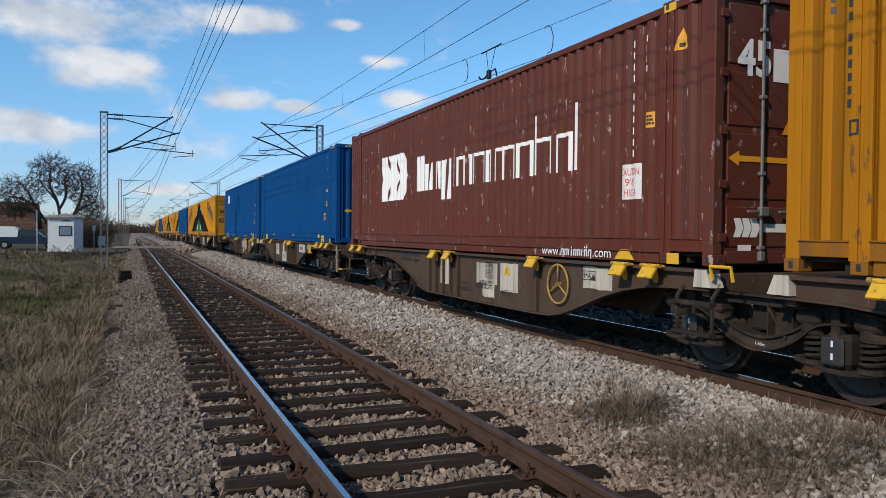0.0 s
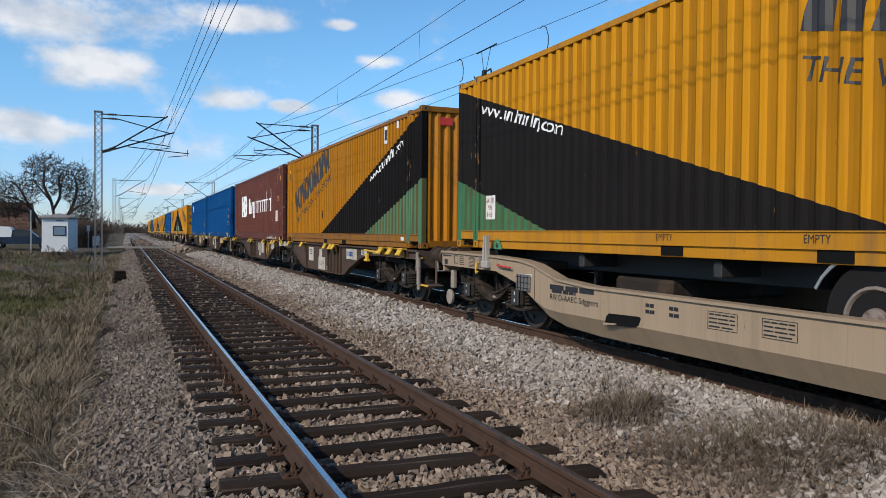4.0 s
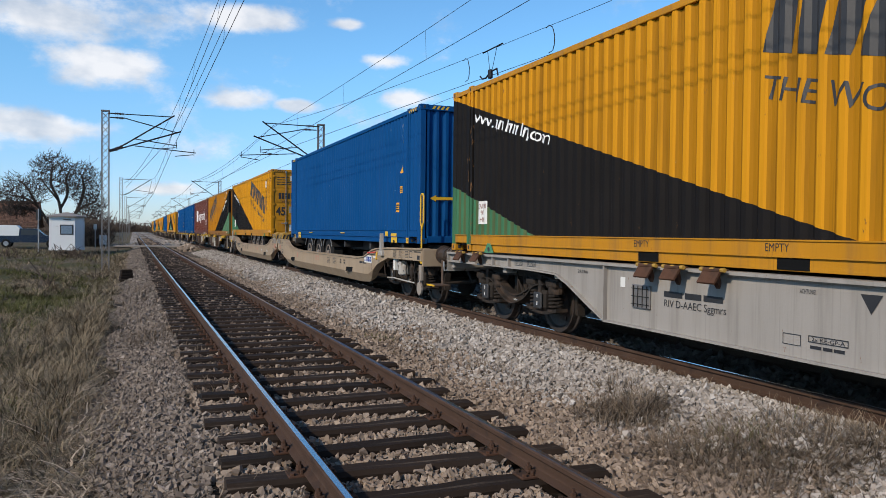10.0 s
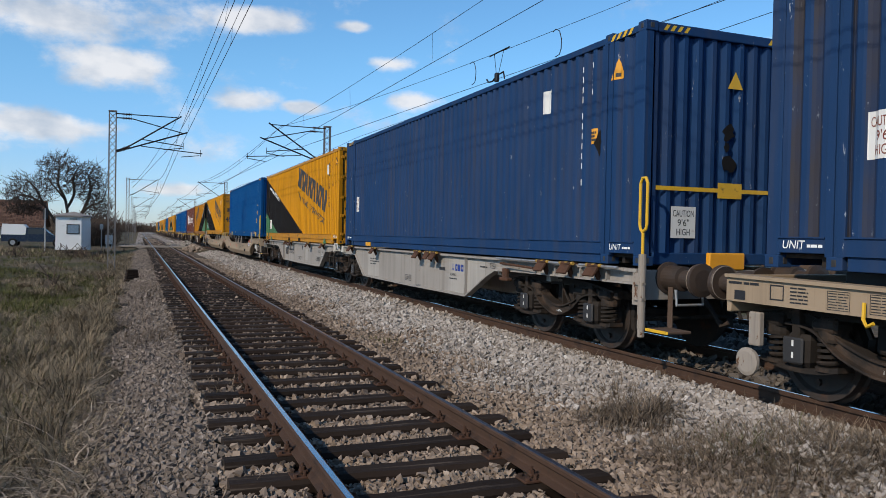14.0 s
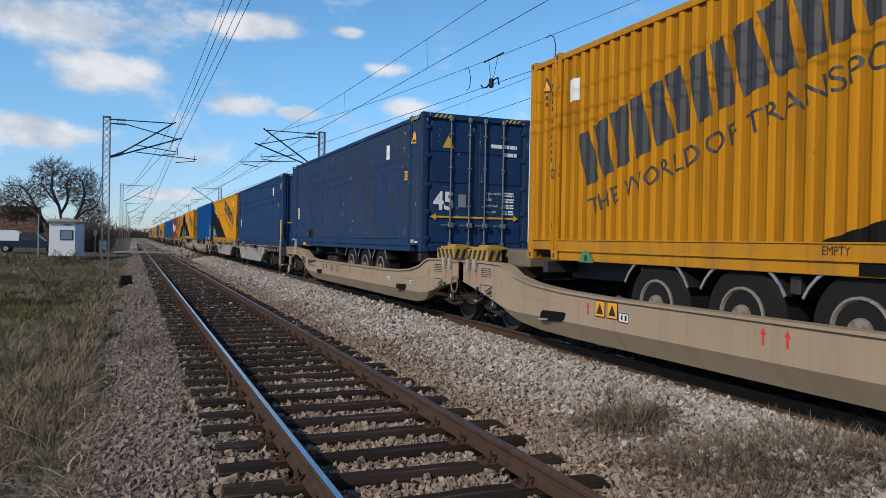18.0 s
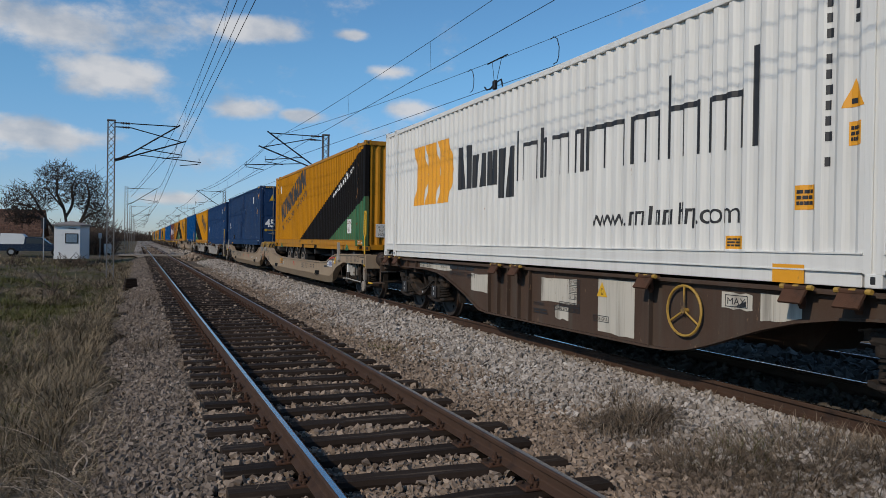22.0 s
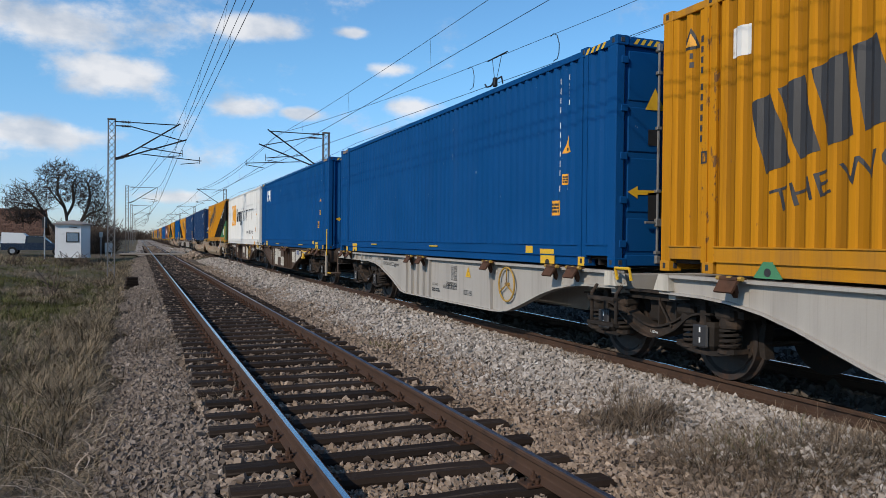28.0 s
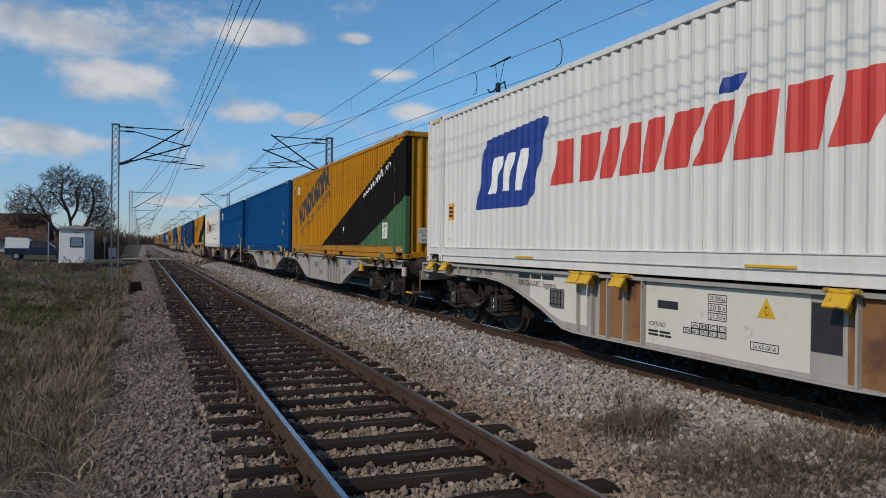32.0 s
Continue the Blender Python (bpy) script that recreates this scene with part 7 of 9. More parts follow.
            v2 = Shape().lathe((-1.22, end * 15.45, 0.60), (0, 0, 1), [(0, 0.03), (0.05, 0.055), (0.2, 0.06), (0.24, 0.04), (0.36, 0.03)], 12).path([(-1.22, end * 15.45, 0.66), (-1.26, end * 15.55, 0.56), (-1.26, end * 15.6, 0.48)], 0.014, 6)
            part("change_over_cock", stock(("pv2", end), lambda: v2.mesh("change_over_cock")), "bogie", w)
        else:
            label_holder(w, 13.28, 0.72, 0.39, 0.24, -1.36)
            part("marking_writing", stock(("priv",), lambda: flat_x(line_of("RIV D-AAEC Sdggmrs", -12.55, 0.66, 0.075, 1.15) + bars(-12.55, -11.45, 0.79, 0.87, 1, 4, 0.15), -1.3655).mesh("marking_writing")), "ink", w)
        ep = Shape().lathe((-1.27, end * 16.14, 0.40), (-1, 0, 0), [(0, 0.06), (0.0, 0.125), (0.02, 0.135), (0.05, 0.135), (0.06, 0.10)], 20)
        part("air_tank", stock(("pep", end), lambda: ep.mesh("air_tank")), "wagon_worn", w, "small dirty white tank end")
        eb = Shape().box(-1.29, -1.22, *sorted((end * 16.02, end * 16.16)), 0.56, 0.88, 0.012)
        part("valve_plate", stock(("pepb", end), lambda: eb.mesh("valve_plate")), "wagon_worn", w)
        bwh = Shape().ring((-1.40, end * 0.18, 0.78), (1, 0, 0), 0.14, 0.014, 22, 6)
        if end > 0:
            part("brake_wheel", stock(("pbw",), lambda: bwh.mesh("brake_wheel")), "orange_steel", w, "orange brake hand wheel")
    for y in (-14.85, 0, 14.85):
        bogie(w, y)
    wagon_end(w, 16.39, body, tall=True)
    return w


def chassis(label="dark trailer chassis with three axles standing in a wagon pocket"):
    """The trailer frame under a container; y = 0 under the container's middle, its axles towards -y."""
    c = thing("trailer_chassis", label, "trailer", "trailer chassis in the pocket wagons")
    s = Shape()
    for x in (-0.62, 0.46):
        s.box(x, x + 0.16, -6.6, 6.5, 1.04, 1.287, 0.01)
    for y in (-6.5, -4.2, -2.0, 0.5, 3.0, 5.5):
        s.box(-1.15, 1.15, y - 0.06, y + 0.06, 1.12, 1.287, 0.01)
    part("chassis_frame", stock(("chf",), lambda: s.mesh("chassis_frame")), "dark", c)
    ty = Shape().lathe((0, 0, 0), (-1, 0, 0), [(0, 0.30), (0.0, 0.48), (0.04, 0.515), (0.30, 0.515), (0.345, 0.48), (0.35, 0.30)], 32)
    rm = Shape().lathe((-0.325, 0, 0), (-1, 0, 0), [(0, 0.295), (0.045, 0.295), (0.05, 0.27), (0.0, 0.24), (-0.06, 0.16), (0.02, 0.12), (0.06, 0.11), (0.07, 0.05)], 24)
    for k in range(10):
        a = radians(36 * k)
        rm.tube((-0.25, math.cos(a) * 0.17, math.sin(a) * 0.17), (-0.285, math.cos(a) * 0.17, math.sin(a) * 0.17), 0.016, 6)
    fd = Shape()
    arc = [(math.cos(radians(a)) * 0.60, math.sin(radians(a)) * 0.56) for a in range(24, 157, 12)]
    fd.prism(arc + [(a * 1.02, b * 1.02 + 0.005) for a, b in reversed(arc)], "x", -0.40, 0.02)
    ed = Shape()
    ed.prism([(a * 0.995, b * 0.995) for a, b in arc] + [(a * 1.035, b * 1.035 + 0.008) for a, b in reversed(arc)], "x", -0.412, -0.398)
    tm, rmm, fm, em = (stock((n,), f) for n, f in (("tyre", lambda: ty.mesh("tyre")), ("rim", lambda: rm.mesh("rim")), ("fend", lambda: fd.mesh("mudguard")), ("fedge", lambda: ed.mesh("mudguard_edge"))))
    for y in (-1.30, -2.61, -3.92):
        for sx in (-1, 1):
            at = pose(sx * 0.82, y, 0.86, 0, 0, 0 if sx < 0 else 180)
            wh = part("wheel", tm, "black", c, at=at)
            part("rim", rmm, "grime_rim", wh, "dull rusty steel rim")
            g = part("mudguard", fm, "black", c, at=pose(sx * 0.80, y, 0.86, 0, 0, 0 if sx < 0 else 180))
            part("mudguard_edge", em, "steel", g)
    for y in (-1.30, -2.61, -3.92):
        ax = Shape().tube((-0.9, 0, 0.86), (0.9, 0, 0.86), 0.07, 10).box(-0.66, -0.48, -0.3, 0.3, 0.90, 1.04, 0.02).box(0.48, 0.66, -0.3, 0.3, 0.90, 1.04, 0.02)
        part("axle", stock(("axle",), lambda: ax.mesh("axle")), "bogie", c, at=pose(0, y, 0))
    part("toolbox", stock(("toolb",), lambda: Shape().box(-0.9, 0.9, 1.5, 2.6, 0.78, 1.02, 0.04).mesh("toolbox")), "bogie", c)
    for x in (-0.75, 0.65):
        part("landing_leg", stock(("lleg",), lambda: Shape().box(0, 0.1, 3.2, 3.3, 0.40, 1.05, 0.01).mesh("landing_leg")), "bogie", c, at=pose(x, 0, 0))
    return c


# ---- ground ----
PROFILE = [(-400, 0.3), (-60, 0.2), (-25, 0.0), (-14, -0.22), (-8, -0.48), (-5, -0.62), (-3.4, -0.58), (-2.6, -0.45), (-1.9, -0.33), (-1.4, -0.245), (1.35, -0.242), (2.0, -0.29),
           (2.5, -0.27), (3.0, -0.15), (3.45, -0.08), (3.85, -0.10), (4.15, -0.13), (5.45, -0.13), (5.65, -0.11), (6.4, -0.18), (7.2, -0.36), (8.6, -0.38), (11.2, -0.38), (12.4, -0.7), (15, -0.9), (40, -0.6), (400, -0.3)]
PX, PZ = [p[0] for p in PROFILE], [p[1] for p in PROFILE]


def ground_z(x, y=0.0):
    z = np.interp(x, PX, PZ)
    k = np.clip(1 - np.abs(y - 78) / 9, 0, 1)
    bank = np.clip((-2.4 - x) / 0.9, 0, 1) * np.clip((62 - y) / 12, 0, 1) * np.clip((y + 6) / 6, 0, 1)
    z = z + bank * (0.075 * np.sin(x * 2.3 + 1.7 * np.sin(y * 0.8)) + 0.06 * np.sin(y * 1.7 + x * 0.9) + 0.03)
    far = np.where(np.abs(x) > 2.2, k * (np.clip(-0.06 - z, 0, 1)), k * 0.0)
    return z + far * np.where(x > 3.2, 0.0, 1.0)


def build_ground():
    xs = np.unique(np.concatenate([np.linspace(-14, 14, 113), np.linspace(-70, -14, 40), np.linspace(14, 90, 40), [-2500, -900, -400, -200, -120, 140, 250, 500, 1000, 2500]]))
    ys = np.unique(np.concatenate([np.linspace(-30, 0, 20), np.linspace(0, 40, 110), np.linspace(40, 120, 90), np.linspace(120, 300, 30), [-2500, -600, -150, -60, 400, 600, 1000, 1800, 3000]]))
    X, Y = np.meshgrid(xs, ys)
    Z = ground_z(X, Y) - 0.03
    rnd = np.random.RandomState(3)
    rough = np.where(np.abs(X - 1.5) > 4.5, 0.05, 0.0) * (np.abs(X) < 100)
    Z = Z + rough * rnd.randn(*Z.shape) * 0.6
    n, m = len(ys), len(xs)
    v = np.stack([X.ravel(), Y.ravel(), Z.ravel()], 1)
    f = [(j * m + i, j * m + i + 1, (j + 1) * m + i + 1, (j + 1) * m + i) for j in range(n - 1) for i in range(m - 1)]
    me = bpy.data.meshes.new("ground")
    me.from_pydata(v.tolist(), [], f)
    me.polygons.foreach_set("use_smooth", [True] * len(f))
    me.materials.append(M["field"])
    tagged(new("ground", me), "rough winter field of dry and green grass", "ground", kind="structure")
    xs = np.array([-2.75, -2.4, -1.9, -1.4, -1.0, 0, 1.0, 1.4, 2.0, 2.5, 3.0, 3.5, 3.95, 4.15, 4.8, 5.45, 5.65, 6.4, 7.2, 8.6, 9.9, 11.2, 12.2])
    ys = np.concatenate([np.arange(-30, 0, 2.0), np.arange(0, 60, 0.5), np.arange(60, 700, 8)])
    X, Y = np.meshgrid(xs, ys)
    Z = np.interp(X, PX, PZ) - 0.026 + rnd.randn(*X.shape) * 0.008
    Z[:, 0] -= 0.10
    Z[:, -1] -= 0.15
    m = len(xs)
    me = bpy.data.meshes.new("ballast_bed")
    me.from_pydata(np.stack([X.ravel(), Y.ravel(), Z.ravel()], 1).tolist(), [], [(j * m + i, j * m + i + 1, (j + 1) * m + i + 1, (j + 1) * m + i) for j in range(len(ys) - 1) for i in range(m - 1)])
    me.materials.append(M["bed"])
    tagged(new("ballast_bed", me), "bed of broken stone under the two tracks", "ballast", kind="structure")


build_ground()

# ---- tracks ----
RAIL = [(-0.0625, -0.149), (0.0625, -0.149), (0.0625, -0.139), (0.012, -0.122), (0.0075, -0.11), (0.0075, -0.052), (0.030, -0.042), (0.0335, -0.036), (0.0335, -0.010), (0.026, -0.002), (0.020, 0.0),
        (-0.020, 0.0), (-0.026, -0.002), (-0.0335, -0.010), (-0.0335, -0.036), (-0.030, -0.042), (-0.0075, -0.052), (-0.0075, -0.11), (-0.012, -0.122), (-0.0625, -0.139)]
SLEEPER_Y0, SLEEPER_D = 0.540, 0.588


def sleeper_mesh(seed):
    rnd = random.Random(seed)
    s = Shape()
    n = 9
    rows = []
    for i in range(n):
        x = -1.3 + 2.6 * i / (n - 1)
        w, h = 0.12 + rnd.uniform(-0.008, 0.008), rnd.uniform(-0.006, 0.004)
        e = 0.012 if i in (0, n - 1) else 0
        rows.append([(x, -w + e, -0.16), (x, -w + e, h - 0.03), (x, -w + 0.03 + e, h), (x, w - 0.03 - e, h + rnd.uniform(-0.004, 0.004)), (x, w - e, h - 0.03), (x, w - e, -0.16)])
    v = [p for r in rows for p in r]
    f = [(6 * i + k, 6 * i + k + 1, 6 * i + 7 + k, 6 * i + 6 + k) for i in range(n - 1) for k in range(5)]
    s.add(v, f + [(0, 1, 2, 3, 4, 5), tuple(6 * (n - 1) + k for k in (5, 4, 3, 2, 1, 0))])
    return s.mesh("sleeper")


def fastening_mesh():
    s = Shape()
    s.box(-0.17, 0.17, -0.08, 0.08, -0.165, -0.148, 0.004)
    for d in (-1, 1):
        s.box(*sorted((d * 0.065, d * 0.085)), -0.06, 0.06, -0.15, -0.118, 0.004)
        s.box(*sorted((d * 0.045, d * 0.105)), -0.035, 0.035, -0.135, -0.115, 0.005)
        s.tube((d * 0.082, 0, -0.15), (d * 0.082, 0, -0.068), 0.012, 6)
        s.tube((d * 0.082, 0, -0.115), (d * 0.082, 0, -0.092), 0.024, 6)
        for y in (-0.055, 0.055):
            s.tube((d * 0.14, y, -0.15), (d * 0.14, y, -0.130), 0.018, 6)
    return s.mesh("rail_fastening")


def build_track(x0, label, top_l, top_r, sleepers, z0=0.0):
    tr = thing("track", label, "railway track", kind="structure", at=pose(x0, 0, z0))
    for k, (d, top) in enumerate(((-0.7525, top_l), (0.7525, top_r))):
        r = part("rail", Shape().prism([(d + a, b) for a, b in RAIL], "y", -40, 900), "rail_side", tr, "rusty steel rail with a worn head")
        part("running_surface", Shape().prism([(d - 0.021, 0.0), (d + 0.021, 0.0), (d + 0.017, 0.0025), (d - 0.017, 0.0025)], "y", -40, 900), top, r)
    if sleepers:
        kinds = [sleeper_mesh(i) for i in range(5)]
        fast = fastening_mesh()
        rnd = random.Random(5)
        for i in range(-20, 272):
            y = SLEEPER_Y0 + i * SLEEPER_D
            part("sleeper", kinds[rnd.randrange(5)], "sleeper", tr, at=pose(rnd.uniform(-0.04, 0.04), y, -0.163 + rnd.uniform(-0.006, 0.006), 0, 0, rnd.uniform(-1.0, 1.0)))
            if -1 < i < 82:
                for d in (-0.7525, 0.7525):
                    part("rail_fastening", fast, "rust", tr, at=pose(d, y, 0))
    return tr


def stone_field(name, label, material, seed, zones, keep=lambda x, y: np.ones(len(x), bool)):
    """Thousands of broken stones in one mesh; zones: x0, x1, y0, y1, spacing, size. One close layer, and some stones thrown on top."""
    rnd = np.random.RandomState(seed)
    P, S = [], []
    for x0, x1, y0, y1, gap, size in zones:
        gx, gy = np.meshgrid(np.arange(x0, x1, gap), np.arange(y0, y1, gap * 0.88))
        gx = gx + (np.arange(gx.shape[0]) % 2)[:, None] * gap * 0.5
        n = gx.size
        for share, low, high in ((1.0, 0.0, 0.40), (0.16, 0.45, 0.85)):
            x, y = gx.ravel() + rnd.uniform(-0.36, 0.36, n) * gap, gy.ravel() + rnd.uniform(-0.36, 0.36, n) * gap
            k = keep(x, y) & (rnd.uniform(0, 1, n) < share)
            x, y = x[k], y[k]
            s = size * rnd.uniform(0.55, 1.2, len(x))
            z = np.interp(x, PX, PZ) + s * rnd.uniform(low, high, len(x)) + (0.004 + 0.014 * np.clip((10 - y) / 4, 0, 1)) * (np.abs(x) < 1.3)
            P.append(np.stack([x, y, z], 1))
            S.append(s)
    P, S = np.concatenate(P), np.concatenate(S)
    n = len(P)
    cube = np.array([(a, b, c) for a in (-1, 1) for b in (-1, 1) for c in (-1, 1)], float)
    V = cube[None] * (1 + rnd.uniform(-0.72, 0.30, (n, 8, 3))) * (S[:, None] * rnd.uniform(0.24, 0.66, (n, 3)))[:, None, :]
    q = rnd.randn(n, 4)
    q /= np.linalg.norm(q, axis=1)[:, None]
    w, a, b, c = q.T
    R = np.stack([1 - 2 * (b * b + c * c), 2 * (a * b - c * w), 2 * (a * c + b * w), 2 * (a * b + c * w), 1 - 2 * (a * a + c * c), 2 * (b * c - a * w),
                  2 * (a * c - b * w), 2 * (b * c + a * w), 1 - 2 * (a * a + b * b)], 1).reshape(n, 3, 3)
    V = np.einsum("nij,nkj->nki", R, V) + P[:, None]
    quads = np.array([(0, 1, 3, 2), (4, 6, 7, 5), (0, 4, 5, 1), (2, 3, 7, 6), (0, 2, 6, 4), (1, 5, 7, 3)])
    F = (quads[None] + (np.arange(n) * 8)[:, None, None]).reshape(-1)
    me = bpy.data.meshes.new(name)
    me.vertices.add(n * 8)
    me.vertices.foreach_set("co", V.reshape(-1))
    me.loops.add(n * 24)
    me.loops.foreach_set("vertex_index", F)
    me.polygons.add(n * 6)
    me.polygons.foreach_set("loop_start", np.arange(n * 6) * 4)
    me.update()
    me.shade_flat()
    me.materials.append(M[material])
    return tagged(new(name, me), label, "ballast", kind="stuff")


def crib(x, y):
    k = np.abs(((y - SLEEPER_Y0) / SLEEPER_D + 0.5) % 1 - 0.5) * SLEEPER_D
    on = (np.abs(x) < 1.30) & (k < 0.14)
    rail = np.abs(np.abs(x) - 0.7525) < 0.075
    return ~(on | rail)


def new_zone(x, y):
    return (x + np.sin(y * 0.9) * 0.22 + np.sin(y * 2.3 + 1) * 0.14 + np.sin(x * 911 + y * 577) * 0.38) > 2.30


def browner(x, y):
    """Picks the dark brown stones between the rails: few close by, more further along."""
    return (np.abs(x) < 1.35) & (np.sin(x * 733 + y * 389) * 0.5 + 0.5 < np.clip((y - 7) / 12, 0, 0.72) + 0.12 * np.sin(y * 0.9 + x))


def train_rails(x, y):
    return (np.abs(x - TRACK2 + 0.7525) > 0.08) & (np.abs(x - TRACK2 - 0.7525) > 0.08)


build_track(0, "old track of rusty rails on dark timber sleepers", "rail_top", "rail_dull", True)
build_track(TRACK2, "train track with rails half sunk in pale ballast", "rail_top", "rail_top", False, RISE)
build_track(9.9, "third track of rusty rails beyond the train", "rail_top", "rail_top", False, -0.2)
def shoulder_edge(x, y):
    return x > -2.30 + np.sin(y * 1.3) * 0.16 + np.sin(y * 3.7) * 0.08


stone_field("old_ballast", "beige weathered stones between the sleepers", "ballast_old", 1,
            [(-1.35, 3.1, -9, 2.5, 0.07, 0.07), (-1.35, 3.1, 2.5, 8, 0.041, 0.048), (-1.35, 3.1, 8, 14, 0.046, 0.051), (-1.35, 3.1, 14, 28, 0.06, 0.062), (-1.35, 2.5, 28, 50, 0.08, 0.075), (-1.35, 1.5, 50, 76, 0.11, 0.08), (-1.1, 1.1, 80.5, 150, 0.2, 0.16)], lambda x, y: crib(x, y) & ~new_zone(x, y) & (x > -1.3 + 0.12 * np.sin(y * 2.1)) & ~browner(x, y))
stone_field("stained_ballast", "dark brown stones between the old sleepers", "ballast_brown", 7,
            [(-1.35, 1.35, 7, 14, 0.046, 0.051), (-1.35, 1.35, 14, 28, 0.06, 0.062), (-1.35, 1.35, 28, 50, 0.08, 0.075), (-1.35, 1.35, 50, 76, 0.11, 0.08)], lambda x, y: crib(x, y) & browner(x, y))
stone_field("shoulder_ballast", "grey weathered stones on the shoulder of the old track", "ballast_grey", 4,
            [(-2.8, -1.15, -9, 2.5, 0.07, 0.07), (-2.8, -1.15, 2.5, 14, 0.037, 0.043), (-2.6, -1.15, 14, 28, 0.05, 0.055), (-2.6, -1.15, 28, 50, 0.08, 0.075), (-2.4, -1.15, 50, 74, 0.12, 0.09)], lambda x, y: crib(x, y) & (x <= -1.3 + 0.12 * np.sin(y * 2.1)) & shoulder_edge(x, y))
stone_field("new_ballast", "pale fresh stones heaped beside the train track", "ballast_new", 2,
            [(1.4, 3.98, -9, 2.5, 0.07, 0.07), (1.4, 3.98, 2.5, 9, 0.043, 0.049), (1.4, 3.98, 9, 14, 0.050, 0.056), (1.4, 3.98, 14, 28, 0.066, 0.071), (1.4, 3.98, 28, 46, 0.09, 0.088), (2.3, 3.98, 46, 62, 0.12, 0.11)], lambda x, y: crib(x, y) & new_zone(x, y))
stone_field("dark_ballast", "dark stones between the rails, with the shade under the train in their colour", "ballast_dark", 3, [(4.1, 6.6, 3, 30, 0.075, 0.085), (6.6, 11, 4, 30, 0.14, 0.12)], train_rails)
stone_field("pale_rubble", "pale rubble heaped beside the track past the crossing", "ballast_new", 6, [(-4.6, -1.6, 83, 100, 0.24, 0.24), (1.5, 3.6, 81, 110, 0.3, 0.26)], lambda x, y: np.sin(x * 1.7 + y * 0.5) + np.sin(y * 0.9) > 0.1)


# ---- grass ----
def blades(name, label, material, B, seed):
    """Curling blades in one mesh; a row of B: x, y, z, length, rise in degrees, curl in degrees, heading, width."""
    rnd = np.random.RandomState(seed)
    n, K = len(B), 4
    p = B[:, :3].copy()
    step = B[:, 3] / K
    rise, curl, a = np.radians(B[:, 4]), np.radians(B[:, 5]) / K, B[:, 6].copy()
    rings = []
    for k in range(K + 1):
        w = B[:, 7] * (1.0 - 0.8 * k / K)
        s = np.stack([-np.sin(a), np.cos(a), np.zeros(n)], 1) * w[:, None]
        rings += [p - s, p + s]
        d = np.stack([np.cos(a) * np.cos(rise), np.sin(a) * np.cos(rise), np.sin(rise)], 1)
        p = p + d * step[:, None]
        floor_z = ground_z(p[:, 0], p[:, 1]) + 0.012
        p[:, 2] = np.maximum(p[:, 2], floor_z)
        rise = rise - curl
        a = a + rnd.randn(n) * 0.28
    V = np.stack(rings, 1).reshape(-1, 3)
    base = (np.arange(n) * (2 * K + 2))[:, None, None]
    quad = np.array([[2 * k, 2 * k + 1, 2 * k + 3, 2 * k + 2] for k in range(K)])
    F = (base + quad[None]).reshape(-1)
    me = bpy.data.meshes.new(name)
    me.vertices.add(len(V))
    me.vertices.foreach_set("co", V.reshape(-1))
    me.loops.add(len(F))
    me.loops.foreach_set("vertex_index", F)
    me.polygons.add(n * K)
    me.polygons.foreach_set("loop_start", np.arange(n * K) * 4)
    me.update()
    me.materials.append(M[material])
    return tagged(new(name, me), label, "grass", kind="stuff")


def patchy(x, y):
    """Where the bank is dry (high) or green (low)."""
    return 0.5 + 0.28 * np.sin(x * 0.9 + 1.3 * np.sin(y * 0.31)) + 0.28 * np.sin(y * 0.53 + x * 0.7 + 2.0)


def tussocks(seed, zones):
    """zones: x0, x1, y0, y1, clumps, blades a clump, clump radius, length, rise, curl, dry (1), green (-1) or any (0)."""
    rnd = np.random.RandomState(seed)
    out = []
    for x0, x1, y0, y1, clumps, each, rad, ln, rise, curl, sort in zones:
        cx, cy = rnd.uniform(x0, x1, clumps), rnd.uniform(y0, y1, clumps)
        if sort:
            ok = (patchy(cx, cy) + rnd.randn(clumps) * 0.12 > 0.52) == (sort > 0)
            cx, cy = cx[ok], cy[ok]
        cl = ln * rnd.uniform(0.6, 1.3, len(cx))
        lie = rnd.uniform(0, 2 * np.pi, len(cx))
        k = np.repeat(np.arange(len(cx)), each)
        n = len(k)
        r, a = rad * np.sqrt(rnd.uniform(0, 1, n)), rnd.uniform(0, 2 * np.pi, n)
        x, y = cx[k] + r * np.cos(a), cy[k] + r * np.sin(a) * 1.2
        head = np.where(rnd.uniform(0, 1, n) < 0.5, a, lie[k] + rnd.randn(n) * 0.7)
        out.append(np.stack([x, y, ground_z(x, y) - 0.02, cl[k] * rnd.uniform(0.5, 1.15, n), np.clip(rise + rnd.randn(n) * 16, 4, 89), curl * rnd.uniform(0.4, 1.5, n), head,
                             rnd.uniform(0.0022, 0.0046, n) * (1 + y / 15)], 1))
    return np.concatenate(out)


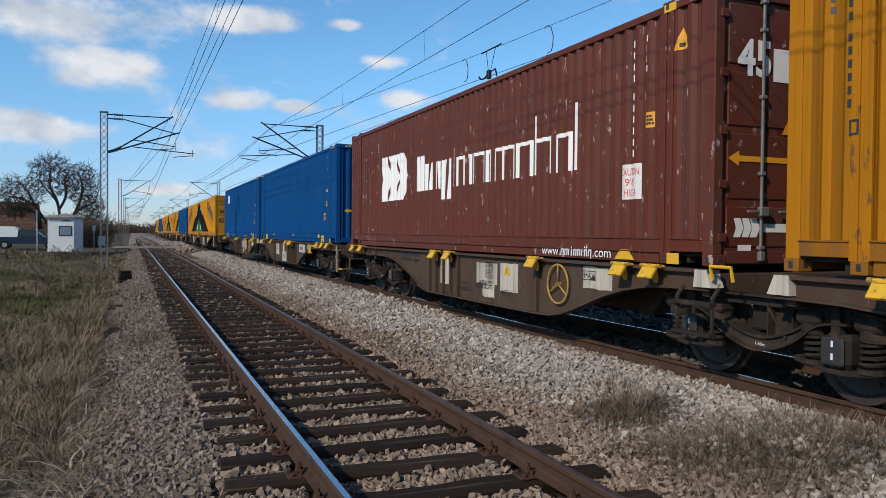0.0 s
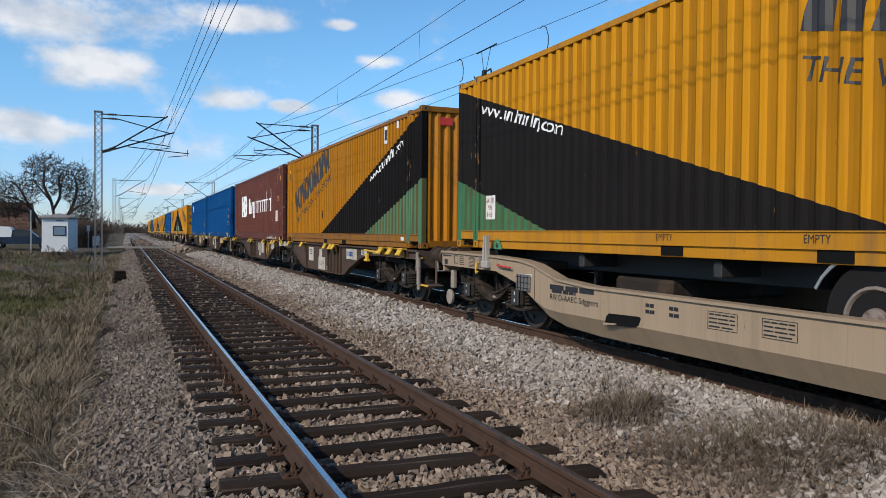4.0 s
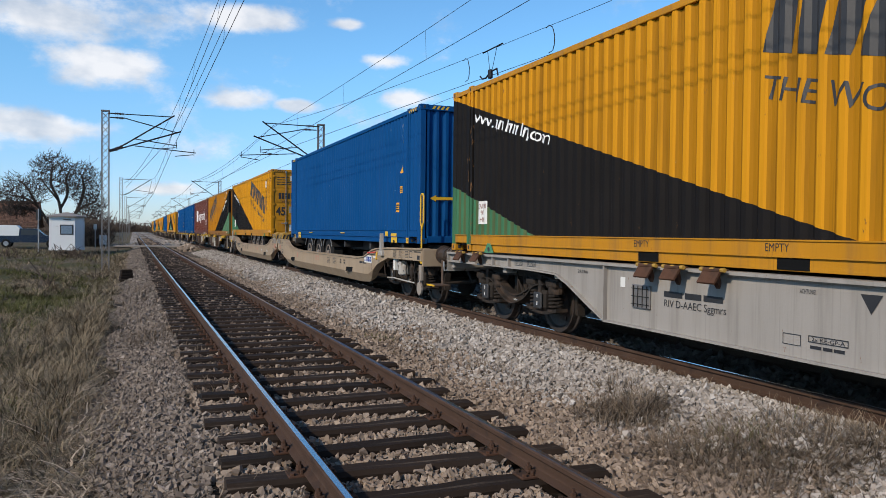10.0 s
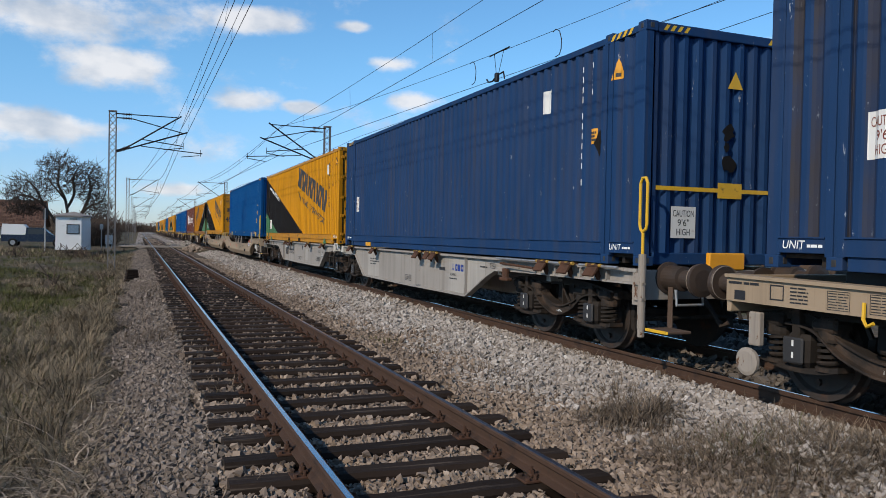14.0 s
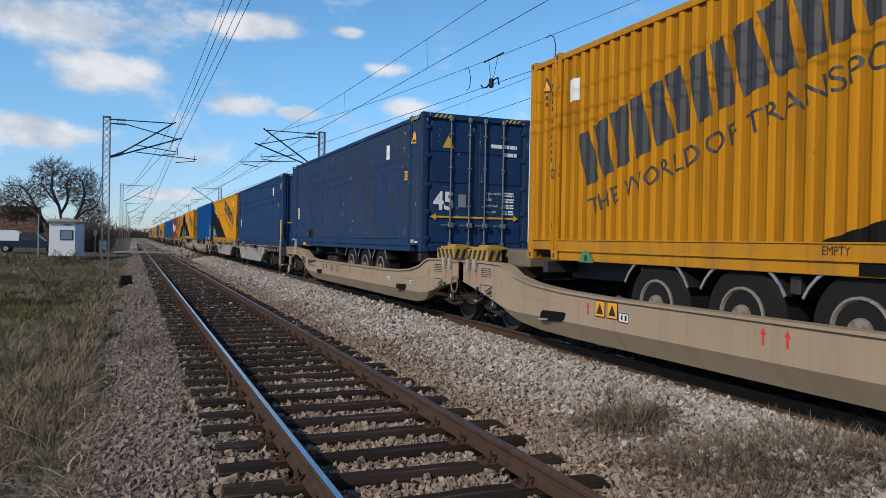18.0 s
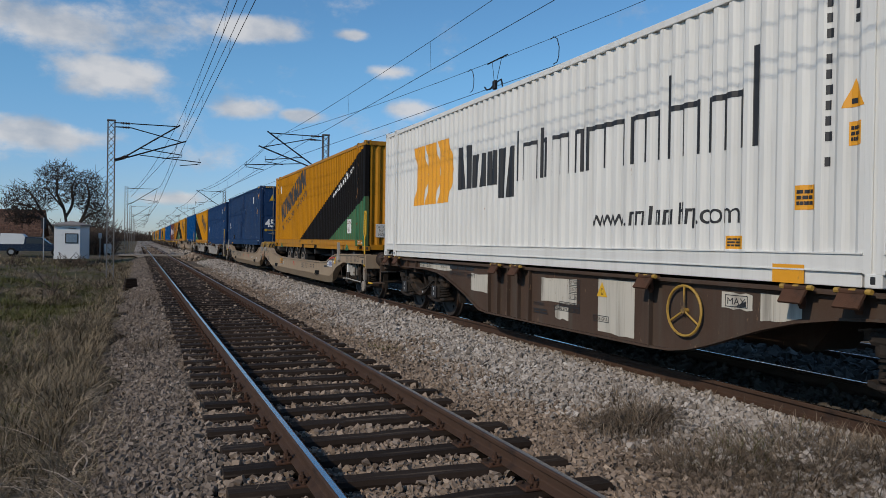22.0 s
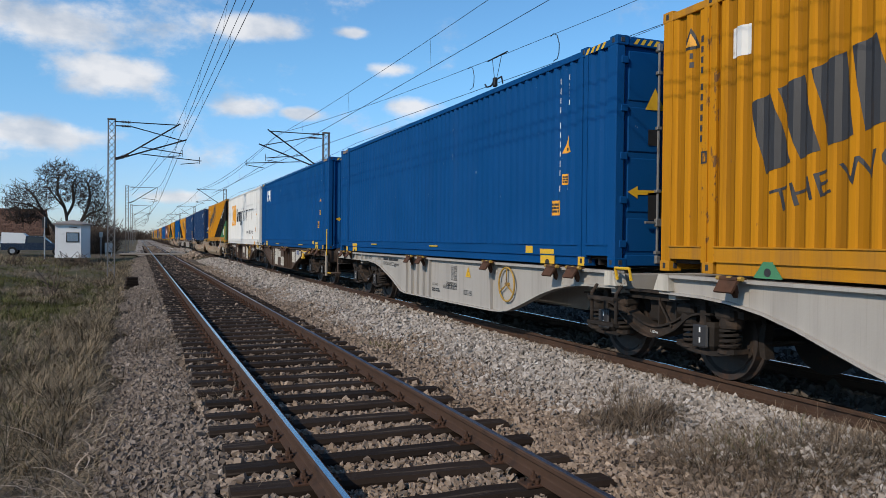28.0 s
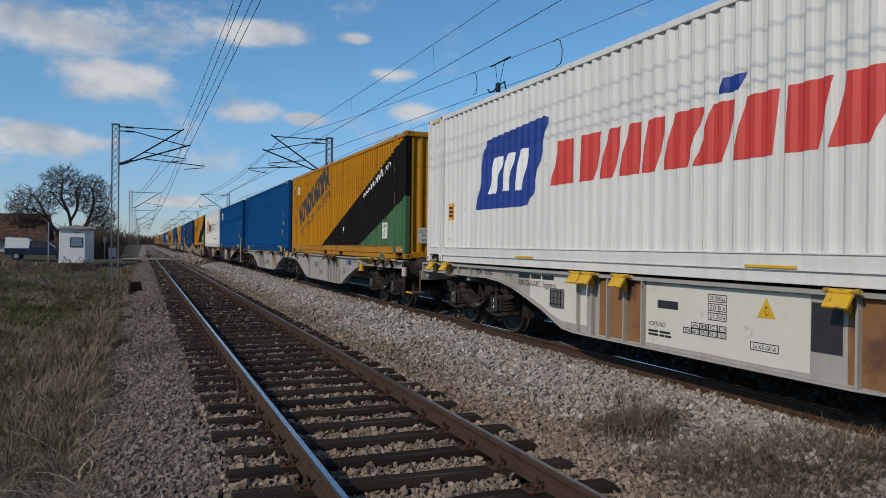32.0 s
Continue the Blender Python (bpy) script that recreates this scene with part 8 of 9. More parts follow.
DRY_ZONES = [
    (-5.6, -2.8, 2.8, 9.5, 150, 100, 0.16, 0.46, 40, 120, 0), (-5.4, -2.3, 2.6, 10.0, 520, 26, 0.22, 0.46, 8, 22, 0), (-3.6, -2.5, 7.0, 21, 210, 80, 0.15, 0.48, 60, 135, 0), (-3.0, -2.05, 2.8, 12.0, 200, 16, 0.22, 0.34, 7, 16, 0),
    (-4.6, -3.0, 3.0, 9.0, 60, 70, 0.12, 0.66, 66, 120, 0), (-6.0, -2.4, -9, 2.8, 260, 24, 0.2, 0.36, 28, 70, 0),
    (-8.0, -3.2, 8.0, 20, 330, 60, 0.16, 0.40, 44, 110, 1), (-8.0, -3.2, 8.0, 22, 200, 18, 0.30, 0.28, 12, 30, 0), (-12, -2.6, 18, 38, 420, 50, 0.24, 0.38, 46, 90, 1), (-12, -2.6, 18, 38, 240, 18, 0.36, 0.30, 14, 30, 0),
    (-28, -2.8, 34, 72, 620, 30, 0.4, 0.42, 45, 80, 1), (-3.4, -2.4, 20, 66, 240, 30, 0.2, 0.38, 50, 90, 0),
    (-30, -4, 58, 72, 260, 22, 0.4, 0.5, 66, 60, 0)]
GREEN_ZONES = [(-7.5, -2.9, 7.0, 20, 900, 28, 0.22, 0.19, 55, 70, -1), (-14, -3.0, 16, 40, 1300, 26, 0.32, 0.22, 60, 60, -1), (-30, -3, 36, 70, 1000, 20, 0.5, 0.26, 60, 50, -1), (-5.0, -2.9, 3.2, 10, 300, 22, 0.18, 0.20, 50, 70, 0), (-8.5, -3.1, 8.5, 30, 520, 30, 0.32, 0.24, 58, 70, 0), (-4.2, -3.0, 4.5, 9, 160, 26, 0.14, 0.30, 60, 80, 0)]
blades("dry_grass", "tangled dry winter grass bent over the bank", "straw", tussocks(11, DRY_ZONES), 12)
blades("green_grass", "short green grass on the bank", "green_grass", tussocks(13, GREEN_ZONES), 14)


def tuft(cx, cy, rx, ry, n, ln, rise, curl, seed):
    rnd = np.random.RandomState(seed)
    dx, dy = rnd.randn(n) * rx, rnd.randn(n) * ry
    x, y = cx + dx, cy + dy
    head = np.arctan2(dy, dx) + rnd.randn(n) * 0.9
    return np.stack([x, y, np.interp(x, PX, PZ) - 0.01, ln * rnd.uniform(0.4, 1.2, n), np.clip(rise + rnd.randn(n) * 22, 3, 89), curl * rnd.uniform(0.3, 1.5, n), head, rnd.uniform(0.0020, 0.0044, n) * (1 + cy / 14)], 1)


STALKS = tussocks(51, [(-5.6, -2.35, 2.8, 10.5, 900, 7, 0.25, 0.46, 12, 40, 0), (-4.4, -2.2, 3.0, 9.0, 420, 6, 0.2, 0.34, 5, 10, 0)])
STALKS[:, 2] += 0.03
STALKS[:, 7] *= 1.9
blades("broken_stalks", "broad pale dead stalks lying over the bank", "stalk", STALKS, 52)
blades("dry_weeds", "tufts of dry grey weeds growing in the ballast", "weed", np.concatenate([
    tuft(2.62, 6.1, 0.17, 0.18, 1500, 0.38, 50, 190, 21), tuft(2.36, 6.35, 0.12, 0.14, 560, 0.28, 40, 150, 20), tuft(2.80, 6.25, 0.12, 0.12, 420, 0.32, 50, 170, 17), tuft(2.42, 4.9, 0.28, 0.26, 2600, 0.26, 26, 60, 22), tuft(2.95, 4.6, 0.40, 0.32, 3200, 0.26, 24, 60, 23),
    tuft(3.4, 4.3, 0.32, 0.34, 2000, 0.24, 26, 60, 19), tuft(2.0, 4.1, 0.3, 0.25, 1200, 0.22, 24, 60, 18), tuft(3.5, 4.0, 0.30, 0.28, 2200, 0.26, 30, 80, 16), tuft(2.75, 4.15, 0.35, 0.25, 2200, 0.25, 30, 90, 15), tuft(2.62, 6.1, 0.11, 0.12, 700, 0.26, 35, 160, 42), tuft(2.45, 8.6, 0.16, 0.5, 420, 0.2, 40, 70, 24), tuft(2.95, 6.9, 0.12, 0.13, 130, 0.22, 60, 40, 25), tuft(3.80, 8.7, 0.08, 1.0, 330, 0.15, 60, 40, 26),
    tuft(3.85, 6.2, 0.06, 0.9, 200, 0.14, 60, 40, 27), tuft(-2.0, 16, 0.22, 2.2, 900, 0.24, 35, 80, 28), tuft(-2.25, 7.0, 0.28, 1.3, 1300, 0.24, 22, 50, 29), tuft(-1.75, 23, 0.3, 2.5, 800, 0.26, 45, 80, 30),
    tuft(-1.9, 5.0, 0.30, 0.6, 600, 0.2, 20, 50, 31), tuft(-1.1, 8.6, 0.20, 0.22, 700, 0.22, 30, 90, 32), tuft(-2.15, 5.2, 0.25, 0.8, 900, 0.24, 14, 40, 43), tuft(-1.7, 13.5, 0.25, 0.5, 700, 0.26, 40, 90, 44), tuft(-1.2, 11.0, 0.15, 0.5, 240, 0.2, 40, 90, 38), tuft(2.2, 11.0, 0.12, 1.4, 380, 0.16, 40, 60, 39)]), 33)
blades("green_weeds", "small green weeds among the stones", "green_grass", np.concatenate([tuft(1.95, 12.2, 0.12, 0.25, 260, 0.13, 50, 60, 34), tuft(1.5, 15, 0.5, 3, 180, 0.09, 50, 50, 35), tuft(0.35, 5.55, 0.08, 0.05, 60, 0.08, 50, 50, 36),
    tuft(2.75, 4.85, 0.2, 0.2, 260, 0.2, 50, 70, 40), tuft(4.3, 8.9, 0.08, 0.1, 60, 0.07, 50, 50, 41)]), 37)


# ---- overhead line ----
def lattice_mast(x, y, side, arms=2, group="overhead line masts"):
    """side: +1 when its arms reach towards +x."""
    m = thing("catenary_mast", "grey steel lattice mast with two bracket arms over the track" if arms == 2 else "far grey lattice mast with one bracket arm", "mast", group, at=pose(x, y, 0))
    H, zb = 7.5, float(ground_z(x, y)) - 0.05
    for a in (-1, 1):
        for b in (-1, 1):
            part("mast_leg", Shape().prism([(a * 0.16 - 0.028, b * 0.11 - 0.012), (a * 0.16 + 0.028, b * 0.11 - 0.012), (a * 0.16 + 0.028, b * 0.11 + 0.012), (a * 0.16 - 0.028, b * 0.11 + 0.012)], "z", zb, H), "mast", m)
    z = Shape()
    n = 22
    for i in range(n):
        z0, z1 = zb + 0.3 + (H - zb - 0.4) * i / n, zb + 0.3 + (H - zb - 0.4) * (i + 1) / n
        for b in (-0.11, 0.11):
            z.tube((-0.15, b, z0), (0.15, b, z1), 0.011, 4)
            z.tube((0.15, b, z0), (-0.15, b, z1), 0.011, 4)
    z.box(-0.2, 0.2, -0.15, 0.15, H - 0.06, H)
    part("lacing", z, "mast", m)
    part("foundation", Shape().box(-0.4, 0.4, -0.35, 0.35, zb - 0.3, zb + 0.03, 0.03), "concrete", m)
    for k, (yy, tip, zt, z1) in enumerate(((-0.25, 3.25, 7.42, 7.33), (0.45, 3.60, 6.70, 7.22))[:arms]):
        ins = []
        arm = Shape()
        arm.tube((side * 0.9, yy, z1), (side * (tip - 0.15), yy, zt - 0.08), 0.026, 6)
        arm.tube((side * 0.75, yy, 5.72 - 0.03 * k), (side * tip, yy, zt), 0.038, 6)
        arm.tube((side * 0.15, yy, z1), (side * 0.45, yy, z1), 0.03, 6)
        arm.tube((side * 0.15, yy, 5.48), (side * 0.45, yy, 5.58), 0.04, 6)
        q = 5.98 if k == 0 else 5.72
        arm.tube((side * 1.35, yy, 6.12 - 0.28 * k), (side * (3.35 + 1.0 * k), yy, q - 0.10), 0.024, 6)
        arm.tube((side * (2.4 + 0.9 * k), yy, q - 0.32), (side * (3.3 + 0.9 * k), yy, q - 0.2), 0.02, 6)
        arm.tube((side * (3.35 + 0.9 * k), yy, q + 0.1), (side * (3.35 + 0.9 * k), yy, q - 0.25), 0.015, 6)
        for a, b in (((0.45, z1), (0.9, z1)), ((0.45, 5.58), (0.8, 5.74))):
            p, q = Vector((side * a[0], yy, a[1])), Vector((side * b[0], yy, b[1]))
            step = (q - p).length / 6
            ridges = [v for i in range(6) for v in ((i * step, 0.03), (i * step + 0.02, 0.072), (i * step + 0.035, 0.072), (i * step + 0.055, 0.03))]
            ins.append(Shape().lathe(p, q - p, ridges, 10))
        br = part("bracket_arm", arm, "wire", m, "dark tubular bracket arm")
        for sh in ins:
            part("insulator", sh, "insulator", br)
    return m


def sagged(p, q, sag, n=14):
    return [Vector(p).lerp(Vector(q), i / n) - Vector((0, 0, 4 * sag * (i / n) * (1 - i / n))) for i in range(n + 1)]


def line_pair(name, points_m, points_c, sag, label, drops=True):
    """A carrying wire and a contact wire, with droppers between them."""
    t = thing(name, label, "overhead wire", "overhead wires")
    a, b, d = Shape(), Shape(), Shape()
    along, low = [], []
    for (p, q), (u, v) in zip(zip(points_m, points_m[1:]), zip(points_c, points_c[1:])):
        far = 1 + max(0, (min(p[1], q[1]) - 30) / 90)
        pm = sagged(p, q, sag)
        along += pm[1:] if along else pm
        pc = sagged(u, v, 0.0, 6)
        low += pc[1:] if low else pc
        if drops:
            for i in range(2, 13, 2):
                k = i / 14
                c = Vector(u).lerp(Vector(v), k)
                d.tube(pm[i], c, 0.0038 * far, 4)
    a.path(along, lambda p: 0.0058 * (1 + max(0, (p.y - 12) / 40)), 5)
    b.path(low, lambda p: 0.0068 * (1 + max(0, (p.y - 12) / 42)), 5)
    part("carrying_wire", a, "wire", t)
    part("contact_wire", b, "wire", t)
    if drops:
        part("dropper", d, "wire", t)
    return t


MAST_Y = [-14.0, 41.4, 94.5, 148.5, 202, 256, 310]
for yy in MAST_Y:
    lattice_mast(-3.22, yy, 1, 2 if yy < 60 else 1)
    lattice_mast(7.72, yy, -1, 2 if yy < 60 else 1)
line_pair("overhead_wire", [(-0.1, -14, 7.5), (-0.08, 41.2, 7.50), (-2.9, 94.5, 6.9)], [(-0.2, -14, 6.15), (-0.22, 41.2, 6.15), (-2.7, 94.5, 6.4)], 0.60, "dark wires that swing away to their anchor mast")
line_pair("overhead_wire", [(0.0, -14, 6.85), (0.02, 41.8, 6.80)] + [(0.1, y, 7.42) for y in MAST_Y[2:]], [(0.0, -14, 5.92), (-0.06, 41.8, 5.72)] + [(0.2 * (-1) ** i, y, 5.7) for i, y in enumerate(MAST_Y[2:])], 0.58, "dark overhead wires of the near track")
line_pair("overhead_wire", [(4.8, -14, 7.0), (4.75, 41.2, 6.95)] + [(4.8, y, 7.42) for y in MAST_Y[2:]], [(4.8, -14, 5.8), (4.8, 41.2, 5.88)] + [(4.8 + 0.2 * (-1) ** i, y, 5.7) for i, y in enumerate(MAST_Y[2:])], 0.42, "dark overhead wires of the train track")
line_pair("overhead_wire", [(9.7, -14, 7.3), (5.2, 41.8, 7.35), (4.4, 94.5, 7.3)], [(9.8, -14, 5.9), (5.5, 41.8, 5.95), (6.2, 94.5, 6.9)], 0.80, "wires that swing out over the next track", drops=False)
line_pair("overhead_wire", [(9.45, -14, 6.75), (9.45, 41.2, 7.0)] + [(9.5, y, 7.2) for y in MAST_Y[2:]], [(9.4, -14, 5.95), (9.5, 41.2, 6.1)] + [(9.5, y, 5.9) for y in MAST_Y[2:]], 0.22, "dark overhead wires of the third track")

def swung(y):
    """A point on the upper wire that swings out over the next track."""
    k = (y + 14) / 55.8
    return Vector((9.7 - 4.5 * k, y, 7.3 + 0.05 * k - 3.2 * k * (1 - k)))


for y0 in (15.85, 20.0):
    q = swung(y0)
    loose("jumper_cable", Shape().path([q + Vector((0, 0.12, -0.01)), q + Vector((0, -0.02, 0.02)), q + Vector((0, -0.18, -0.06)), q + Vector((0, -0.28, -0.28)), q + Vector((0, -0.27, -0.50)), q + Vector((0, -0.20, -0.62)), q + Vector((0, -0.02, -0.64))], 0.011, 6), "wire", "dark looped cable that hangs from an overhead wire", "cable", "jumper cables")
sec = thing("section_insulator", "dark section insulator slung under an overhead wire", "insulator", at=pose(*(swung(18.6) - Vector((0, 0, 0.665)))))
part("yoke", Shape().tube((0, -0.75, 0.67), (0, 0.45, 0.67), 0.02, 8), "wire", sec)
part("suspension", Shape().path([(0, -0.42, 0.67), (0, -0.12, 0.06), (0, 0.0, 0.06), (0, 0.16, 0.67)], 0.008, 5), "wire", sec)
part("insulator_rod", Shape().box(-0.05, 0.05, -0.10, 0.05, -0.12, 0.12, 0.02), "wire", sec)
part("runner", Shape().path([(0, -0.5, -0.12), (0, -0.42, 0.08), (0, 0.0, 0.05), (0, 0.25, -0.06), (0, 0.5, -0.04), (0, 0.62, 0.06)], 0.022, 6), "wire", sec)

# ---- level crossing, hut and the yard beside it ----
cr = Shape().box(-3.6, 3.9, 75.6, 80.2, -0.12, -0.012, 0.02)
loose("level_crossing", cr, "concrete", "pale concrete road across the rails", "road", kind="structure")
heap = Shape()
rnd = random.Random(9)
for i in range(260):
    a, r = rnd.uniform(0, 6.28), abs(rnd.gauss(0, 0.8))
    x, y, z = 2.6 + math.cos(a) * r * 0.8, 70 + math.sin(a) * r * 2, -0.3 + max(0, 0.62 - 0.38 * r)
    d = rnd.uniform(0.06, 0.16)
    heap.box(x - d, x + d, y - d, y + d, z - d, z + d * 0.7, d * 0.4)
loose("stone_heap", heap, "ballast_old", "low heap of brown stones beside the crossing", "heap", kind="stuff")


# the sky's reflection in the hut window is painted into the pane colour
M["hut_pane"] = surface("sky_tinted_pane", (0.16, 0.22, 0.28), 0.25, 0, 0.1, 1, 0, 10)


def hut():
    h = thing("crossing_hut", "small white crossing keeper's hut with a grey felt roof", "hut", at=pose(-7.10, 69.6, -0.12))
    pts = [(-1.15, -1.0), (0.75, -1.0), (1.35, -0.3), (1.35, 1.0), (-1.15, 1.0)]
    part("wall", Shape().prism(pts, "z", 0, 2.62), "hut", h)
    rf = Shape()
    o = [(-1.32, -1.18), (0.84, -1.18), (1.54, -0.38), (1.54, 1.2), (-1.32, 1.2)]
    rf.prism(o, "z", 2.62, 2.72)
    rf.add([(a, b, 2.72) for a, b in o] + [(0.1, 0.05, 3.05)], [(i, (i + 1) % 5, 5) for i in range(5)])
    part("roof", rf, "hut_roof", h)
    w = part("window", Shape().box(-0.35, 0.62, -1.03, -0.99, 1.18, 2.0, 0.01), "dark", h)
    part("pane", Shape().box(-0.27, 0.54, -1.04, -1.025, 1.26, 1.92), M["hut_pane"], w)
    part("lintel_lamp", Shape().box(-0.1, 0.45, -1.06, -1.0, 2.40, 2.46, 0.01), "dark", h)
    part("side_vent", Shape().box(1.35, 1.37, 0.0, 0.4, 2.3, 2.45), "dark", h)
    part("base", Shape().prism([(a * 1.03, b * 1.03) for a, b in pts], "z", -0.1, 0.10), "hut", h)


hut()


def pickup():
    p = thing("pickup_truck", "dark blue pickup truck with a white load cover", "vehicle", at=pose(-10.2, 74.2, -0.12))
    body = Shape().prism([(-2.6, 0.45), (2.5, 0.45), (2.55, 0.75), (2.4, 0.98), (1.2, 1.05), (0.55, 1.62), (-0.75, 1.66), (-0.85, 1.05), (-2.65, 1.02)], "y", -0.85, 0.85)
    b = part("body", body, M["navy_car"], p)
    part("load_cover", Shape().prism([(-2.62, 1.03), (-0.8, 1.03), (-0.72, 1.70), (-0.95, 1.92), (-2.55, 1.95)], "y", -0.86, 0.86), "hut", p, "white hard load cover")
    for y in (-0.862, 0.846):
        part("side_window", Shape().prism([(-0.62, 1.08), (0.95, 1.10), (0.48, 1.55), (-0.6, 1.58)], "y", y, y + 0.016), "glass", p)
    for x in (-1.75, 1.65):
        for y in (-0.78, 0.78):
            w = part("wheel", Shape().lathe((x, y - 0.1, 0.36), (0, 1, 0), [(0, 0.24), (0.0, 0.34), (0.02, 0.36), (0.18, 0.36), (0.2, 0.34), (0.2, 0.24)], 18), "black", p)
            part("rim", Shape().lathe((x, y - 0.11, 0.36), (0, 1, 0), [(0, 0.2), (0.2, 0.2)], 14), "steel", w)
    part("bumper", Shape().box(2.45, 2.62, -0.85, 0.85, 0.42, 0.62, 0.03), "dark", p)


M["navy_car"] = surface("dark_blue_car_paint", (0.012, 0.022, 0.045), 0.25, 0, 0.15, 2, 0, 30, (0.06, 0.055, 0.05), 0.2, 2)
pickup()


def post_sign(x, y, h, label):
    t = thing("road_sign", label, "sign", at=pose(x, y, float(ground_z(x, y)) - 0.05))
    part("pole", Shape().tube((0, 0, 0), (0, 0, h), 0.045, 8), "steel", t)
    part("sign_back", Shape().box(-0.18, 0.18, 0.05, 0.08, h - 0.9, h, 0.02), "dark", t)


post_sign(-9.0, 68.5, 3.6, "dark back of a road sign on a grey pole")
cab = thing("signal_cabinet", "grey metal cabinet on the bank beside the hut", "cabinet", at=pose(-4.3, 70, -0.1))
part("body", Shape().box(-0.3, 0.3, -0.25, 0.25, 0.35, 1.15, 0.02), "steel", cab)
part("legs", Shape().box(-0.25, -0.18, -0.2, 0.2, 0, 0.36).box(0.18, 0.25, -0.2, 0.2, 0, 0.36), "steel", cab)
pst = thing("meter_post", "thin grey post with a small meter box", "post", at=pose(-4.9, 70, -0.1))
part("pole", Shape().tube((0, 0, 0), (0, 0, 1.7), 0.04, 8), "steel", pst)
part("meter_box", Shape().box(-0.13, 0.13, -0.1, 0.1, 1.6, 2.05, 0.02), "steel", pst)
stack = thing("timber_stack", "short stack of old dark timbers beside the track", "timber", at=pose(-2.15, 30.2, -0.40, 0, 0, 15))
for i in range(4):
    part("timber", Shape().box(-0.26 + 0.02 * i, 0.24 - 0.015 * i, -0.12 + i * 0.01, 0.12, i * 0.115, 0.112 + i * 0.115, 0.02), "sleeper", stack)


# ---- trees and bushes ----
def fill_crown(seed, stems, lobes, count, step, reach, near, thin, trunk):
    """Limbs that grow towards points strewn through the lobes of a crown; returns limbs and twigs."""
    rnd = np.random.RandomState(seed)
    pts = []
    for cx, cy, cz, rx, ry, rz in lobes:
        q = rnd.randn(count, 3)
        q = q / np.linalg.norm(q, axis=1)[:, None] * (rnd.uniform(0.05, 1, count) ** 0.4)[:, None]
        pts.append(q * (rx, ry, rz) + (cx, cy, cz))
    A = np.concatenate(pts)
    P, parent = [], []
    for stem in stems:
        last = -1
        line = curve(stem, 4)
        for q in line:
            P.append(np.array(q, float))
            parent.append(last)
            last = len(P) - 1
    P = np.array(P)
    best = np.full(len(A), 1e9)
    who = np.zeros(len(A), int)
    fresh = 0
    for _ in range(110):
        D = np.linalg.norm(A[:, None] - P[None, fresh:], axis=2)
        k = D.argmin(1)
        d = D[np.arange(len(A)), k]
        closer = d < best
        best[closer], who[closer] = d[closer], k[closer] + fresh
        keep = best > near
        A, best, who = A[keep], best[keep], who[keep]
        pull = np.nonzero(best < reach)[0]
        if len(pull) == 0:
            break
        acc = {}
        for i in pull:
            v = A[i] - P[who[i]]
            acc.setdefault(who[i], []).append(v / np.linalg.norm(v))
        add, par = [], []
        for j, vs in acc.items():
            v = np.sum(vs, 0) + rnd.randn(3) * 0.35
            v[2] += 0.15
            add.append(P[j] + v / np.linalg.norm(v) * step)
            par.append(j)
        fresh = len(P)
        P = np.concatenate([P, np.array(add)])
        parent += par
    n = len(P)
    load = np.zeros(n)
    kids = np.zeros(n, int)
    for i in range(n - 1, -1, -1):
        if load[i] == 0:
            load[i] = 1
        if parent[i] >= 0:
            load[parent[i]] += load[i]
            kids[parent[i]] += 1
    R = np.maximum(thin, trunk * (load / load.max()) ** 0.54)
    limbs, twigs = Shape(), Shape()
    for i in range(n):
        j = parent[i]
        if j >= 0:
            (limbs if R[i] > thin * 1.8 else twigs).tube(P[j], P[i], min(R[j], R[i] * 1.5), 6 if R[i] > thin * 3 else 3, R[i])
        if kids[i] == 0:
            for _ in range(3):
                v = (P[i] - P[j]) / step + rnd.randn(3) * 0.7
                v /= np.linalg.norm(v)
                m = P[i] + v * step * rnd.uniform(0.5, 1.0)
                twigs.tube(P[i], m, thin * 0.9, 3, thin * 0.7)
                v = v + rnd.randn(3) * 0.5 + (0, 0, 0.2)
                e = m + v * step * 0.8
                twigs.tube(m, e, thin * 0.75, 3, thin * 0.6)
                twigs.tube(e, e + (v + rnd.randn(3) * 0.5) * step * 0.9, thin * 0.6, 3, thin * 0.45)
    return limbs, twigs


def tree(x, y, z, label, **k):
    t = thing("bare_tree", label, "tree", "bare trees", at=pose(x, y, z))
    limbs, twigs = fill_crown(**k)
    part("trunk", limbs, "bark", t)
    part("crown", twigs, "bark", t, "leafless twigs")
    return t


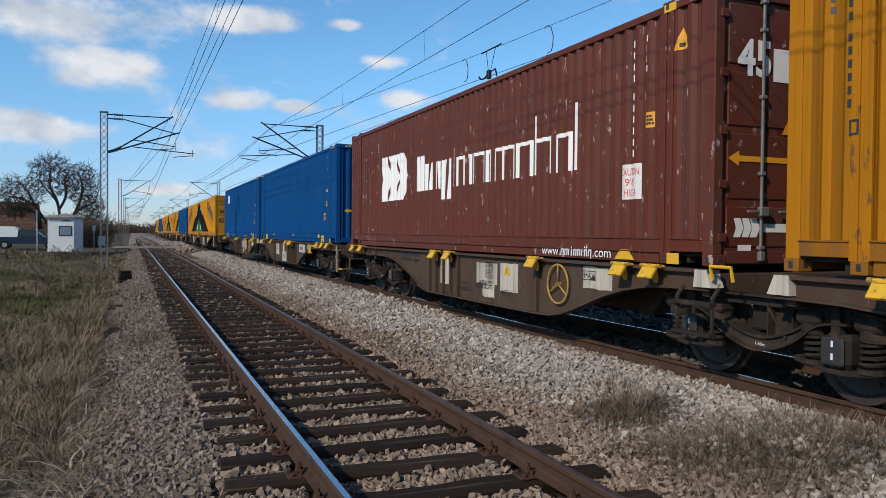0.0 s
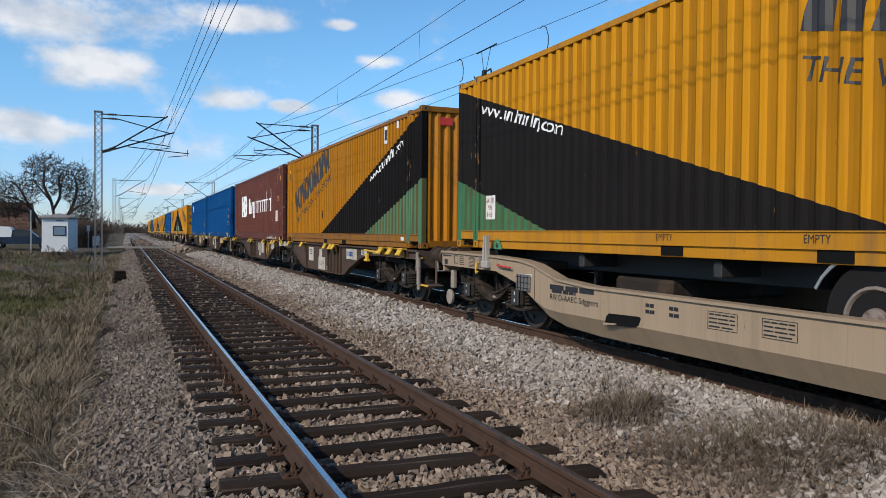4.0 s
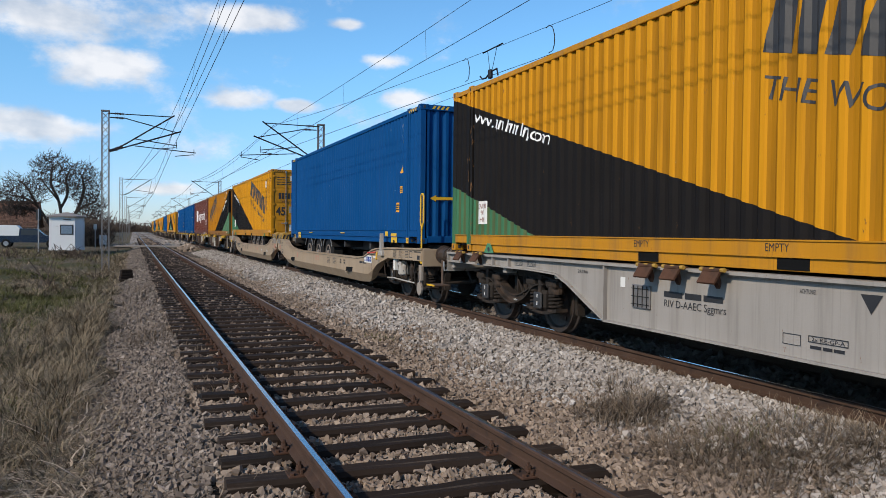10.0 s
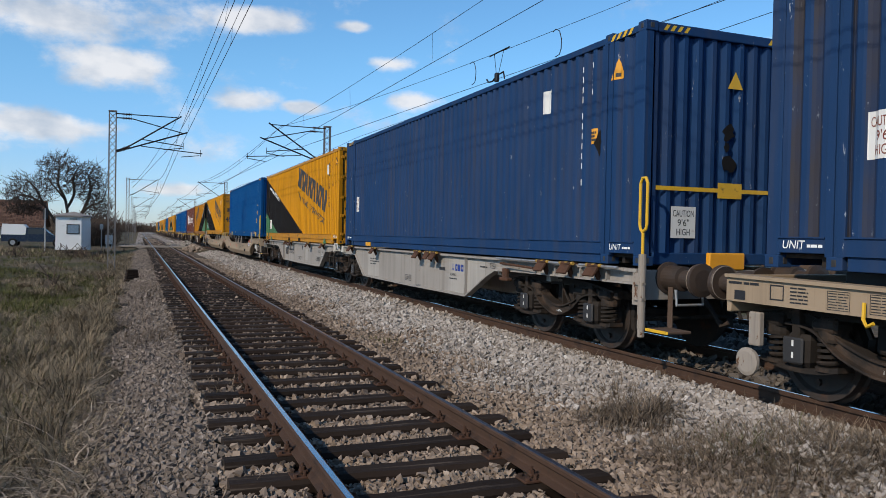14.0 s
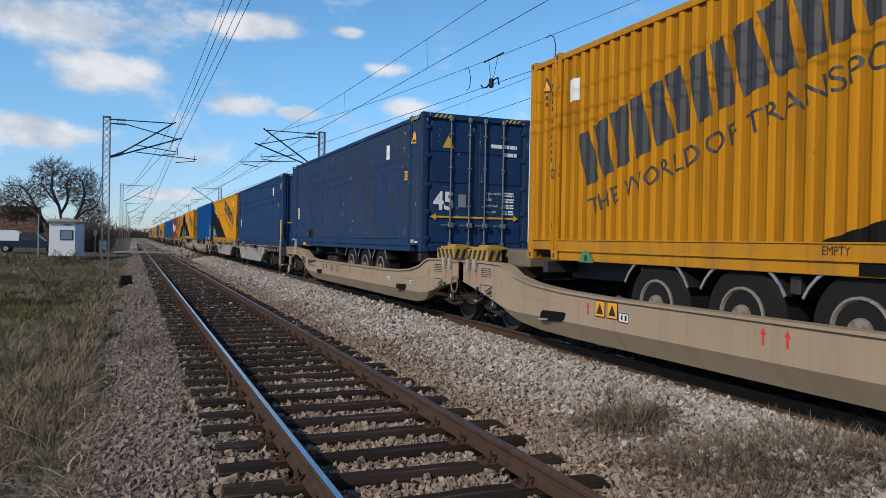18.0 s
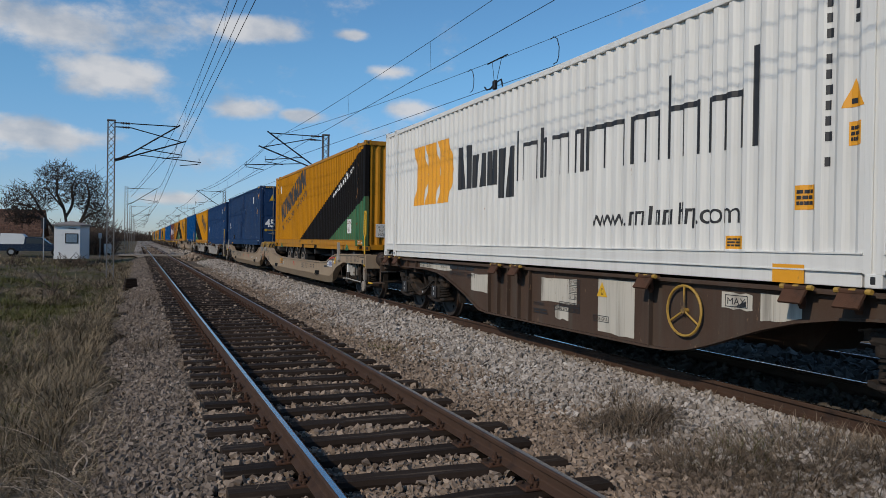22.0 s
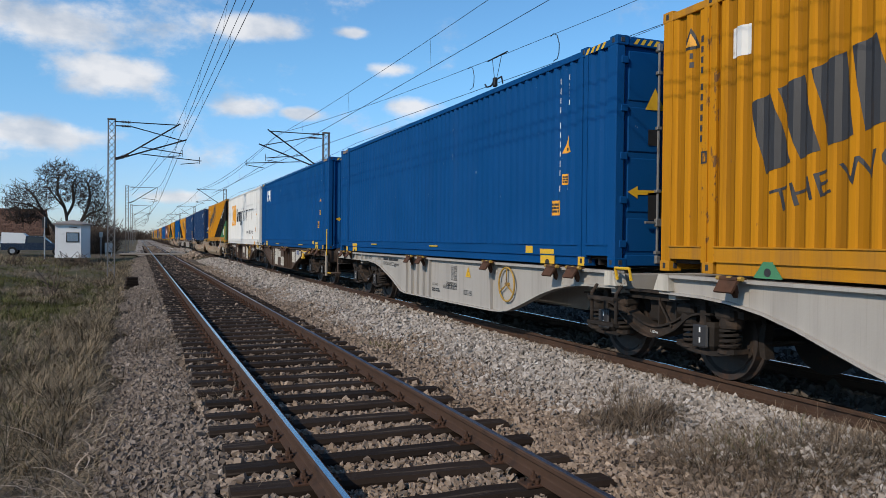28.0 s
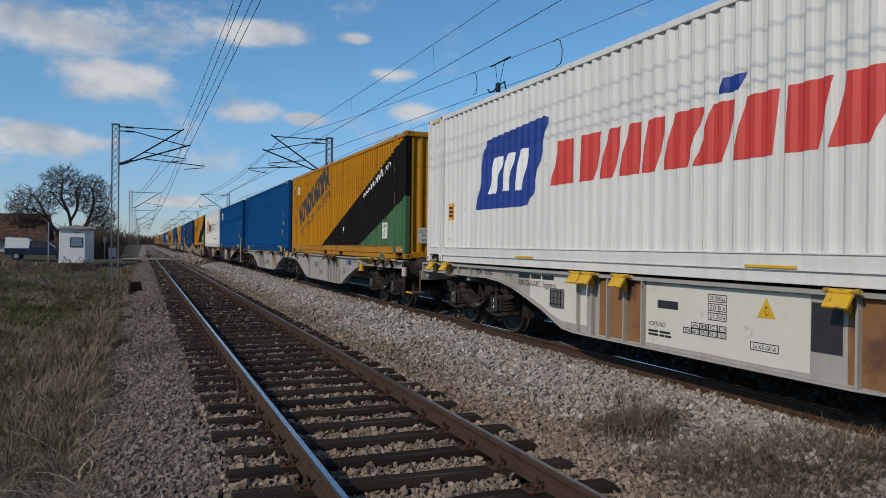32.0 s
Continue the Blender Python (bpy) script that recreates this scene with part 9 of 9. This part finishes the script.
tree(-8.7, 83, -0.1, "wide old leafless tree with crooked limbs behind the hut", seed=4,
     stems=[[(-0.2, 0, -0.2), (-0.6, 0.1, 1.4), (-1.3, 0.2, 2.9), (-2.0, 0.3, 4.0), (-2.6, -0.2, 5.4), (-3.4, 0.2, 6.3)], [(-1.3, 0.2, 2.9), (-2.4, 0.5, 3.5), (-3.6, 0.2, 3.7), (-4.8, 0.1, 3.3)], [(-1.9, 0.3, 3.8), (-3.0, 0.8, 4.6), (-4.4, 0.9, 4.9)],
            [(0.1, 0.1, -0.2), (0.25, 0, 1.5), (0.2, -0.2, 3.0), (-0.1, 0.1, 4.6), (-0.7, 0.2, 6.0), (-0.6, 0, 7.6)], [(0.1, 0, 3.6), (0.7, 0.3, 5.0), (0.6, 0.6, 6.6), (1.1, 0.4, 7.8)], [(0.1, 0, 4.2), (-0.6, -0.6, 5.2), (-1.6, -0.5, 6.5)],
            [(0.4, -0.1, -0.2), (0.9, 0.1, 1.4), (1.25, 0.3, 2.8), (1.8, 0.2, 4.0), (2.2, 0.4, 5.6), (2.0, 0.1, 7.0)], [(1.3, 0.3, 3.0), (2.2, 0.0, 3.9), (3.2, 0.2, 4.4), (3.7, 0, 5.6)], [(1.1, 0.2, 2.3), (2.2, -0.2, 2.8), (3.4, -0.1, 2.7)]],
     lobes=[(-3.3, 0, 5.0, 2.3, 2.2, 2.0), (-0.5, 0, 7.0, 2.2, 2.4, 2.2), (2.0, 0.2, 6.3, 2.0, 2.2, 2.2), (-3.8, 0.3, 3.6, 1.7, 1.5, 0.8), (2.9, 0, 3.9, 1.4, 1.6, 1.3)], count=1000, step=0.17, reach=0.85, near=0.21, thin=0.023, trunk=0.16)
def pollard(x, y, z, label, seed):
    """A pruned tree: short limbs with long upright shoots."""
    rnd = random.Random(seed)
    t = thing("bare_tree", label, "tree", "bare trees", at=pose(x, y, z))
    limbs, shoots = Shape(), Shape()
    stems = [[(0, 0, -0.2), (0.1, 0, 1.4), (0.0, 0.1, 2.8), (-0.1, 0, 4.2)], [(0, 0.1, 2.4), (-0.7, 0.2, 3.3), (-1.5, 0.1, 4.0), (-1.8, 0, 4.8)], [(0, 0.1, 2.6), (0.8, 0.1, 3.4), (1.5, 0, 4.1), (1.7, 0.1, 4.9)],
             [(0, 0.1, 2.2), (-0.5, -0.5, 3.0), (-0.9, -0.9, 4.2)], [(0.05, 0.1, 2.8), (0.7, -0.6, 3.7), (0.9, -0.9, 4.6)], [(0, 0.1, 2.7), (0.2, 0.8, 3.6), (0.4, 1.1, 4.6)]]
    for k, stem in enumerate(stems):
        line = curve(stem, 4)
        r0 = 0.19 if k == 0 else 0.11
        for i in range(len(line) - 1):
            limbs.tube(line[i], line[i + 1], r0 * (1 - 0.55 * i / len(line)), 7, r0 * (1 - 0.55 * (i + 1) / len(line)))
        for i in range(46 if k else 40):
            p = Vector(line[rnd.randrange(len(line) // 3 + (3 if k == 0 else 0), len(line))])
            out = Vector((p.x * 0.3 + rnd.gauss(0, 0.42), p.y * 0.3 + rnd.gauss(0, 0.42), 0.5)).normalized()
            ln, r = rnd.uniform(0.7, 3.1) * (1 if p.z > 3.4 else 0.6), 0.017
            for q in range(5):
                e = p + out * ln / 5
                shoots.tube(p, e, r, 3, r * 0.85)
                if q == 2 and rnd.random() < 0.6:
                    sd = (out + Vector((rnd.gauss(0, 0.6), rnd.gauss(0, 0.6), 0.3))).normalized()
                    shoots.tube(p, p + sd * ln * 0.3, r * 0.8, 3, r * 0.5)
                out = (out + Vector((rnd.gauss(0, 0.1), rnd.gauss(0, 0.1), 0.30))).normalized()
                p, r = e, r * 0.85
    part("trunk", limbs, "bark", t)
    part("crown", shoots, "bark", t, "upright leafless shoots")


pollard(30, 34.5, -0.6, "pruned leafless tree with upright shoots before tiled roofs", 8)


def bushes(name, label, spots, seed, material="bark"):
    rnd = random.Random(seed)
    s = Shape()
    for x, y, r, h, n in spots:
        for i in range(n):
            a, d = rnd.uniform(0, 6.28), r * math.sqrt(rnd.random())
            p = Vector((x + math.cos(a) * d, y + math.sin(a) * d, float(ground_z(x, y)) - 0.1))
            top = h * rnd.uniform(0.5, 1.05)
            q = p + Vector((rnd.gauss(0, 0.22), rnd.gauss(0, 0.22), 0.55)) * top
            e = q + Vector((rnd.gauss(0, 0.3), rnd.gauss(0, 0.3), 0.42)) * top
            wd = 0.008 + 0.00022 * y
            s.tube(p, q, wd * 1.6, 3)
            s.tube(q, e, wd, 3)
            for k in range(3):
                b = p.lerp(q, rnd.uniform(0.4, 1))
                s.tube(b, b + Vector((rnd.gauss(0, 0.3), rnd.gauss(0, 0.3), rnd.uniform(0.1, 0.4))) * top * 0.6, wd * 0.8, 3)
    return loose(name, s, material, label, "bush", kind="stuff")


M["twigs"] = surface("brown_twigs", (0.075, 0.055, 0.042), 0.95, 0, 0.3, 0.5, 0, 20, islands=0.4)
bushes("hedge", "brown leafless bushes along the line", [(-5.9 - 0.55 * i, 86 + i * 6, 1.5, 3.3 + (i % 3) * 0.5, 150) for i in range(7)], 41, "twigs")
bushes("far_bushes", "brown winter scrub far along the line", [(-16 - (i % 5) * 6, 190 + i * 16, 6, 4 + (i % 4), 150) for i in range(14)] + [(14 + (i % 4) * 6, 210 + i * 16, 7, 4 + (i % 3), 130) for i in range(13)], 42, "twigs")
bushes("dead_weeds", "tall dead weed stalks standing on the bank", [(-4.63, 28.6, 0.06, 1.3, 4), (-5.6, 60, 0.9, 1.0, 14), (-6.6, 63, 1.0, 1.1, 16), (-3.3, 33, 0.5, 0.6, 6), (-9.5, 58, 2.0, 0.9, 16)], 44, "twigs")
bushes("far_wood", "dark line of woodland on the horizon", [(-60 + i * 9, 560 + (i * 37) % 60, 12, 6 + (i * 7) % 4, 110) for i in range(16)], 43, "twigs")


# ---- houses ----
def tiled_slope(parent, p, q, up, rows, cols, name="roof_tile"):
    """A slope of clay tiles: p to q along the eave, up to the ridge."""
    p, q, up = Vector(p), Vector(q), Vector(up)
    n = (q - p).cross(up).normalized()
    if n.z < 0:
        n = -n
    s = Shape()
    s.add([p, q, q + up, p + up], [(0, 1, 2, 3)])
    base = part("roof", s, "tile", parent)
    t = Shape()
    for j in range(rows):
        for i in range(cols):
            a, b = p.lerp(q, i / cols), p.lerp(q, (i + 0.94) / cols)
            u0, u1 = up * (j / rows), up * ((j + 1.12) / rows)
            lift0, lift1 = n * 0.055, n * 0.015
            t.add([a + u0 + lift0, b + u0 + lift0, b + u1 + lift1, a + u1 + lift1, (a + b) / 2 + u0 + lift0 * 1.9, (a + b) / 2 + u1 + lift1 * 2], [(0, 4, 5, 3), (4, 1, 2, 5), (0, 1, 4)])
    tagged(part("tiles", t, M["tile_island"], base), kind="stuff")


M["tile_island"] = surface("roof_tiles", (0.115, 0.066, 0.047), 0.85, 0, 0.3, 1.2, 0.004, 30, (0.10, 0.06, 0.045), 0.4, 1.0, islands=0.35)


def house(name, label, x, y, wy, lx, eave, ridge, balcony, mid=None):
    """Gable wall towards -x, from y to y + wy; the long wall towards -y runs lx along +x."""
    h = thing(name, label, "house", "houses behind the train", at=pose(x, y, -0.7))
    m = mid or wy / 2
    o, k = 0.75, (ridge - eave) / m
    back = ridge - k * (wy - m)
    part("wall", Shape().prism([(0, 0), (wy, 0), (wy, back), (m, ridge - 0.1), (0, eave)], "x", 0, lx), "plaster", h)
    for sgn in (0, 1):
        y0 = -o if not sgn else wy + o
        run = m + o if not sgn else wy - m + o
        tiled_slope(h, (-o, y0, ridge - run * k), (lx + o, y0, ridge - run * k), (0, run * (1 if not sgn else -1), run * k), 20 if run > 3.5 else 13, 40)
    for sgn in (0, 1):
        y0 = -o if not sgn else wy + o
        zb = ridge - abs(y0 - m) * k
        part("barge_board", Shape().prism([(y0, zb - 0.28), (m, ridge - 0.28), (m, ridge + 0.02), (y0, zb + 0.02)], "x", -o - 0.03, -o), "concrete", h, "weathered grey barge board")
    part("eaves_board", Shape().box(-o, lx + o, -o - 0.02, -o + 0.02, eave - o * k - 0.16, eave - o * k + 0.02), "wood", h)

    def window(y0, y1, z0, z1, blind=True):
        w = part("window", Shape().box(-0.06, 0.05, y0, y1, z0, z1, 0.01), "wood", h)
        part("pane", Shape().box(-0.075, -0.05, y0 + 0.08, y1 - 0.08, z0 + 0.08, z1 - 0.08), "glass", w)
        if blind:
            part("blind", Shape().box(-0.085, -0.06, y0 + 0.08, y1 - 0.08, (z0 + z1) / 2, z1 - 0.08), "orange_steel", w)
    if balcony:
        window(2.2, 3.9, 3.6, 5.2)
        window(0.6, 1.3, 3.6, 5.3)
        window(2.4, 3.5, 6.4, 7.4, False)
        part("balcony_slab", Shape().box(-1.3, 0, 0.1, 6.6, 3.0, 3.18, 0.02), "concrete", h)
        part("balcony_rail", Shape().box(-1.3, -1.24, 0.1, 6.6, 4.08, 4.16).box(-1.29, -1.25, 0.1, 6.6, 3.78, 3.86).box(-1.29, -1.25, 0.1, 6.6, 3.48, 3.56).box(-1.29, -1.25, 0.1, 6.6, 3.24, 3.30).box(-1.3, -1.24, 0.1, 0.16, 3.1, 4.1).box(-1.3, -1.24, 3.3, 3.36, 3.1, 4.1).box(-1.3, -1.24, 6.5, 6.56, 3.1, 4.1), "wood", h)
        part("porch", Shape().box(-1.2, 0, 0.1, 6.6, 0, 2.9), "wood", h)
        for i in range(4):
            w = part("porch_window", Shape().box(-1.23, -1.19, 0.4 + i * 1.5, 1.6 + i * 1.5, 1.2, 2.7), "glass", h)
        part("downpipe", Shape().tube((2.6, -0.08, 0), (2.6, -0.08, eave), 0.06, 8), "orange_steel", h)
    else:
        window(1.0, 1.9, 1.0, 2.1, False)
        w = part("window", Shape().box(2.0, 3.6, -0.06, 0.04, 1.7, 2.3, 0.01), "wood", h)
        part("pane", Shape().box(2.1, 3.5, -0.08, -0.05, 1.8, 2.2), "glass", w)
    return h


house("house", "white two-storey house with brown tiled roof and wooden balcony", 50, 44.15, 5.6, 14, 7.31, 10.85, True, 3.7)
house("small_house", "low white house with a brown tiled roof", 40.95, 50.75, 5.0, 5.3, 3.26, 4.95, False)
house("small_house", "white house with a steep brown tiled roof behind a lower one", 36.0, 55.5, 5.0, 7.6, 4.2, 6.95, False)
house("small_house", "white house with an arched gable behind a larger house", 53.2, 53.5, 4.0, 6.0, 5.2, 6.85, False)
port = thing("lean_to", "open lean-to with a rusty brown sheet roof", "shed", at=pose(43.8, 46.3, -0.7))
part("roof", Shape().prism([(-0.4, 2.2), (5.9, 3.2), (5.9, 3.32), (-0.4, 2.32)], "y", -0.3, 2.6), "tile", port)
for px_ in (0.1, 5.5):
    for py_ in (0.0, 2.2):
        part("post", Shape().box(px_ - 0.06, px_ + 0.06, py_ - 0.06, py_ + 0.06, 0, 2.24 + px_ * 0.158), "wood", port)
house("far_house", "low white house behind the trees", -36, 112, 7.0, 11, 3.2, 6.6, False)
house("far_house", "low old house with a reddish roof", -30, 128, 8.0, 14, 3.0, 6.4, False)

# ---- the train ----
RIDE = []            # thing and its y at 0 s


def ride(ob, y, z=0.0):
    ob.matrix_basis = pose(TRACK2, y, z)
    RIDE.append((ob, y, z, 0.0))


FLAT_Z, POCKET_Z = 1.235, 1.315
SEEN = [   # container, y of its near end at 0 s, z
    (red_container(), 6.04, FLAT_Z), (yellow_container(1, True), -8.58, FLAT_Z), (yellow_container(-1), -24.11, POCKET_Z), (blue_container(1), -42.32, POCKET_Z),
    (yellow_container(-1), -57.74, FLAT_Z), (blue_container(1, "navy"), -72.33, FLAT_Z), (blue_container(-1, "navy_old"), -87.93, POCKET_Z), (yellow_container(1, mark="scorched"), -106.17, POCKET_Z),
    (white_container("chevron"), -121.64, FLAT_Z), (blue_container(1, "blue", True), -136.22, FLAT_Z), (blue_container(-1), -151.46, FLAT_Z), (yellow_container(1, mark="torn"), -166.05, FLAT_Z),
    (white_container("panel"), -181.18, FLAT_Z),
    (blue_container(1), 21.4, FLAT_Z), (blue_container(1, "blue", True), 35.9, FLAT_Z), (yellow_container(-1), 56.0, FLAT_Z), (yellow_container(1), 70.4, FLAT_Z),
    (blue_container(1), 86.6, FLAT_Z), (yellow_container(1), 101.4, FLAT_Z), (yellow_container(-1), 116.8, FLAT_Z), (yellow_container(1), 131.6, FLAT_Z),
    (yellow_container(-1), 147.0, FLAT_Z), (blue_container(1), 161.8, FLAT_Z), (yellow_container(1), 177.0, FLAT_Z), (yellow_container(-1), 191.8, FLAT_Z),
]
for ob, y, z in SEEN:
    ride(ob, y + CL, z)
BROWN = "brown container wagon with white patches and grimy bogies"
GREY = "pale grey container wagon with rusty spigot flaps"
for y, kind in ((5.59, 0), (-58.18, 1), (-122.07, 4), (-152.0, 2), (-181.6, 3), (35.2, 0), (70.2, 4), (101.0, 0), (131.2, 4), (161.2, 0), (191.4, 4)):
    w = flat_wagon(*((BROWN, "wagon_brown", CURVED, "safety", "patched"), (GREY, "wagon_white", STRAIGHT, "rust", "plain"), (GREY, "wagon_grey", CURVED, "rust", "plain"), ("pale grey container wagon with orange-brown web bays", "wagon_grey", CURVED, "safety", "bays"), (BROWN, "wagon_brown", CURVED, "rust", "pale_patches"))[kind])
    ride(w, y)
for y, signs in ((-26.36, False), (-90.23, True)):
    ride(pocket_wagon("beige pocket wagon that carries trailer chassis", signs), y)
for y, turn in ((-24.11, 0), (-42.32, 180), (-87.93, 0), (-106.17, 180)):
    c = chassis()
    c.matrix_basis = pose(TRACK2, y + CL, 0, 0, 0, turn)
    RIDE.append((c, y + CL, 0.0, turn))


# ---- what moves ----
def motions():
    times = [0.0, 0.1] + [float(t) for t in range(1, 32)] + [31.9, 32.0]
    spin = [i * 0.1 for i in range(321)]
    for ob, y, z, turn in RIDE:
        walk(ob, [(t, pose(TRACK2, y + SPEED * t, z, 0, 0, turn)) for t in times])
        if ob.name.split(".")[0] in ("container_wagon", "pocket_wagon") and y < 60:
            for b in ob.children_recursive:
                if b.name.split(".")[0] == "wheelset":
                    m = b.matrix_basis.translation.copy()
                    walk(b, [(t, pose(m.x, m.y, m.z, -math.degrees(SPEED * t / 0.46))) for t in spin])


motions()
